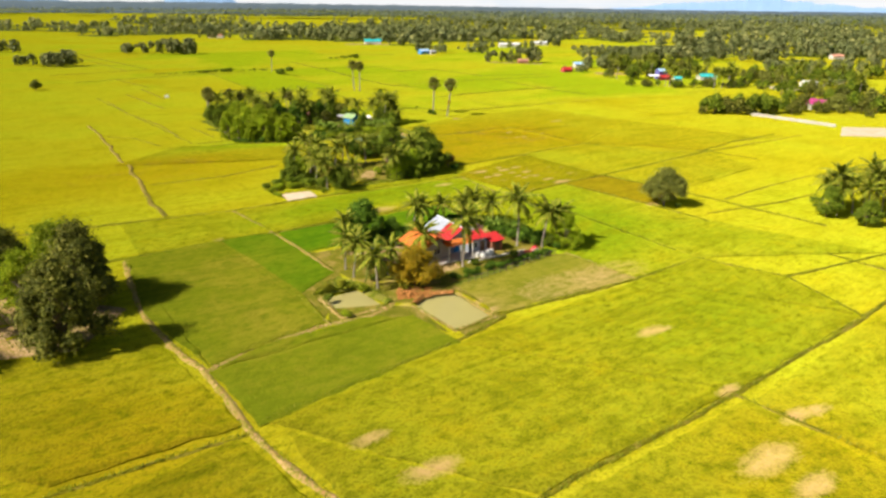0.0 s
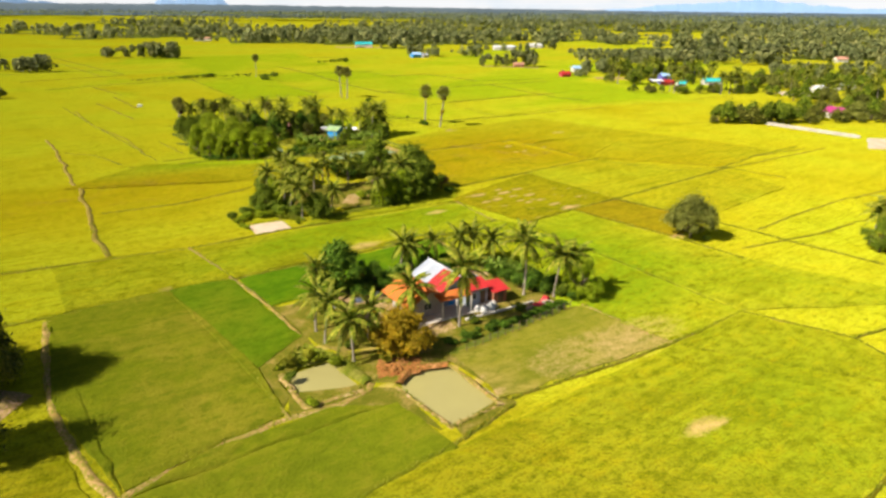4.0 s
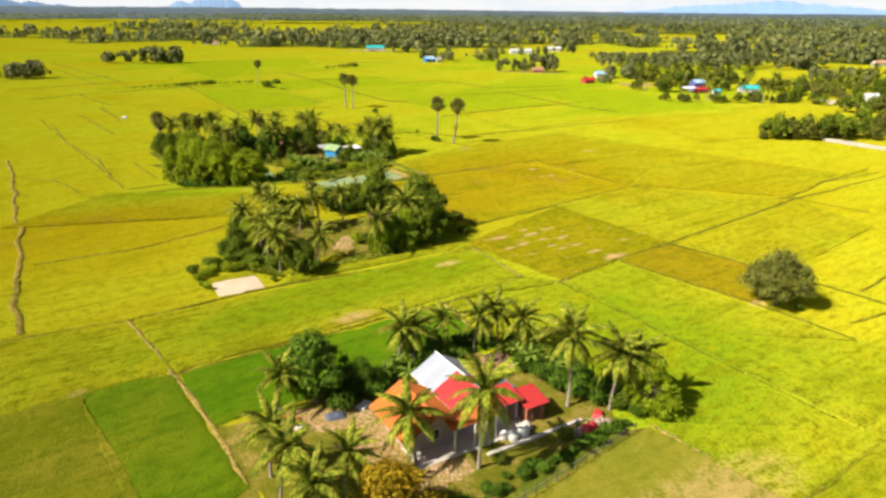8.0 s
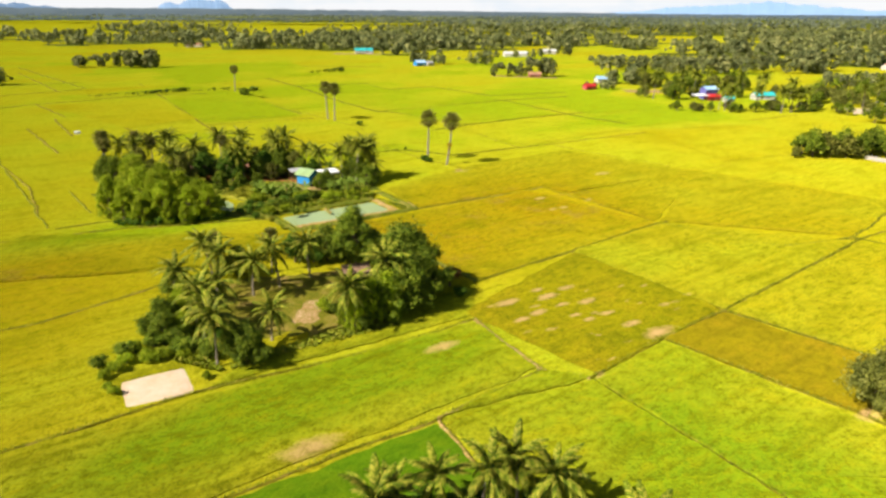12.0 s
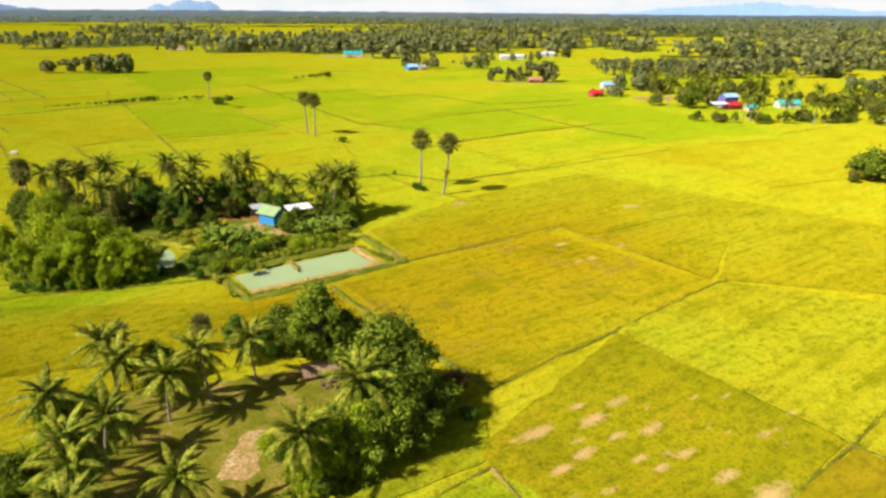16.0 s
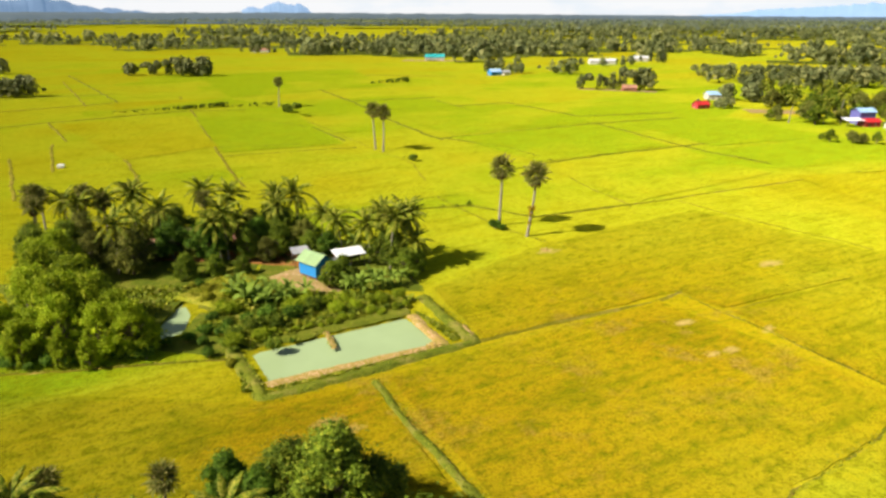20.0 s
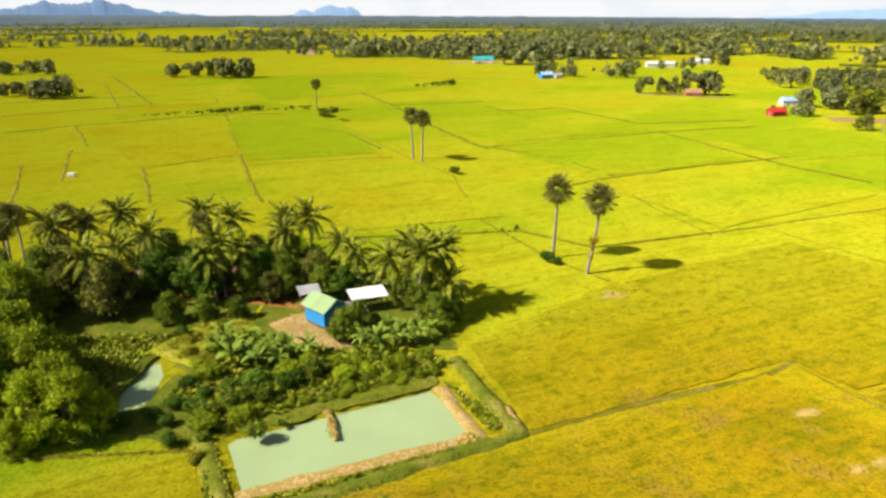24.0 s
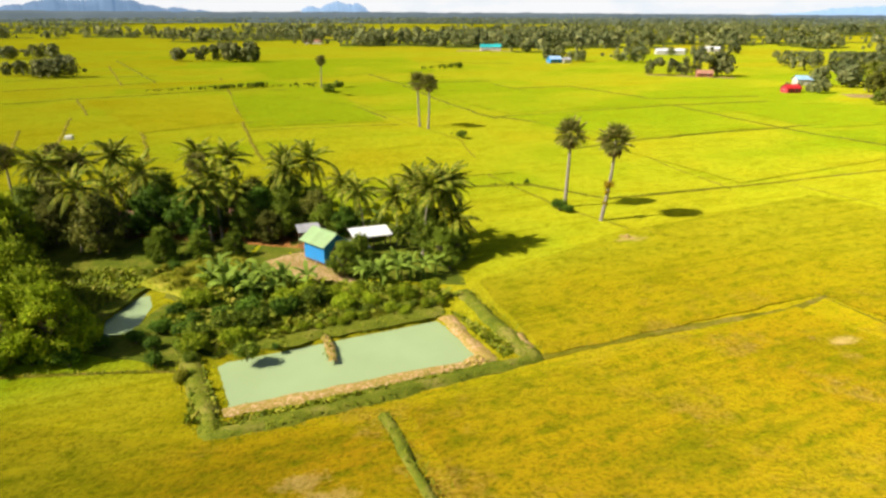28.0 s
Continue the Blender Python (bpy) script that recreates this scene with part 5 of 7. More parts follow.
def place(ob, x, y, turn=0.0, scale=1.0, z=0.0, wide=1.0):
    q = at(x, y, z)
    return copy_thing(ob, pose(q.x, q.y, q.z, 0, 0, turn) @ Matrix.Diagonal((scale * wide, scale * wide, scale, 1)))


def first(ob, x, y, turn=0.0, scale=1.0):
    q = at(x, y)
    ob.matrix_basis = pose(q.x, q.y, 0, 0, 0, turn) @ Matrix.Scale(scale, 4)
    return ob


# coconut palms: plan place, height of the crown, which way it leans
PALM_KINDS = [coconut(5.2, 0.5, 1, 22), coconut(6.6, 0.9, 2, 24), coconut(7.6, 0.4, 3, 24), coconut(8.8, 1.0, 4, 24)]
PALM_H = [5.2, 6.6, 7.6, 8.8]
used = [False] * 4


def palm(x, y, h, turn=None):
    k = min(range(4), key=lambda i: abs(PALM_H[i] - h))
    turn = rng.uniform(0, 360) if turn is None else turn
    if not used[k]:
        used[k] = True
        return first(PALM_KINDS[k], x, y, turn, h / PALM_H[k])
    return place(PALM_KINDS[k], x, y, turn, h / PALM_H[k])


for x, y, h in ((9.2, 61.5, 8.2), (12.6, 61.0, 6.4), (6.4, 70.5, 4.8), (1.9, 70.6, 5.2), (-0.7, 70.6, 4.6), (-3.5, 68.4, 4.8), (1.8, 53.4, 7.6), (-2.6, 53.8, 5.8),
                (-13.8, 60.0, 4.8), (-7.8, 46.2, 5.6), (-11.0, 49.4, 5.9), (-7.0, 50.4, 4.6), (4.2, 71.4, 5.4), (14.4, 62.6, 6.2), (-4.8, 67.0, 5.6), (-12.2, 52.0, 5.4),
                # the grove
                (-28.2, 110.0, 6.6), (-22.3, 105.6, 6.0), (-20.0, 108.6, 6.4), (-21.0, 89.8, 6.4), (-17.5, 94.7, 4.8), (-25.4, 96.6, 6.2), (-10.4, 97.6, 6.6),
                (-7.0, 101.6, 7.2), (-29.6, 101.8, 6.0), (-26.6, 106.6, 6.4), (-23.6, 94.4, 5.6), (-17.2, 111.6, 6.2), (-24.4, 100.2, 5.4),
                # the wooded farm
                (-54.9, 168.4, 8.8), (-46.4, 171.6, 8.8), (-35.1, 169.6, 8.6), (-25.2, 165.5, 6.4), (-16.6, 163.2, 8.4), (-17.9, 160.8, 8.6), (-14.9, 161.0, 5.2),
                (-59.5, 163.0, 8.6), (-39.6, 166.3, 5.4), (-50.5, 155.0, 7.6), (-39.7, 160.4, 6.8), (-33.4, 172.0, 7.8), (-19.6, 164.6, 7.2), (-57.0, 170.6, 7.4),
                (-64.0, 166.0, 7.2), (-29.0, 169.0, 6.0), (-52.0, 163.0, 6.6), (-39.2, 161.4, 7.6), (-49.0, 163.4, 7.4), (-58.0, 166.0, 8.6), (-33.6, 165.0, 8.4),
                (-42.0, 168.0, 9.2), (-16.4, 162.4, 8.0), (-20.8, 163.0, 6.8),
                # beside the big trees and across the field
                (-43.2, 33.4, 4.2), (60.5, 77.5, 6.0), (64.0, 75.5, 6.4), (66.5, 80.5, 6.8), (70.0, 77.0, 6.4), (74.0, 82.0, 6.8), (62.5, 82.5, 6.2), (78.0, 79.0, 6.6), (71.5, 85.5, 7.0), (61.0, 79.6, 7.4), (63.4, 79.0, 6.6), (66.0, 77.6, 7.6), (68.4, 79.4, 7.2), (68.0, 83.6, 7.6), (73.0, 79.6, 7.2), (76.0, 80.4, 7.4), (64.6, 84.0, 6.6), (59.4, 80.6, 6.0), (80.0, 83.0, 7.0), (74.6, 85.0, 7.2)):
    palm(x, y, h)

# sugar palms
sp = first(sugar_palm(13.4, 0.3, 1, label="tall sugar palm with shrubs at its foot"), -5.0, 181.0, 20)
first(sugar_palm(13.4, 1.3, 2, vine=True, label="leaning sugar palm with a yellow climber on its trunk"), -0.8, 176.2, 30)
sp2 = sugar_palm(13.8, 0.5, 3)
first(sp2, -36.6, 239.6, 200)
place(sp2, -34.2, 237.0, 80, 0.98)
place(sp2, -86.5, 313.0, 10, 0.92)
for x, y, h in ((-66.0, 162.0, 0.83), (-64.6, 160.4, 0.72), (-61.0, 165.5, 0.76), (-67.0, 165.0, 0.72), (-28.4, 112.2, 0.50), (-22.0, 113.0, 0.52), (-57.5, 164.5, 0.7), (-45.0, 167.5, 0.68)):
    place(sp2, x, y, rng.uniform(0, 360), h)

# broad-leaved trees
T_MANGO = first(broadleaf(7.6, 6.4, 11, LEAF_DEEP, 15000, 0.19, 0.28, 0.2, label="dense dark green mango tree casting deep shade"), -11.2, 61.6, 0, 1.05)
T_GOLD = first(broadleaf(5.9, 6.6, 12, LEAF_GOLD, 13000, 0.18, 0.2, 0.18, label="golden yellow leafy tree at the yard's edge"), -3.7, 47.4)
T_ROUND = first(broadleaf(7.0, 7.2, 13, LEAF_GREY, 17000, 0.17, 0.26, 0.20, label="lone round grey-green tree in the rice"), 35.0, 82.4, 0, 1.12)
T_BIG = first(broadleaf(12.0, 9.5, 14, LEAF_DUSK, 24000, 0.23, 0.42, 0.10, label="big grey-green tree with an uneven crown"), -34.6, 30.4)
T_MID = first(broadleaf(8.4, 7.2, 15, LEAF, 14000, 0.20, 0.24, 0.16, label="leafy green tree of medium height among palms"), -12.9, 116.0)
T_LIGHT = first(broadleaf(9.4, 6.4, 16, LEAF_LIGHT, 15000, 0.18, 0.22, 0.06, droop=0.4, label="light green feathery tree with drooping sprays"), -42.5, 138.5)
T_RUST = first(shrub(3.2, 4.0, 17, LEAF_RUST, 3200, 0.17, "rust-brown withered bush beside trees"), -0.2, 109.0)
B_GREEN = first(shrub(1.9, 3.0, 18, LEAF, 2600, 0.15, "rounded green bush on the bank"), -24.5, 96.0)
B_LIGHT = first(shrub(2.2, 3.2, 19, LEAF_LIGHT, 2600, 0.15, "light green bush beside trees"), -10.0, 98.6)
B_DEEP = first(shrub(1.6, 2.6, 20, LEAF_DEEP, 2400, 0.15, "low dark green bush in shade"), -5.6, 179.4)
B_GOLD = first(shrub(1.7, 3.2, 21, LEAF_WEED, 2600, 0.15, "yellowing weedy bush on a bank"), -33.2, 146.0)


# coarser kinds for the far side of the rice
F_ROUND = first(broadleaf(7.4, 8.8, 33, LEAF_DUSK, 1900, 0.52, 0.26, 0.22, label="dull green round tree across the rice", clumps=14), 88.0, 186.0, 0, 0.8)
F_GREEN = first(broadleaf(8.6, 9.2, 34, LEAF, 1900, 0.52, 0.26, 0.22, label="dark green leafy tree across the rice", clumps=14), 82.0, 189.0, 0, 0.85)
F_OLIVE = first(broadleaf(7.6, 8.0, 35, LEAF_GREY, 1800, 0.50, 0.24, 0.22, label="olive-grey leafy tree across the rice", clumps=14), 96.0, 191.0, 0, 0.8)
F_LIGHT = first(broadleaf(8.0, 6.0, 36, LEAF, 1600, 0.46, 0.22, 0.18, label="slim fresh-green tree across the rice", clumps=14), 104.0, 190.0, 0, 0.8)
T_TALL = first(broadleaf(11.2, 6.0, 23, LEAF, 16000, 0.19, 0.26, 0.16, label="tall dark green leafy tree over the grove"), -12.0, 114.6)


def many(ob, rows):
    for x, y, s in rows:
        place(ob, x, y, rng.uniform(0, 360), s, 0, rng.uniform(0.9, 1.15))


many(T_MANGO, ((-7.6, 62.8, 0.55), (-41.0, 160.0, 0.95), (-46.5, 161.0, 0.85), (-20.0, 117.0, 0.62), (-17.6, 116.6, 0.55), (-36.0, 164.5, 0.8), (-26.4, 163.4, 0.6)))
many(T_BIG, ((-38.2, 40.6, 1.0), (-45.5, 24.0, 0.85), (-48.0, 44.0, 0.8), (-50.0, 33.0, 0.9)))
T_WISP = first(broadleaf(8.6, 4.2, 26, LEAF_LIGHT, 10000, 0.165, 0.2, 0.05, droop=0.9, label="slender light green tree with hanging sprays"), -47.4, 139.6)
T_PALE = first(broadleaf(7.2, 5.6, 27, LEAF, 13000, 0.18, 0.2, 0.06, droop=0.4, label="bushy olive-green tree at the wood's edge"), -53.6, 148.0)
many(T_LIGHT, ((-38.6, 136.0, 0.9), (-39.8, 134.4, 0.8), (-43.3, 134.2, 0.9), (-45.9, 140.6, 1.1)))
T_DUSK = first(broadleaf(7.8, 6.6, 29, LEAF_DUSK, 14000, 0.19, 0.22, 0.14, label="dull olive-green leafy tree of the wooded farm"), -48.5, 155.0)
many(T_DUSK, ((-44.6, 161.6, 0.55), (-41.0, 162.4, 0.6), (-50.6, 159.0, 0.75), (-37.6, 162.8, 0.6), (-34.0, 161.4, 0.55), (-54.6, 156.6, 0.8), (-52.0, 167.0, 0.85), (-38.6, 168.0, 0.85), (-30.0, 164.6, 0.8), (-58.6, 161.0, 1.0)))
many(T_WISP, ((-9.6, 97.4, 0.8), (-8.2, 98.6, 0.85), (-6.6, 99.8, 0.9), (-10.9, 98.4, 0.5), (-27.8, 97.0, 0.6), (-26.0, 95.0, 0.5), (-28.4, 100.4, 0.6), (-19.8, 91.4, 0.6), (-29.0, 104.0, 0.6)))
many(T_WISP, ((-46.2, 132.4, 0.75), (-42.2, 132.4, 0.6), (-49.4, 133.6, 0.95), (-39.8, 132.6, 0.5), (-52.6, 136.0, 1.1), (-43.5, 137.2, 0.9), (-44.6, 138.4, 1.15), (-49.2, 139.6, 1.1), (-51.8, 143.2, 1.1), (-55.0, 147.6, 1.0)))
many(T_PALE, ((-38.4, 156.0, 0.5), (-35.4, 156.8, 0.45), (-41.6, 154.6, 0.6), (-60.0, 154.0, 1.1), (-56.0, 153.0, 1.0), (-42.2, 135.8, 0.55), (-46.5, 135.6, 0.5)))
many(T_LIGHT, ((-41.5, 42.5, 1.25), (-44.0, 40.0, 0.9)))
many(T_MID, ((-5.6, 107.6, 1.25), (-19.5, 91.0, 0.60), (-17.8, 89.6, 0.55), (-27.4, 94.0, 0.5), (-43.0, 165.0, 0.85), (-48.5, 166.5, 0.85),
             (-33.0, 163.0, 0.75), (-31.0, 166.5, 0.75), (-37.0, 171.0, 0.8), (-17.0, 161.6, 0.7), (-15.6, 158.6, 0.55), (-60.0, 159.5, 0.8), (-63.5, 158.0, 0.8),
             (-23.4, 154.0, 0.5), (-22.6, 156.2, 0.5), (-18.6, 162.4, 0.7), (-14.4, 160.0, 0.5), (62.0, 72.5, 0.6), (58.5, 77.0, 0.75), (67.5, 73.5, 0.7), (73.0, 76.0, 0.75), (-30.6, 105.0, 0.6), (-8.4, 99.4, 0.7), (-13.6, 119.0, 0.6)))
many(T_MID, ((-28.6, 163.0, 0.6),))
many(T_TALL, ((-5.2, 104.4, 0.85), (-3.4, 106.8, 0.8), (-7.4, 106.0, 0.7), (-36.4, 161.4, 0.55), (-33.0, 165.5, 0.75)))
many(T_LIGHT, ((-45.4, 136.5, 1.05), (-48.2, 137.5, 1.1), (-45.7, 134.2, 0.7), (-47.4, 142.0, 0.75), (-50.6, 141.5, 1.15), (-53.0, 145.0, 1.1), 
               (-37.2, 135.4, 0.8), (-37.4, 137.0, 0.62), (-54.6, 150.5, 1.0), (-9.6, 100.6, 0.62), (-27.2, 98.6, 0.55)))
many(F_GREEN, ((90.0, 191.0, 0.93), (100.0, 189.0, 0.81), (128.0, 196.0, 0.93), (79.0, 188.0, 0.84), (95.0, 189.0, 0.87), (134.0, 192.0, 0.87), (99.0, 194.0, 0.93)))
many(F_ROUND, ((85.0, 187.0, 0.87), (108.0, 193.0, 0.68), (140.0, 200.0, 0.93), (105.0, 187.0, 0.74), (87.0, 193.0, 0.93), (126.0, 182.0, 0.50), (77.0, 186.0, 0.50), (92.0, 186.0, 0.56)))
many(F_ROUND, ((114.0, 190.0, 0.8), (117.6, 192.0, 0.7), (122.4, 196.0, 0.9), (125.0, 201.0, 0.9), (116.0, 203.0, 1.0), (111.0, 195.0, 0.9), (121.0, 190.0, 0.6), (128.0, 190.0, 0.9)))
many(F_GREEN, ((93.0, 187.6, 1.0), (97.6, 187.0, 0.9), (81.0, 186.6, 0.9), (112.6, 206.0, 1.0)))
many(F_OLIVE, ((84.0, 191.0, 0.93), (102.0, 191.0, 0.87), (132.0, 198.0, 0.87), (120.0, 205.0, 0.74), (113.0, 199.0, 0.62)))
many(T_ROUND, ((-152.0, 228.0, 0.62),))
many(B_GREEN, ((-28.2, 93.0, 1.0), (-30.4, 91.4, 0.9), (-29.6, 95.4, 1.1), (-31.6, 89.0, 0.8), (-23.0, 92.6, 0.9), (-20.6, 93.4, 0.8), (-8.0, 104.6, 1.2), (-2.0, 108.2, 1.2), (-24.6, 137.8, 0.9),
               (-29.2, 139.4, 1.0), (-28.0, 141.4, 1.1), (-26.0, 142.4, 1.0), (-23.6, 147.0, 1.1), (-14.6, 157.4, 0.9), (-25.4, 227.2, 0.9), (-8.6, 48.4, 0.5), (8.4, 57.0, 0.6), (3.4, 54.0, 0.5),
               (-12.8, 42.6, 0.5), (36.8, 81.0, 0.5)))
many(B_LIGHT, ((-7.8, 100.6, 1.0), (-21.0, 146.6, 0.9), (-19.0, 148.0, 0.8), (-16.6, 150.0, 0.8), (-28.6, 137.8, 0.9), (-13.4, 101.6, 0.9), (-33.4, 149.4, 1.1), (-10.2, 38.6, 0.5), (-9.4, 45.0, 0.6), (-26.6, 139.6, 0.9)))
many(B_DEEP, ((-4.6, 178.8, 0.7), (-6.2, 180.6, 0.6), (-8.8, 60.2, 1.2), (-6.4, 62.4, 1.2), (-5.4, 64.8, 1.0), (-27.8, 144.4, 1.1), (-25.0, 144.8, 1.2), (-29.6, 148.2, 1.3), (-38.6, 152.0, 0.8), (-30.0, 135.8, 0.8), (-22.4, 95.0, 0.8), (1.0, 106.0, 0.9)))
many(B_GOLD, ((-33.6, 144.6, 0.50), (-34.0, 150.2, 0.55), (-32.0, 149.6, 0.60), (-30.0, 151.4, 0.60), (-28.2, 151.8, 0.55), (-13.4, 45.0, 0.7), (-12.0, 46.4, 0.7), (-5.0, 46.0, 0.6), (-24.6, 163.6, 1.1), (-33.0, 152.0, 0.50)))

many(B_DEEP, ((3.4, 51.2, 0.4), (6.2, 53.6, 0.45), (9.4, 56.2, 0.4), (12.6, 58.6, 0.5), (14.4, 60.2, 0.8),
              (-2.0, 70.8, 1.1), (0.6, 71.6, 1.0), (3.0, 71.8, 1.0), (5.4, 71.4, 1.0), (7.6, 69.6, 1.1), (9.4, 67.6, 1.1), (10.8, 65.2, 1.1), (12.4, 63.6, 1.2), (-4.4, 69.2, 1.0), (-5.0, 67.0, 1.0), (11.6, 62.0, 1.0), (13.8, 62.2, 1.1)))
many(B_GREEN, ((-1.0, 69.6, 0.9), (2.0, 72.2, 0.9), (4.6, 70.2, 0.8), (8.6, 68.6, 1.0), (10.2, 66.4, 1.0), (13.4, 61.2, 1.0)))
many(T_LIGHT, ((15.4, 60.8, 0.72),))
many(B_DEEP, ((2.2, 49.8, 0.35), (4.8, 52.2, 0.35), (7.8, 54.8, 0.4), (11.0, 57.4, 0.45), (6.2, 67.4, 1.2), (7.6, 65.4, 1.2), (9.0, 64.0, 1.1), (10.2, 62.8, 1.1), (0.2, 68.4, 1.1), (-2.2, 68.0, 1.2), (-7.0, 64.4, 1.2), (-9.2, 62.6, 1.3), (1.8, 66.6, 0.9)))
many(B_GREEN, ((-26.6, 93.6, 1.1), (-25.0, 92.0, 1.0), (-22.4, 91.0, 1.0), (-19.0, 91.6, 1.2), (-9.0, 97.4, 1.1), (-6.6, 99.6, 1.2), (-4.6, 101.8, 1.2), (-3.0, 104.0, 1.2), (-27.8, 103.0, 1.1), (-29.6, 98.6, 1.2), (-28.8, 107.6, 1.1)))
many(T_MID, ((-18.6, 90.4, 0.62), (-28.6, 96.0, 0.6), (-7.0, 103.0, 0.85), (-4.4, 102.2, 1.0), (-2.8, 105.0, 0.9), (-6.0, 100.2, 0.8), (-10.6, 99.4, 0.6), (-25.6, 111.6, 0.6), (-16.0, 117.6, 0.7), (-10.2, 116.8, 0.7)))
many(B_GREEN, ((-28.0, 136.6, 0.5), (-27.0, 135.0, 0.3), (-25.6, 132.8, 0.25), (-29.2, 138.0, 0.7)))
many(B_GOLD, ((-31.4, 152.2, 0.60), (-33.4, 150.8, 0.65), (-35.4, 151.0, 0.65), (-32.4, 146.0, 0.60), (-32.6, 147.2, 0.55), (-29.4, 151.0, 0.50), (-27.4, 134.4, 0.5)))
many(B_GOLD, ((-30.6, 153.0, 0.50), (-35.0, 152.4, 0.60), (-36.6, 151.4, 0.60), (-34.6, 149.0, 0.60), (-33.8, 147.8, 0.50), (-28.6, 152.8, 0.40)))
many(B_DEEP, ((-33.4, 138.6, 0.7), (-31.6, 138.0, 0.7), (-32.6, 140.4, 0.8), (-30.6, 140.2, 0.8), (-33.0, 143.2, 0.8), (-30.8, 142.0, 0.8), (-29.4, 143.4, 0.8), (-35.2, 137.6, 0.6)))
many(B_GOLD, ((-36.0, 148.6, 0.60), (-37.4, 150.6, 0.60), (-39.2, 151.6, 0.55), (-33.0, 147.4, 0.55), (-31.0, 146.0, 0.45), (-30.4, 144.6, 0.40)))
many(B_LIGHT, ((-22.6, 148.2, 0.9), (-24.4, 148.4, 0.9), (-20.4, 149.4, 0.8), (-17.6, 149.4, 0.7), (-15.0, 151.6, 0.7), (-25.6, 146.2, 1.0), (-32.0, 145.0, 1.1)))
hr = random.Random(44)
many(B_DEEP, [(0.8 + 12.4 * k / 27 + hr.uniform(-0.5, 0.5), 49.4 + 9.4 * k / 27 + hr.uniform(-0.5, 0.5), hr.uniform(0.34, 0.62)) for k in range(28)])
many(B_DEEP, [(-50.0 + 14.0 * k / 15 + hr.uniform(-0.5, 0.5), 131.6 + 3.6 * (k / 15) ** 2 + hr.uniform(-0.6, 0.6), hr.uniform(0.5, 0.95)) for k in range(16)])
many(B_LIGHT, [(-26.4 + 12.6 * k / 19 + hr.uniform(-0.4, 0.4), 139.8 + 9.0 * k / 19 + hr.uniform(-0.3, 0.8), hr.uniform(0.28, 0.55)) for k in range(20)])
many(B_GREEN, [(-26.8 + 12.8 * k / 13 + hr.uniform(-0.4, 0.4), 140.2 + 9.2 * k / 13 + hr.uniform(0.0, 1.0), hr.uniform(0.3, 0.5)) for k in range(14)])
B_FINE = first(shrub(1.5, 2.2, 28, LEAF_LIGHT, 2000, 0.13, "small light green bush beside the sandy pool"), -29.6, 88.6)
many(B_FINE, ((-29.4, 90.0, 1.0), (-27.6, 90.4, 1.1), (-26.2, 91.0, 1.0), (-30.2, 87.4, 0.8), (-28.4, 85.0, 0.6), (-29.2, 85.8, 0.5), (-24.6, 91.2, 0.9), (-29.6, 92.0, 1.1), (-21.4, 87.6, 0.6)))
BAN = [first(banana(3.2, 1), -30.4, 148.0), first(banana(3.8, 2), -18.4, 153.4)]
for i, (x, y, s) in enumerate(((-31.0, 147.0, 1.1), (-28.6, 146.6, 1.0), (-27.0, 149.4, 1.1), (-25.2, 150.0, 1.0), (-33.0, 148.4, 1.1), (-17.8, 152.6, 1.1), (-19.2, 151.8, 1.0), (-31.8, 148.8, 1.0), (-29.2, 147.4, 0.9), (-28.0, 148.6, 1.1), (-27.0, 147.6, 0.9), (-32.8, 150.0, 1.0), (-26.0, 149.0, 0.9), (-29.6, 149.8, 1.0), (-31.4, 151.0, 1.0), (-34.0, 151.2, 1.0),
                               (-19.8, 153.0, 1.0), (-20.8, 152.2, 0.9), (-17.4, 154.2, 1.1), (-16.4, 154.8, 0.9), (-18.8, 155.0, 1.1), (-21.6, 153.4, 0.9), (-15.6, 155.8, 0.9), (-26.6, 166.8, 1.0), (-28.6, 165.6, 1.0), (-24.0, 167.4, 1.0),
                               (6.8, 68.0, 0.9), (5.6, 68.8, 0.8), (7.8, 66.8, 0.9), (8.8, 66.0, 0.8), (6.0, 66.6, 0.7), (-4.6, 66.0, 0.9), (-5.8, 64.6, 0.8), (-3.8, 64.6, 0.7))):
    place(BAN[i % 2], x, y, 47 * i, s)

# low bushes in rows far across the rice, lone clumps
clump(-189, 432, 24, 7, 32, 5, 14, 41, "dark clump of trees standing in the rice", 200)
clump(-205, 333, 18, 7, 28, 4, 11, 42, "dark clump of trees at a field corner", 200)
clump(-302, 430, 22, 6, 26, 6, 11, 56, "dark clump of trees at a field corner", 200)
clump(35, 390, 17, 7, 24, 5, 13, 43, "grey-green trees round a far farm", 200)
clump(62, 330, 6, 3, 7, 3, 6, 44, "low bushes round a red shed", 140)
clump(80, 354, 8, 5, 9, 6, 11, 45, "trees beside a far house", 180)
clump(190, 330, 34, 26, 44, 7, 13, 51, "dense leafy trees of the village", 150)
clump(5, 470, 18, 5, 16, 5, 11, 52, "row of trees beside a far house", 150)
clump(-14, 476, 14, 5, 10, 7, 13, 57, "trees behind a far blue house", 150)
clump(193, 413, 7, 5, 8, 7, 12, 53, "dark bushy trees in the rice", 160)
clump(150, 440, 70, 34, 120, 7, 15, 55, "grove of trees beyond the village", 120)
clump(52, 540, 22, 5, 12, 5, 9, 59, "trees before a far hall", 150)
clump(80, 574, 14, 4, 8, 5, 9, 60, "trees before a far hall", 150)
clump(-232, 662, 18, 4, 14, 6, 11, 69, "trees before a far house", 120)
clump(110, 400, 16, 12, 26, 6, 13, 58, "grove of trees behind the village houses", 150)
vr = random.Random(31)
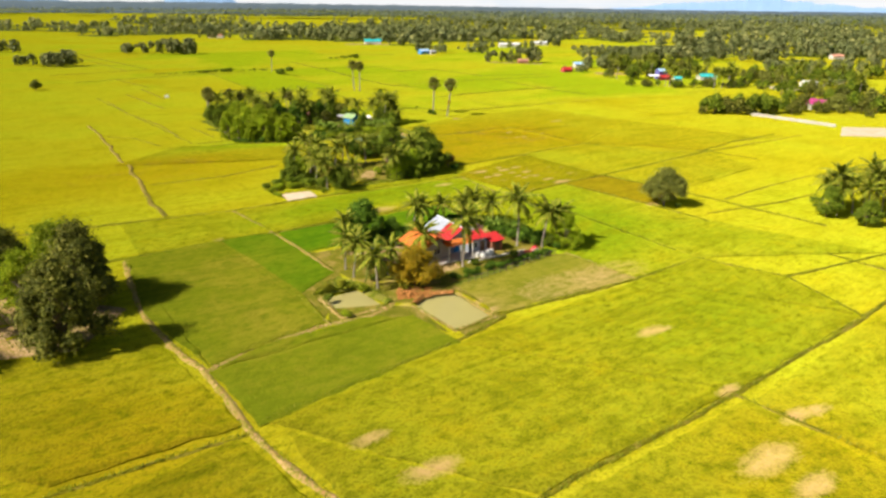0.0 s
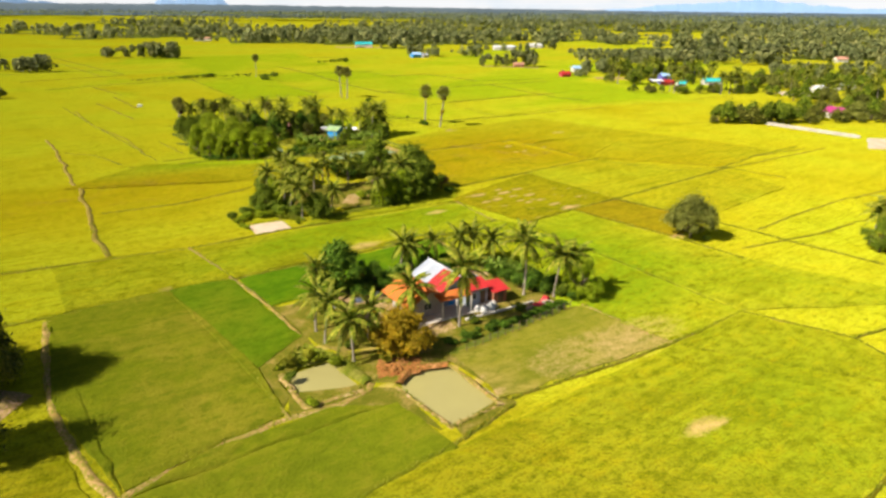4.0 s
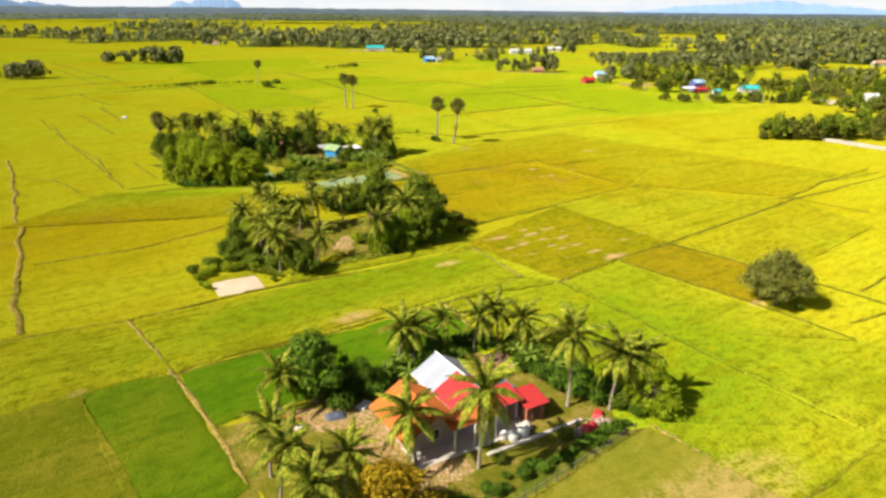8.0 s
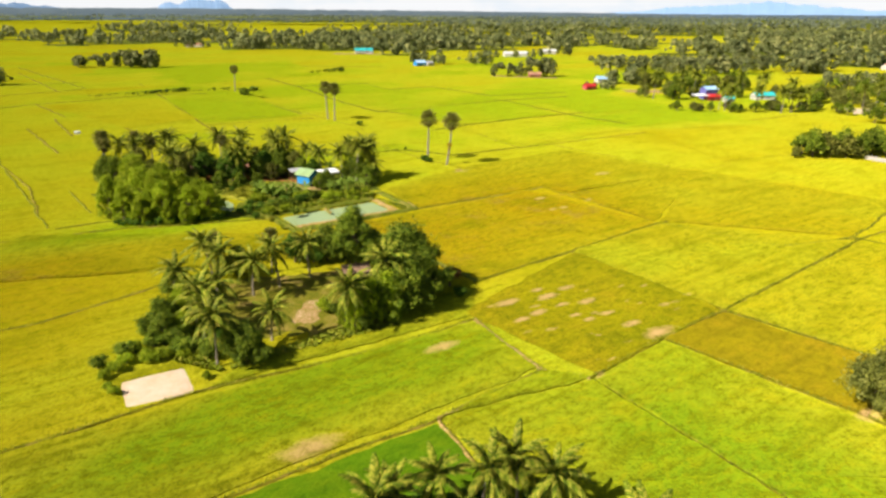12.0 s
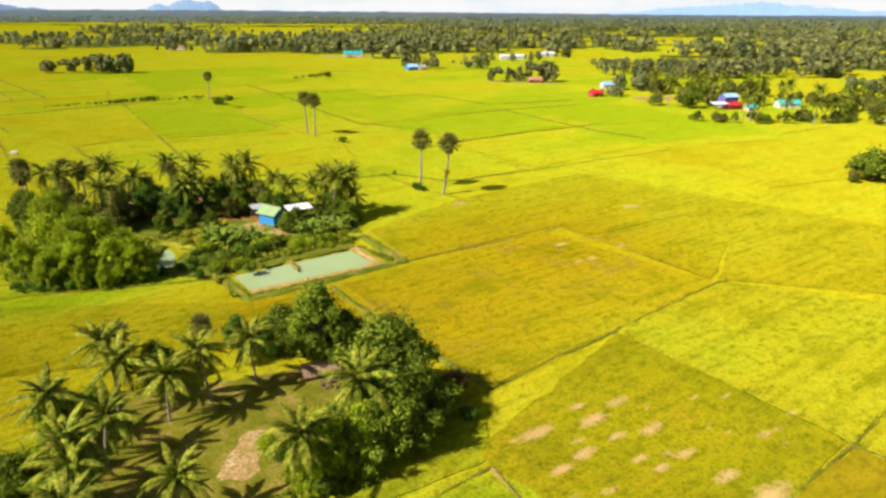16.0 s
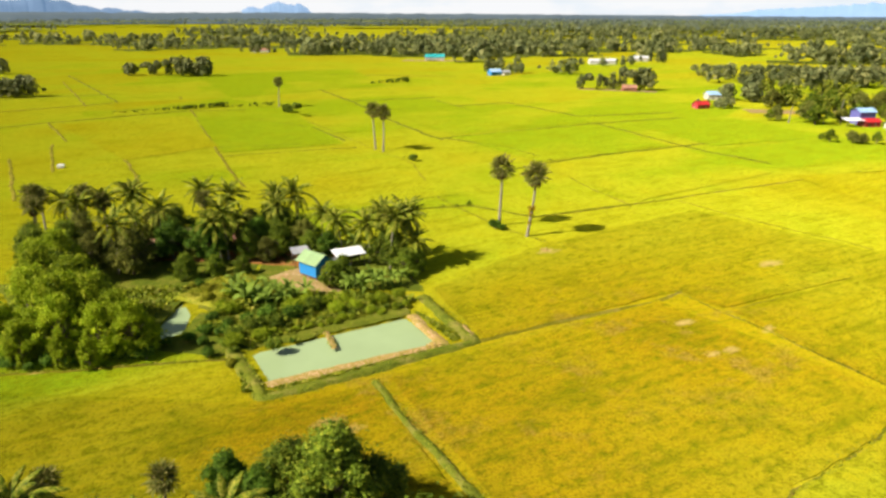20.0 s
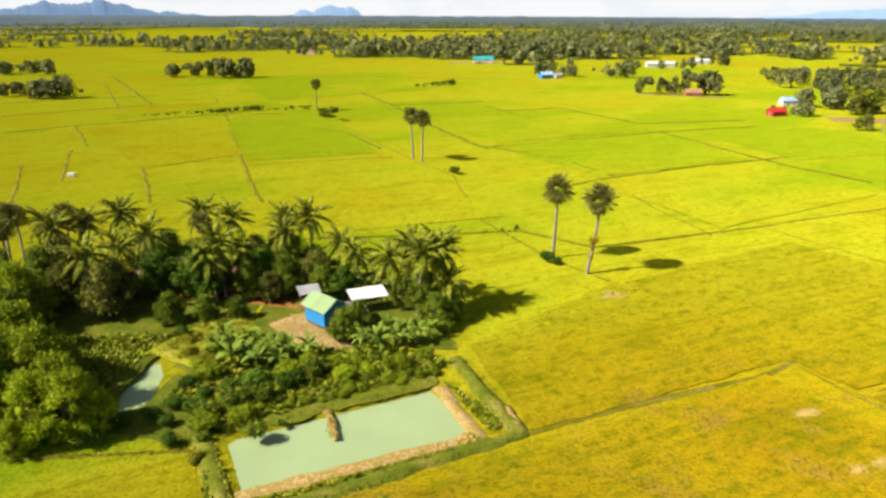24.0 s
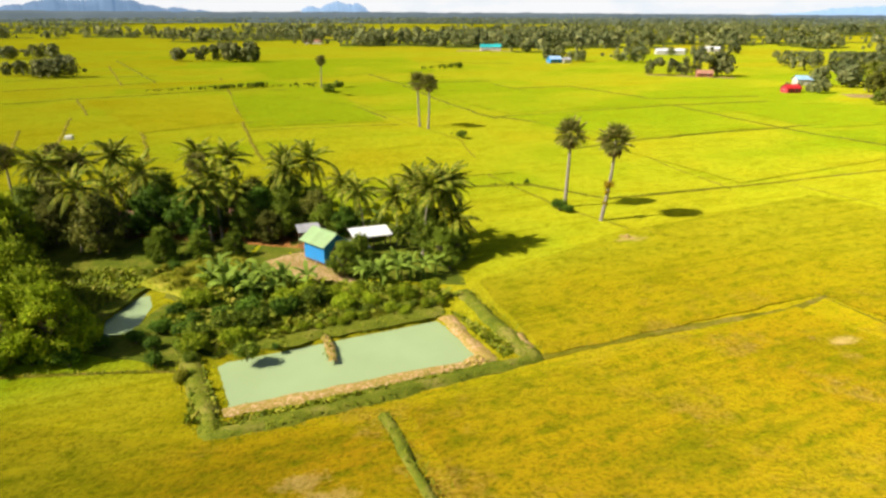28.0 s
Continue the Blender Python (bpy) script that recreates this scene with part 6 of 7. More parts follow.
for cx, cy, rx, ry, n, s0, s1 in ((96, 264, 26, 7, 26, 0.25, 0.45), (124, 262, 22, 8, 18, 0.25, 0.5), (86, 302, 14, 10, 12, 0.5, 0.9), (126, 304, 24, 10, 20, 0.45, 0.85), (104, 336, 26, 12, 22, 0.6, 1.0),
                                  (158, 284, 26, 14, 24, 0.4, 0.9), (136, 200, 16, 8, 10, 0.7, 1.0), (150, 236, 26, 12, 16, 0.5, 0.9), (185, 320, 30, 20, 22, 0.5, 0.9)):
    for k in range(n):
        a, d = vr.uniform(0, 6.283), math.sqrt(vr.random())
        x, y = cx + rx * d * math.cos(a), cy + ry * d * math.sin(a)
        if abs(x - 97) < 8 and abs(y - 293) < 8 or abs(x - 117) < 8 and abs(y - 295) < 6:
            continue
        kind = vr.choice((F_ROUND, F_GREEN, F_OLIVE, F_LIGHT))
        place(kind, x, y, vr.uniform(0, 360), vr.uniform(s0, s1) * 1.35, 0, vr.uniform(0.9, 1.25))
    for k in range(n // 4):
        palm(cx + vr.uniform(-rx, rx) * 0.8, cy + vr.uniform(-ry, ry) * 0.8, vr.uniform(7, 11))
for x0, y0, x1, y1, n, h, sd in ((-134, 290, -105, 311, 70, 1.7, 61), (-105, 311, -88, 316, 16, 1.5, 62), (-84, 308, -72, 290, 24, 4.0, 63), (-74, 402, -58, 412, 40, 2.4, 64), (-27, 229, -25, 226, 5, 1.8, 65),
                                 (-18, 189, -10, 191.6, 10, 0.7, 66), (-96, 312, -94, 313, 3, 2.4, 67)):
    r = np.random.default_rng(sd)
    f = r.random(n)
    p = np.stack([(x0 + (x1 - x0) * f + r.normal(size=n) * 0.5) * S, (y0 + (y1 - y0) * f + r.normal(size=n) * 0.5) * S], 1)
    wood("bush_row", p, h * 0.6, h * 1.4, 70, sd, "low dark bushes along a field bund", LEAF)

# ---- grass along the bunds and banks ----
gr = np.random.default_rng(77)
blades = []
for line, width, dens, height in TUFT_LINES:
    for a, b in zip(line, line[1:]):
        if not (-70 < a.x < 80 and -10 < a.y < 260):
            continue
        n = int((b - a).length * dens * 5)
        u = gr.random(n)[:, None]
        d = b - a
        s = np.array([-d.y, d.x]) / max(d.length, 1e-6)
        xy = np.array([a.x, a.y]) + u * np.array([d.x, d.y]) + gr.normal(size=(n, 1)) * width * 0.45 * s
        base = np.concatenate([xy, np.full((n, 1), 0.02 + height * 0.5)], 1)
        ang = gr.random(n) * 6.283
        dirv = np.stack([np.cos(ang), np.sin(ang), np.zeros(n)], 1)
        side = np.stack([-np.sin(ang), np.cos(ang), np.zeros(n)], 1)
        L = (0.12 + 0.22 * gr.random(n))[:, None]
        up = np.array([0, 0, 1.0])
        blades.append(np.stack([base - side * 0.05, base + side * 0.05, base + dirv * L * 0.4 + up * L * 0.8 + side * 0.05, base + dirv * L * 0.75 + up * L], 1))
# rank weeds round the fish pond and the homestead ponds
for x0, y0, x1, y1, x2, y2, n, tall in ((-33.6, 141.0, -27.0, 138.0, -33.0, 153.0, 2200, 0.7), (-58.0, 147.0, -39.6, 137.0, -40.0, 152.0, 2600, 0.6), (-27.0, 138.5, -12.6, 151.6, -30.0, 152.0, 3600, 0.7), (-27.5, 137.0, -22.6, 130.6, -24.6, 130.0, 350, 0.3),
                                        (-13.0, 148.4, -8.0, 141.6, -6.4, 143.0, 500, 0.25), (-14.6, 44.0, -10.0, 46.6, -13.0, 48.6, 900, 0.6), (-22.6, 130.8, -8.6, 140.4, -6.4, 141.6, 1100, 0.2), (-22.6, 130.8, -6.4, 141.6, -22.2, 129.2, 1000, 0.25),
                                        (-30.6, 92.4, -20.6, 88.6, -23.0, 93.4, 1200, 0.5), (-20.0, 89.0, -5.0, 98.6, -9.0, 99.6, 1600, 0.5)):
    u, v = gr.random((2, n, 1))
    flip = (u + v) > 1
    u, v = np.where(flip, 1 - u, u), np.where(flip, 1 - v, v)
    a, b, c = (np.array(at(*q)[:]) for q in ((x0, y0), (x1, y1), (x2, y2)))
    base = a + (b - a) * u + (c - a) * v
    base[:, 2] = 0.05
    ang = gr.random(n) * 6.283
    dirv = np.stack([np.cos(ang), np.sin(ang), np.zeros(n)], 1)
    side = np.stack([-np.sin(ang), np.cos(ang), np.zeros(n)], 1)
    L = (tall * (0.5 + 0.8 * gr.random(n)))[:, None]
    up = np.array([0, 0, 1.0])
    blades.append(np.stack([base - side * 0.12, base + side * 0.12, base + dirv * L * 0.5 + up * L * 0.8 + side * 0.14, base + dirv * L * 0.9 + up * L * 0.8 - side * 0.10], 1))
weeds = []
for x0, y0, x1, y1, x2, y2, n, tall in ((-39.6, 148.8, -34.2, 146.6, -36.4, 159.8, 1700, 0.5), (-34.2, 146.6, -31.8, 153.4, -36.4, 159.8, 1600, 0.5), (-27.4, 138.6, -13.4, 149.0, -15.0, 151.6, 2600, 0.45), (-27.4, 138.6, -15.0, 151.6, -28.8, 141.6, 2600, 0.5)):
    u, v = gr.random((2, n, 1))
    flip = (u + v) > 1
    u, v = np.where(flip, 1 - u, u), np.where(flip, 1 - v, v)
    a, b, c = (np.array(at(*q)[:]) for q in ((x0, y0), (x1, y1), (x2, y2)))
    base = a + (b - a) * u + (c - a) * v
    base[:, 2] = 0.1
    ang = gr.random(n) * 6.283
    dirv = np.stack([np.cos(ang), np.sin(ang), np.zeros(n)], 1)
    side = np.stack([-np.sin(ang), np.cos(ang), np.zeros(n)], 1)
    L = (tall * (0.5 + 0.8 * gr.random(n)))[:, None]
    weeds.append(np.stack([base - side * 0.10, base + side * 0.10, base + dirv * L * 0.6 + np.array([0, 0, 1.0]) * L], 1))
tagged(new("weed_growth", quads_mesh("weed_growth", np.concatenate(weeds), LEAF_WEED)), "tall yellow-green weeds on the slope and pond bank", "weeds", kind="stuff")
tagged(new("bund_grass", quads_mesh("bund_grass", np.concatenate(blades), GRASS)), "tufts of grass along bunds and pond banks", "grass", kind="stuff")


# ---- buildings ----
def roof_paint(name, col, wear=None, rough=0.45, amount=0.35):
    return paint_mat(name, col, rough, 0.0, wear, 0.8, amount)


RED = roof_paint("red_roof_sheet", (0.50, 0.014, 0.016), (0.36, 0.03, 0.03))
WHITEMETAL = roof_paint("pale_zinc_sheet", (0.74, 0.76, 0.80), (0.50, 0.50, 0.52))
ZINC = roof_paint("bluish_zinc_sheet", (0.44, 0.49, 0.58), (0.30, 0.32, 0.36))
GREYMETAL = roof_paint("dull_zinc_sheet", (0.36, 0.37, 0.40), (0.24, 0.19, 0.15))
ORANGE = roof_paint("orange_clay_tile", (0.70, 0.20, 0.03), (0.36, 0.11, 0.04), 0.85, 0.55)
GREENROOF = roof_paint("pale_green_roof_sheet", (0.42, 0.60, 0.30), (0.32, 0.46, 0.24))
TEAL = roof_paint("turquoise_roof_sheet", (0.03, 0.50, 0.52), (0.05, 0.36, 0.40))
MAGENTA = roof_paint("magenta_roof_sheet", (0.46, 0.05, 0.22), (0.36, 0.06, 0.17))
PINKTILE = roof_paint("faded_pink_tile", (0.52, 0.26, 0.18), (0.34, 0.18, 0.13), 0.85, 0.6)
BLUEROOF = roof_paint("light_blue_roof_sheet", (0.32, 0.52, 0.80), (0.5, 0.6, 0.7))
THATCH = paint_mat("weathered_palm_thatch", (0.34, 0.22, 0.14), 0.95, scale=2.5, wear=(0.18, 0.11, 0.07), amount=0.8)
GREYWALL = paint_mat("blue_grey_wall_paint", (0.34, 0.38, 0.46), 0.8, scale=0.9, wear=(0.22, 0.24, 0.28))
OLDWALL = paint_mat("weathered_white_wall", (0.56, 0.52, 0.47), 0.85, scale=0.7, wear=(0.34, 0.30, 0.25), amount=0.6)
WHITEWALL = paint_mat("whitewashed_wall", (0.74, 0.72, 0.66), 0.8, scale=0.8, wear=(0.48, 0.44, 0.36))
# Wing wall's shade is put into this darkened grey, besides the stains.
PLASTER = paint_mat("stained_dimmed_plaster", (0.40, 0.36, 0.33), 0.85, scale=0.9, wear=(0.24, 0.20, 0.17))
BRICKWALL = paint_mat("reddish_brick_wall", (0.40, 0.16, 0.09), 0.9, scale=2.5, wear=(0.26, 0.11, 0.07))
BLUEWALL = paint_mat("bright_blue_wall", (0.02, 0.26, 0.66), 0.6, scale=0.9, wear=(0.04, 0.18, 0.42))
PURPLEWALL = paint_mat("violet_wall", (0.16, 0.16, 0.48), 0.7)
REDWALL = paint_mat("crimson_wall", (0.58, 0.05, 0.07), 0.7)
CONCRETE = paint_mat("pale_concrete", (0.58, 0.54, 0.48), 0.9, scale=1.5, wear=(0.36, 0.32, 0.27))
TIMBER = paint_mat("dark_timber", (0.16, 0.10, 0.06), 0.8, scale=3)
PLASTIC = paint_mat("white_plastic", (0.78, 0.78, 0.76), 0.4)
REDPLASTIC = paint_mat("red_tarpaulin", (0.60, 0.04, 0.05), 0.5, wear=(0.40, 0.03, 0.03))
STONE = paint_mat("rubble_stone", (0.46, 0.34, 0.28), 0.9, scale=2)
BLUEPLASTIC = paint_mat("grey_blue_plastic_sheet", (0.10, 0.12, 0.18), 0.5)


def glass():
    m, nt, b = mat_new("window_glass", 0.08)
    b.inputs["Base Color"].default_value = (0.03, 0.04, 0.05, 1)
    return m


PANE = glass()


def frame_of(x, y, turn):
    q = at(x, y)
    return pose(q.x, q.y, 0, 0, 0, turn)


def sheet_mesh(name, width, run, mat, wave=0.2, amp=0.03):
    """A corrugated roof sheet: x across, y down the slope, lying in its own plane, with some thickness."""
    n = max(4, int(width / wave * 2))
    vs, fs = [], []
    for side in (0.0, -0.02):
        for j in (0, 1):
            for i in range(n + 1):
                vs.append((width * i / n, run * j, side + amp * (1 if i % 2 else -1)))
    w = n + 1
    for i in range(n):
        fs.append((i, i + 1, w + i + 1, w + i))
        fs.append((2 * w + i + 1, 2 * w + i, 3 * w + i, 3 * w + i + 1))
        fs.append((i + 1, i, 2 * w + i, 2 * w + i + 1))
        fs.append((w + i, w + i + 1, 3 * w + i + 1, 3 * w + i))
    return mesh_of(name, vs, fs, mat)


def tiled_mesh(name, width, run, mat, course=0.34, tile=0.26):
    """A tiled slope: overlapping courses of curved tiles, each course a step."""
    vs, fs = [], []
    rows, cols = max(2, int(run / course)), max(2, int(width / tile)) * 2
    for j in range(rows):
        o = len(vs)
        for yy, zz in ((j * course, 0.0), ((j + 1) * course, 0.05), ((j + 1) * course, 0.0)):
            for i in range(cols + 1):
                vs.append((width * i / cols, min(yy, run), zz + (0.035 if i % 2 else 0.0)))
        w = cols + 1
        for i in range(cols):
            fs.append((o + i, o + i + 1, o + w + i + 1, o + w + i))
            fs.append((o + w + i, o + w + i + 1, o + 2 * w + i + 1, o + 2 * w + i))
    return mesh_of(name, vs, fs, mat)


def slope(parent, p0, p1, down, mat, n=None, tiled=False, label=""):
    """A roof slope from the ridge p0-p1 down by the vector down, laid in sheets side by side."""
    p0, p1, down = Vector(p0), Vector(p1), Vector(down)
    along = p1 - p0
    L = along.length
    ex, ey = along.normalized(), down.normalized()
    ez = ex.cross(ey).normalized()
    if ez.z < 0:
        p0, ex = p1, -ex
        ez = ex.cross(ey).normalized()
    n = n or max(1, round(L / 1.1))
    w = L / n
    me = tiled_mesh("roof_tiles", w, down.length, mat) if tiled else sheet_mesh("roof_sheet", w * 1.03, down.length, mat)
    for k in range(n):
        o = p0 + ex * w * k + ez * 0.006 * (k % 2)
        m = Matrix(((ex.x, ey.x, ez.x, o.x), (ex.y, ey.y, ez.y, o.y), (ex.z, ey.z, ez.z, o.z), (0, 0, 0, 1)))
        part("roof_tiles" if tiled else "roof_sheet", me, parent, label, m)


def beam(parent, name, a, b, r, mat, label=""):
    vs, fs = tube([a, Vector(a).lerp(Vector(b), 0.5), b], [r, r, r], 6)
    return part(name, mesh_of(name, vs, fs, mat), parent, label)


def wall_block(parent, x0, y0, x1, y1, z0, z1, mat, gable=None, th=0.16, label=""):
    """Four walls; gable: (axis, height) closes two ends under a ridge along that axis."""
    for ax0, ay0, ax1, ay1 in ((x0, y0, x1, y0 + th), (x0, y1 - th, x1, y1), (x0, y0 + th, x0 + th, y1 - th), (x1 - th, y0 + th, x1, y1 - th)):
        bm = bmesh.new()
        box_bm(bm, ax0, ay0, z0, ax1, ay1, z1, 0.01)
        part("wall", bm_mesh("wall", bm, mat), parent, label)
    if gable:
        axis_, h = gable
        for s in (0, 1):
            if axis_ == "y":
                c, a = (y0, y0 + th) if s == 0 else (y1 - th, y1), (x0, x1)
                vs = [(a[0], c[0], z1), (a[1], c[0], z1), ((a[0] + a[1]) / 2, c[0], z1 + h), (a[0], c[1], z1), (a[1], c[1], z1), ((a[0] + a[1]) / 2, c[1], z1 + h)]
            else:
                c, a = (x0, x0 + th) if s == 0 else (x1 - th, x1), (y0, y1)
                vs = [(c[0], a[0], z1), (c[0], a[1], z1), (c[0], (a[0] + a[1]) / 2, z1 + h), (c[1], a[0], z1), (c[1], a[1], z1), (c[1], (a[0] + a[1]) / 2, z1 + h)]
            part("gable_wall", mesh_of("gable_wall", vs, [(0, 1, 2), (3, 5, 4), (0, 3, 4, 1), (1, 4, 5, 2), (2, 5, 3, 0)], mat), parent, label)


def opening(parent, kind, x, y, z, w, h, axis_, mat=None):
    """A door leaf or a framed window set on a wall, thin along its axis."""
    th = 0.07
    size = (w, th, h) if axis_ == "y" else (th, w, h)
    bm = bmesh.new()
    if kind == "door":
        box_bm(bm, x - size[0] / 2, y - size[1] / 2, z, x + size[0] / 2, y + size[1] / 2, z + h, 0.01)
        d = part("door", bm_mesh("door", bm, mat or TIMBER), parent)
        return d
    f = 0.07
    for a0, a1, c0, c1 in ((-w / 2, w / 2, 0, f), (-w / 2, w / 2, h - f, h), (-w / 2, -w / 2 + f, f, h - f), (w / 2 - f, w / 2, f, h - f), (-f / 2, f / 2, f, h - f)):
        if axis_ == "y":
            box_bm(bm, x + a0, y - th / 2, z + c0, x + a1, y + th / 2, z + c1)
        else:
            box_bm(bm, x - th / 2, y + a0, z + c0, x + th / 2, y + a1, z + c1)
    win = part("window", bm_mesh("window", bm, mat or WHITEWALL), parent)
    bm = bmesh.new()
    if axis_ == "y":
        box_bm(bm, x - w / 2 + f, y - 0.015, z + f, x + w / 2 - f, y + 0.015, z + h - f)
    else:
        box_bm(bm, x - 0.015, y - w / 2 + f, z + f, x + 0.015, y + w / 2 - f, z + h - f)
    part("pane", bm_mesh("pane", bm, PANE), win)
    return win


def gable_house(x, y, turn, L, W, wall_h, rise, roof, wall, label, cat="house", stilts=0.0, tiled=False, openings=True, over=0.5, name="house", size=1.0):
    """A plain gabled building: ridge along its own x."""
    h = new(name)
    z0 = stilts
    wall_block(h, -L / 2, -W / 2, L / 2, W / 2, z0, z0 + wall_h, wall, ("x", rise))
    k = 1 + over / (W / 2)
    zr = z0 + wall_h + rise + 0.06
    for s in (-1, 1):
        slope(h, (-L / 2 - over, 0, zr), (L / 2 + over, 0, zr), (0, s * W / 2 * k, -rise * k), roof, tiled=tiled)
    beam(h, "ridge_cap", (-L / 2 - over, 0, zr + 0.03), (L / 2 + over, 0, zr + 0.03), 0.09, roof)
    if stilts:
        bm = bmesh.new()
        box_bm(bm, -L / 2, -W / 2, z0 - 0.15, L / 2, W / 2, z0, 0.01)
        part("floor", bm_mesh("floor", bm, TIMBER), h)
        for px in (-L / 2 + 0.15, 0, L / 2 - 0.15):
            for py in (-W / 2 + 0.15, W / 2 - 0.15):
                beam(h, "post", (px, py, -0.1), (px, py, z0), 0.10, CONCRETE)
    if openings:
        opening(h, "door", -L * 0.18, -W / 2 - 0.02, z0 + 0.02, 0.9, 2.0, "y")
        opening(h, "window", L * 0.18, -W / 2 - 0.02, z0 + 0.9, 1.1, 1.0, "y")
        opening(h, "window", -L / 2 - 0.02, 0, z0 + 0.9, 1.0, 1.0, "x")
        opening(h, "window", L / 2 + 0.02, 0, z0 + 0.9, 1.0, 1.0, "x")
    h.matrix_basis = frame_of(x, y, turn) @ Matrix.Scale(size, 4)
    return tagged(h, label, cat)


# the homestead: its own x runs along the front, y to the back
HOME = frame_of(0.6, 55.0, 32)
home = new("house")
wall_block(home, 1.5, 3.6, 6.8, 11.4, 0, 2.7, GREYWALL, ("y", 1.5))
for x0, x1 in ((4.1, 1.0), (4.1, 7.3)):
    down = (x1 - 4.1, 0, -1.75 * abs(x1 - 4.1) / 3.0)
    if x1 < 4.1:
        slope(home, (4.1, 11.9, 4.35), (4.1, 7.4, 4.35), down, ZINC, 4, label="pale blue-grey zinc roof sheet")
        slope(home, (4.1, 7.35, 4.36), (4.1, 3.1, 4.36), down, RED, 4, label="bright red roof sheet")
    else:
        # Duller zinc here puts the unlit slope's shade into the colour.
        slope(home, (4.1, 11.9, 4.35), (4.1, 6.8, 4.35), down, GREYMETAL, 5, label="dull grey zinc roof sheet")
        slope(home, (4.1, 6.75, 4.36), (4.1, 3.1, 4.36), down, RED, 4, label="bright red roof sheet")
beam(home, "ridge_cap", (4.1, 12.0, 4.42), (4.1, 3.0, 4.42), 0.10, WHITEMETAL)
beam(home, "fascia", (0.95, 11.9, 2.55), (0.95, 3.1, 2.55), 0.08, WHITEWALL, "white painted eaves board")
# tiled wing
wall_block(home, -4.4, 2.2, 0.9, 7.6, 0, 2.4, PLASTER, ("y", 1.4))
for s in (-1, 1):
    slope(home, (-2.0, 8.8, 4.15), (-2.0, 0.9, 4.15), (s * 3.7, 0, -2.0), ORANGE, 3, True, "weathered orange clay roof tiles")
beam(home, "ridge_cap", (-2.0, 8.8, 4.2), (-2.0, 0.9, 4.2), 0.12, ORANGE)
slope(home, (-0.8, 2.4, 3.05), (4.4, 2.4, 3.05), (0, -2.3, -0.55), ORANGE, 3, True, "orange tiled porch roof")
for px in (-0.5, 1.8, 4.2):
    beam(home, "post", (px, 0.35, 0.1), (px, 0.35, 2.5), 0.11, WHITEWALL, "white square porch post")
# front and side lean-tos
wall_block(home, 4.6, 2.0, 8.2, 3.5, 0, 2.5, GREYWALL)
slope(home, (4.5, 4.2, 3.3), (8.4, 4.2, 3.3), (0, -2.9, -0.6), RED, 4, label="bright red roof sheet")
slope(home, (7.2, 8.0, 2.75), (7.2, 3.6, 2.75), (2.2, 0, -0.35), GREYMETAL, 4, label="dull grey zinc roof sheet")
wall_block(home, 8.5, 0.9, 10.8, 3.2, 0, 1.9, BRICKWALL)
slope(home, (8.2, 3.6, 2.62), (11.2, 3.6, 2.62), (0, -3.1, -0.62), RED, 3, label="bright red roof sheet")
opening(home, "door", 3.0, 3.58, 0.1, 1.0, 2.05, "y", BLUEWALL)
opening(home, "window", 5.6, 1.97, 0.95, 1.2, 1.0, "y")
opening(home, "door", 7.3, 1.97, 0.05, 0.9, 1.95, "y")
opening(home, "window", -1.8, 2.17, 0.95, 1.3, 1.1, "y")
opening(home, "window", -4.43, 5.0, 0.95, 1.3, 1.1, "x")
opening(home, "door", 9.7, 0.87, 0.05, 1.0, 1.75, "y")
bm = bmesh.new()
box_bm(bm, -4.6, -0.2, -0.1, 8.6, 3.6, 0.14, 0.03)
part("plinth", bm_mesh("plinth", bm, CONCRETE), home, "pale concrete plinth")
home.matrix_basis = HOME
tagged(home, "farmhouse with red, zinc and orange tiled roofs", "house")

bm = bmesh.new()
box_bm(bm, 0, -0.2, 0, 11.8, 0.25, 0.28, 0.03)
kerb = new("low_wall", bm_mesh("low_wall", bm, CONCRETE))
kerb.matrix_basis = HOME @ pose(2.0, -1.6, 0)
tagged(kerb, "low pale concrete wall before the farmhouse", "wall")


def jar(x, y, r, h, mat, label):
    """A big lidded water jar or tank."""
    t = new("water_tank")
    prof = ((0.75, 0), (0.95, 0.18), (1.0, 0.5), (0.96, 0.8), (0.6, 0.95), (0.35, 1.0))
    vs, fs = tube([(0, 0, h * p[1]) for p in prof], [r * p[0] for p in prof], 14)
    part("body", mesh_of("body", vs, fs, mat, True), t)
    vs, fs = tube([(0, 0, h), (0, 0, h + 0.05), (0, 0, h + 0.09)], [r * 0.4, r * 0.4, r * 0.2], 12)
    part("lid", mesh_of("lid", vs, fs, mat, True), t)
    t.matrix_basis = HOME @ pose(x, y, 0)
    return tagged(t, label, "water tank", "water tanks")


jar(5.6, -0.8, 0.55, 1.1, PLASTIC, "squat white plastic water tank")
jar(6.9, -0.7, 0.60, 1.2, PLASTIC, "squat white plastic water tank")
jar(5.0, -0.1, 0.45, 0.9, PLASTIC, "small white water tank")
jar(7.8, 0.0, 0.50, 1.0, CONCRETE, "grey cement water jar")


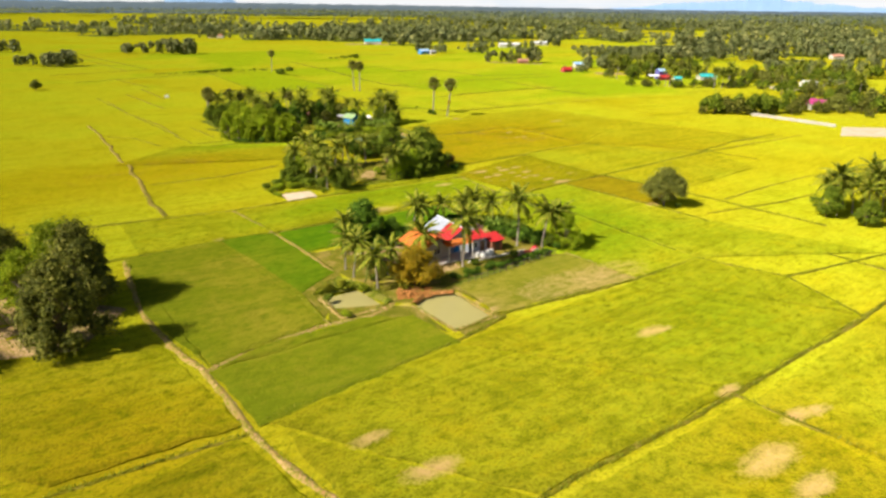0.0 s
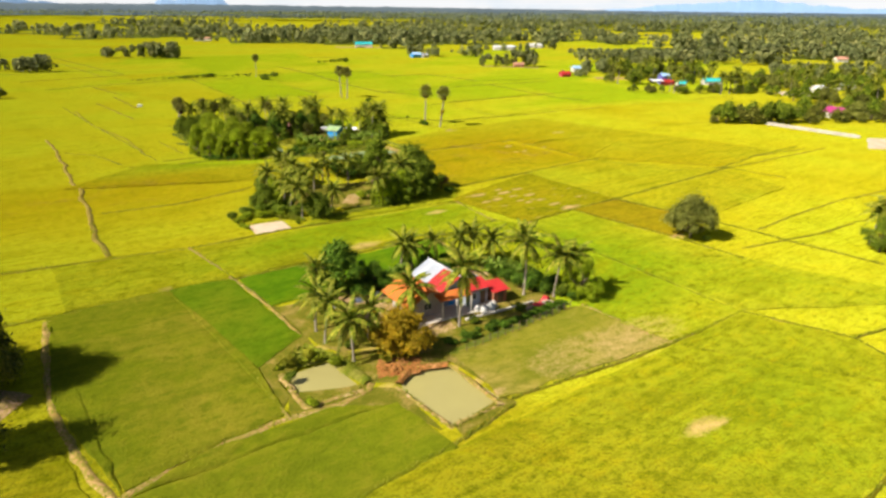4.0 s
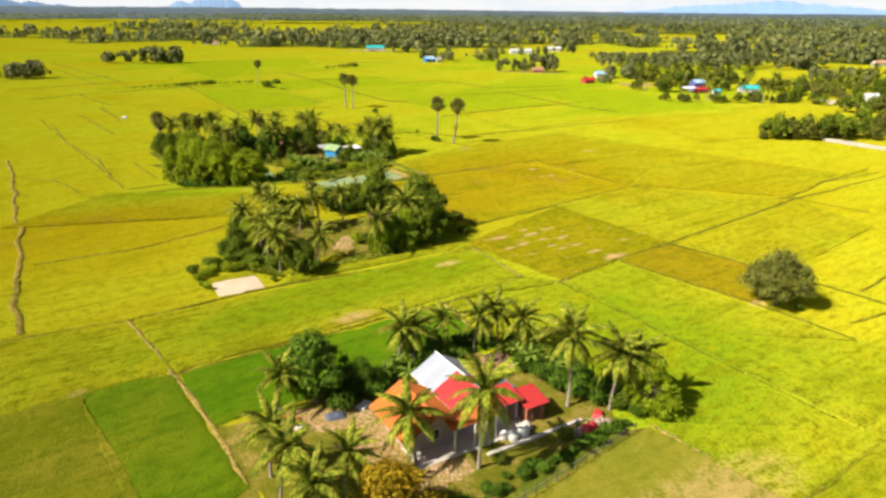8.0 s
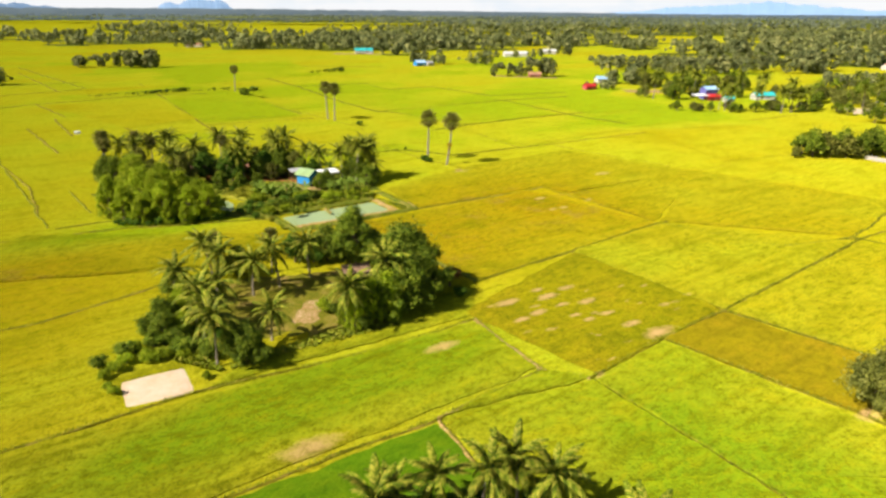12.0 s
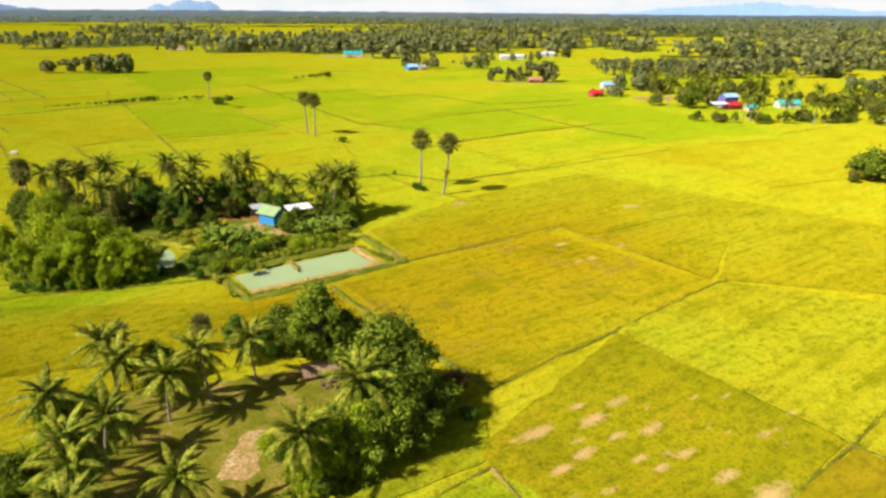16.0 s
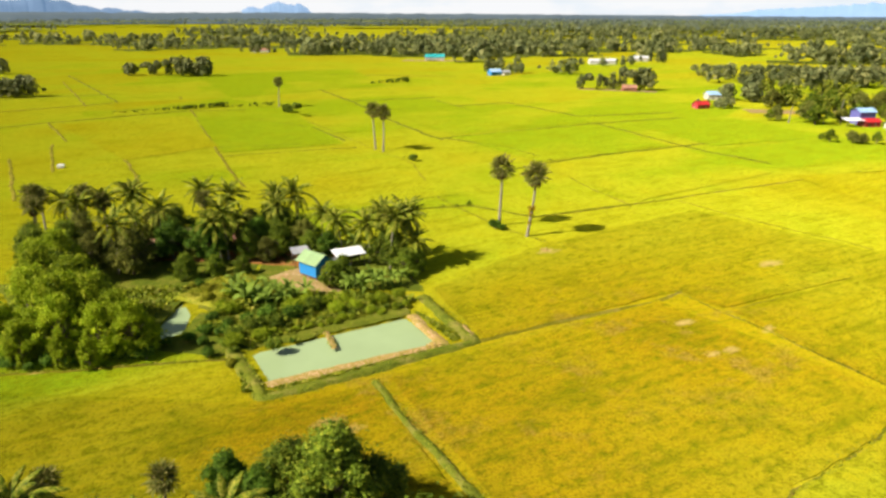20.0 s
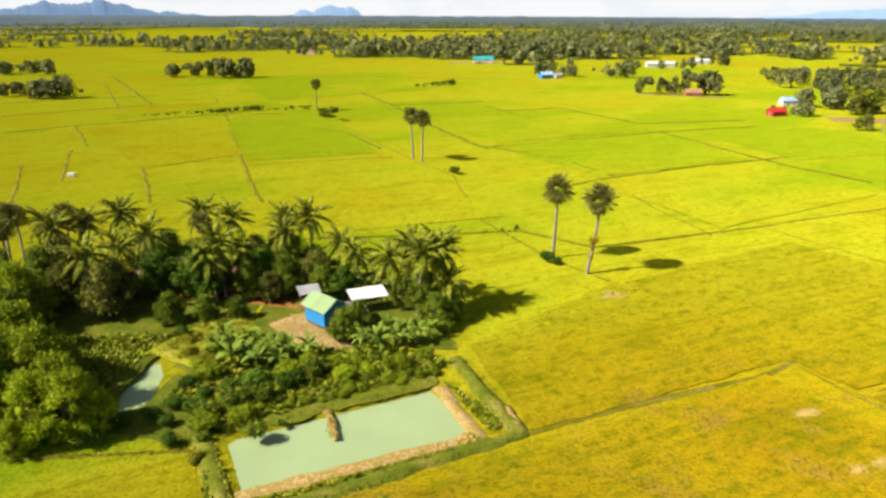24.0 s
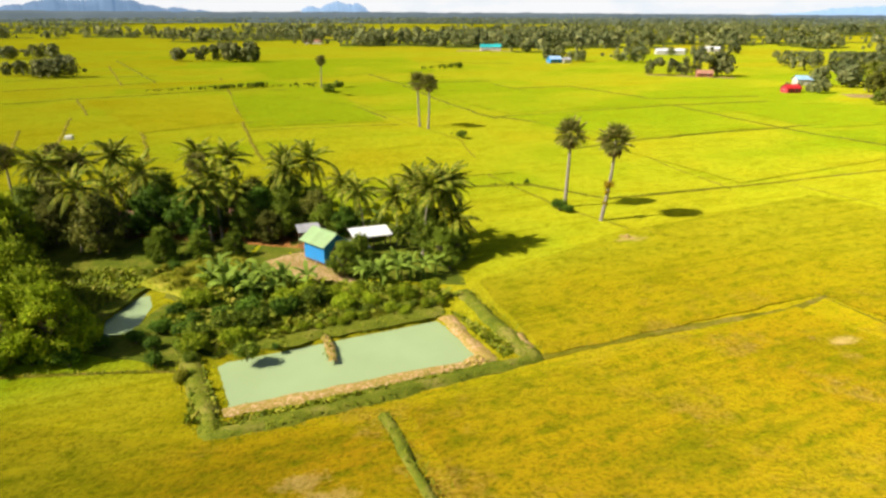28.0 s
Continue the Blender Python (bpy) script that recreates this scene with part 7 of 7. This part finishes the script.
def heap(name, x, y, r, h, mat, n, seed, label, cat, size=0.22):
    """A heap of rough pieces lying on one another."""
    rr = random.Random(seed)
    t = new(name)
    shapes = []
    for k in range(4):
        bm = bmesh.new()
        bmesh.ops.create_icosphere(bm, subdivisions=1, radius=size)
        for v in bm.verts:
            v.co *= rr.uniform(0.7, 1.2)
            v.co.z *= 0.7
        shapes.append(bm_mesh("piece", bm, mat))
    for k in range(n):
        a, d = rr.uniform(0, 6.283), r * math.sqrt(rr.random())
        part("piece", shapes[k % 4], t, m=Matrix.Translation((d * math.cos(a), d * math.sin(a), max(0.05, h * (1 - d / r) * rr.uniform(0.5, 1)))) @ pose(0, 0, 0, rr.uniform(0, 90), rr.uniform(0, 90), rr.uniform(0, 360)) @ Matrix.Scale(rr.uniform(0.7, 1.5), 4))
    t.matrix_basis = frame_of(x, y, 0)
    return tagged(t, label, cat)


heap("rubble_heap", 11.4, 58.9, 1.5, 0.7, STONE, 46, 1, "heap of pinkish rubble stones by the yard", "rubble")
heap("rubble_heap", 9.6, 57.7, 1.0, 0.4, STONE, 26, 2, "low heap of pinkish rubble stones", "rubble")
heap("rubble_heap", 4.0, 69.0, 1.6, 0.8, TIMBER, 40, 3, "heap of dark scrap timber behind the house", "rubble", 0.3)
heap("rubble_heap", 3.0, 67.6, 1.1, 0.5, BRICKWALL, 30, 4, "stack of reddish bricks behind the house", "rubble")
heap("soil_heap", -4.4, 44.6, 1.3, 0.6, REDSOIL, 34, 5, "heap of loose red laterite soil", "soil heap", 0.3)
heap("soil_heap", -12.6, 58.6, 1.0, 0.5, REDSOIL, 24, 6, "heap of loose red laterite soil", "soil heap", 0.3)


def covered_heap(x, y, turn, L, W, H, mat, label, seed):
    """Something low under a creased tarpaulin."""
    n, vs, fs = 12, [], []
    for j in range(n + 1):
        for i in range(n + 1):
            u, v = i / n * 2 - 1, j / n * 2 - 1
            e = max(0.0, 1 - max(abs(u), abs(v)) ** 3)
            z = H * e ** 0.5 * (0.75 + 0.35 * noise.noise(Vector((u * 2.2, v * 2.2, seed))))
            vs.append((u * L / 2, v * W / 2, z))
    w = n + 1
    fs = [(j * w + i, j * w + i + 1, (j + 1) * w + i + 1, (j + 1) * w + i) for j in range(n) for i in range(n)]
    ob = new("tarpaulin", mesh_of("tarpaulin", vs, fs, mat, True))
    ob.matrix_basis = frame_of(x, y, turn) @ pose(0, 0, 0.02)
    return tagged(ob, label, "tarpaulin")


covered_heap(10.4, 58.2, 30, 1.9, 1.3, 0.9, REDPLASTIC, "goods heaped under a red tarpaulin", 1)
covered_heap(11.4, 60.2, 70, 1.5, 1.1, 0.7, REDPLASTIC, "goods heaped under a red tarpaulin", 2)
covered_heap(-9.2, 59.4, 20, 2.2, 1.4, 0.5, BLUEPLASTIC, "grey-blue plastic sheet spread in the shade", 3)
covered_heap(-7.2, 61.0, 60, 1.8, 1.2, 0.5, PLASTIC, "white plastic sheet over stored goods", 4)
covered_heap(-11.6, 57.8, 10, 1.1, 0.8, 0.4, PLASTIC, "white sack lying on red soil", 5)


def fence(pts, label, h=1.2, step=1.3):
    """A rough fence: thin uneven posts and two wires."""
    t = new("fence")
    p = [at(*q) for q in pts]
    rr = random.Random(9)
    tops = []
    for a, b in zip(p, p[1:]):
        n = max(1, int((b - a).length / step))
        for k in range(n):
            q = a.lerp(b, k / n)
            hh = h * rr.uniform(0.85, 1.15)
            beam(t, "post", (q.x, q.y, -0.1), (q.x + rr.uniform(-.08, .08), q.y, hh), 0.05, TIMBER)
            tops.append(q)
    for f in (0.45, 0.85):
        vs, fs = tube([(q.x, q.y, h * f) for q in tops], [0.012] * len(tops), 4)
        part("wire", mesh_of("wire", vs, fs, GREYMETAL), t)
    return tagged(t, label, "fence")


fence([(2.4, 48.0), (8.6, 53.4), (14.6, 58.8)], "thin post and wire fence beside the fallow field")

# the blue house by the fish pond and its sheds
blue = gable_house(-26.2, 156.9, 148, 4.4, 3.8, 2.6, 1.15, GREENROOF, BLUEWALL, "small bright blue house with a pale green roof", stilts=0.9, over=0.5, size=0.9)
for k in range(6):
    z = 0.95 - 0.16 * k
    bm = bmesh.new()
    box_bm(bm, -2.5 - 0.26 * (k + 1), -0.45, z - 0.2, -2.5 - 0.26 * k, 0.45, z - 0.15)
    part("step", bm_mesh("step", bm, TIMBER), blue)
part("rear_roof", sheet_mesh("rear_roof", 2.6, 2.2, GREYMETAL), blue, "dull grey lean-to roof", pose(1.2, -1.7, 3.3, 14, 0, 0))


def lean_shed(x, y, turn, L, W, h0, h1, roof, label, wall=None, name="shed"):
    t = new(name)
    for px in (-L / 2, 0, L / 2):
        beam(t, "post", (px, -W / 2, -0.1), (px, -W / 2, h0), 0.07, TIMBER)
        beam(t, "post", (px, W / 2, -0.1), (px, W / 2, h1), 0.07, TIMBER)
    slope(t, (-L / 2 - 0.3, W / 2 + 0.3, h1 + 0.1), (L / 2 + 0.3, W / 2 + 0.3, h1 + 0.1), (0, -W - 0.6, h0 - h1), roof)
    if wall:
        bm = bmesh.new()
        box_bm(bm, -L / 2, W / 2 - 0.06, 0, L / 2, W / 2, h1 - 0.1)
        part("wall", bm_mesh("wall", bm, wall), t)
    t.matrix_basis = frame_of(x, y, turn)
    return tagged(t, label, "shed", "sheds")


lean_shed(-23.3, 161.6, 32, 4.6, 2.6, 2.1, 2.5, WHITEMETAL, "open shed with a white zinc roof")
lean_shed(-23.4, 158.2, 122, 3.2, 1.8, 1.9, 2.3, GREYMETAL, "open shed with a dull grey roof")
lean_shed(-29.2, 160.4, 32, 2.4, 2.0, 2.6, 3.0, GREYMETAL, "small shed with a dark zinc roof")
gable_house(-44.2, 164.6, 20, 5.0, 4.0, 2.2, 1.3, PINKTILE, TIMBER, "old shaded hut with a faded pink roof", stilts=0.8)
gable_house(-38.0, 165.2, 35, 4.0, 3.4, 2.1, 1.1, PINKTILE, BRICKWALL, "small shaded hut with a reddish wall")
gable_house(-50.0, 160.8, 10, 5.0, 3.6, 2.1, 1.2, PINKTILE, TIMBER, "old shaded hut with a faded pink roof")
gable_house(-11.8, 113.4, 20, 4.0, 2.8, 0.6, 0.8, THATCH, TIMBER, "low sagging hut with brown thatch", cat="hut", openings=False, over=0.3, name="hut")
heap("log_pile", -10.6, 111.6, 1.5, 0.4, TIMBER, 30, 8, "litter of dry branches and logs", "logs", 0.25)

# village across the rice
gable_house(58.5, 328.4, 20, 8, 6, 2.6, 1.6, RED, REDWALL, "far small house with a red roof", size=0.76)
gable_house(69.8, 357.0, 10, 10, 7, 3.4, 1.8, BLUEROOF, WHITEWALL, "far white house with a light blue roof", size=0.76)
gable_house(97.4, 297.6, 15, 9, 7, 6.4, 1.6, BLUEROOF, PURPLEWALL, "far two-storey violet house with a blue roof", size=0.76)
gable_house(97.0, 292.2, 15, 9, 5, 2.6, 1.4, RED, REDWALL, "far low crimson house with a red roof", size=0.76)
lean_shed(92.0, 291.2, 10, 7, 4, 2.4, 3.0, WHITEMETAL, "far shed with a white zinc roof")
gable_house(117.4, 296.4, 5, 13, 7, 2.8, 1.9, TEAL, WHITEWALL, "far long house with a turquoise roof", size=0.76)
gable_house(101.6, 288.6, 15, 6, 4, 2.2, 1.2, TEAL, WHITEWALL, "far small shed with a turquoise roof", cat="shed", size=0.76)
gable_house(104.6, 427.0, 10, 12, 8, 3.2, 2.2, PINKTILE, WHITEWALL, "far house with a faded pink roof", size=0.76)
gable_house(-67.0, 582.0, 10, 24, 12, 4.2, 3.2, TEAL, WHITEWALL, "far hall with a turquoise roof", cat="hall", size=0.76)
gable_house(-18.4, 458.0, 30, 11, 8, 3.4, 2.4, BLUEROOF, BLUEWALL, "far blue house with a light blue roof", size=0.76)
gable_house(-12.6, 459.0, 30, 7, 6, 3.0, 1.6, GREYMETAL, WHITEWALL, "far house with a grey zinc roof", size=0.76)
gable_house(48.0, 556.0, 8, 30, 10, 4.0, 2.0, WHITEMETAL, WHITEWALL, "far long hall with a pale roof", cat="hall", size=0.76)
gable_house(77.0, 592.0, 8, 22, 9, 4.0, 2.0, WHITEMETAL, WHITEWALL, "far long hall with a pale roof", cat="hall", size=0.76)
gable_house(119.0, 199.5, 112, 10, 8, 3.2, 2.4, MAGENTA, WHITEWALL, "house with a magenta roof behind a wall", size=0.76)
gable_house(150.0, 268.0, 10, 10, 7, 3.0, 1.8, WHITEMETAL, WHITEWALL, "far house with a pale roof", size=0.76)
gable_house(168.0, 282.0, 10, 12, 7, 3.0, 1.8, GREYMETAL, WHITEWALL, "far house with a grey roof", size=0.76)
gable_house(257.0, 447.0, 10, 14, 8, 3.6, 2.2, PINKTILE, WHITEWALL, "far house with a faded pink roof", size=0.76)
gable_house(-232.0, 676.0, 5, 26, 10, 3.4, 2.4, PINKTILE, WHITEWALL, "far long house with a brown roof", size=0.76)
gable_house(333.0, 626.0, 5, 22, 10, 3.4, 2.4, PINKTILE, WHITEWALL, "far long house with a brown roof", size=0.76)
gable_house(42.0, 384.0, 5, 10, 6, 2.6, 1.8, PINKTILE, BRICKWALL, "far farmhouse with a brown roof", size=0.76)
sheet("yard", [(20, 388), (52, 378), (54, 383), (22, 394)], 0.06, YARD, "bare soil along a far farm", "ground", 4, 0.05)
sheet("yard", [(72, 318), (90, 316), (90, 326), (72, 328)], 0.06, YARD, "bare pinkish yard of the village", "ground", 3, 0.05)
sheet("yard", [(-90, 572), (-40, 570), (-36, 582), (-90, 586)], 0.06, YARD, "bare soil before a far hall", "ground", 5, 0.05)
sheet("yard", [(130, 258), (142, 256), (146, 270), (134, 272)], 0.06, SAND, "pale sandy track into the village", "ground", 3, 0.05)
wall = new("compound_wall")
a, b = at(91.6, 184.6), at(106.0, 163.6)
n = 12
for k in range(n):
    p0, p1 = a.lerp(b, k / n), a.lerp(b, (k + 1) / n)
    d = (p1 - p0)
    bm = bmesh.new()
    box_bm(bm, 0.1, -0.09, 0, d.length - 0.1, 0.09, 1.1, 0.02)
    m = Matrix.Translation(p0) @ Matrix.Rotation(math.atan2(d.y, d.x), 4, "Z")
    part("wall_panel", bm_mesh("wall_panel", bm, OLDWALL), wall, m=m)
    bm = bmesh.new()
    box_bm(bm, -0.16, -0.16, 0, 0.16, 0.16, 1.3, 0.03)
    part("pillar", bm_mesh("pillar", bm, OLDWALL), wall, m=m)
tagged(wall, "long white compound wall with pillars", "wall")
# small white hut-like marker in the rice, mud mound, pond debris
bm = bmesh.new()
box_bm(bm, -0.9, -0.6, 0, 0.9, 0.6, 1.0, 0.1)
mk = new("white_sack", bm_mesh("white_sack", bm, PLASTIC))
mk.matrix_basis = frame_of(-97.0, 211.0, 20)
tagged(mk, "bulky white sack standing on a bund", "sack")
heap("soil_heap", 1.6, 169.8, 0.9, 0.5, MUD, 22, 11, "small mound of dug earth on a bund", "soil heap", 0.28)
heap("mud_heap", -9.6, 140.6, 0.9, 0.4, MUD, 22, 12, "pale mud heap at the pond's corner", "soil heap", 0.3)
place(B_DEEP, -23.4, 139.6, 0, 0.35)
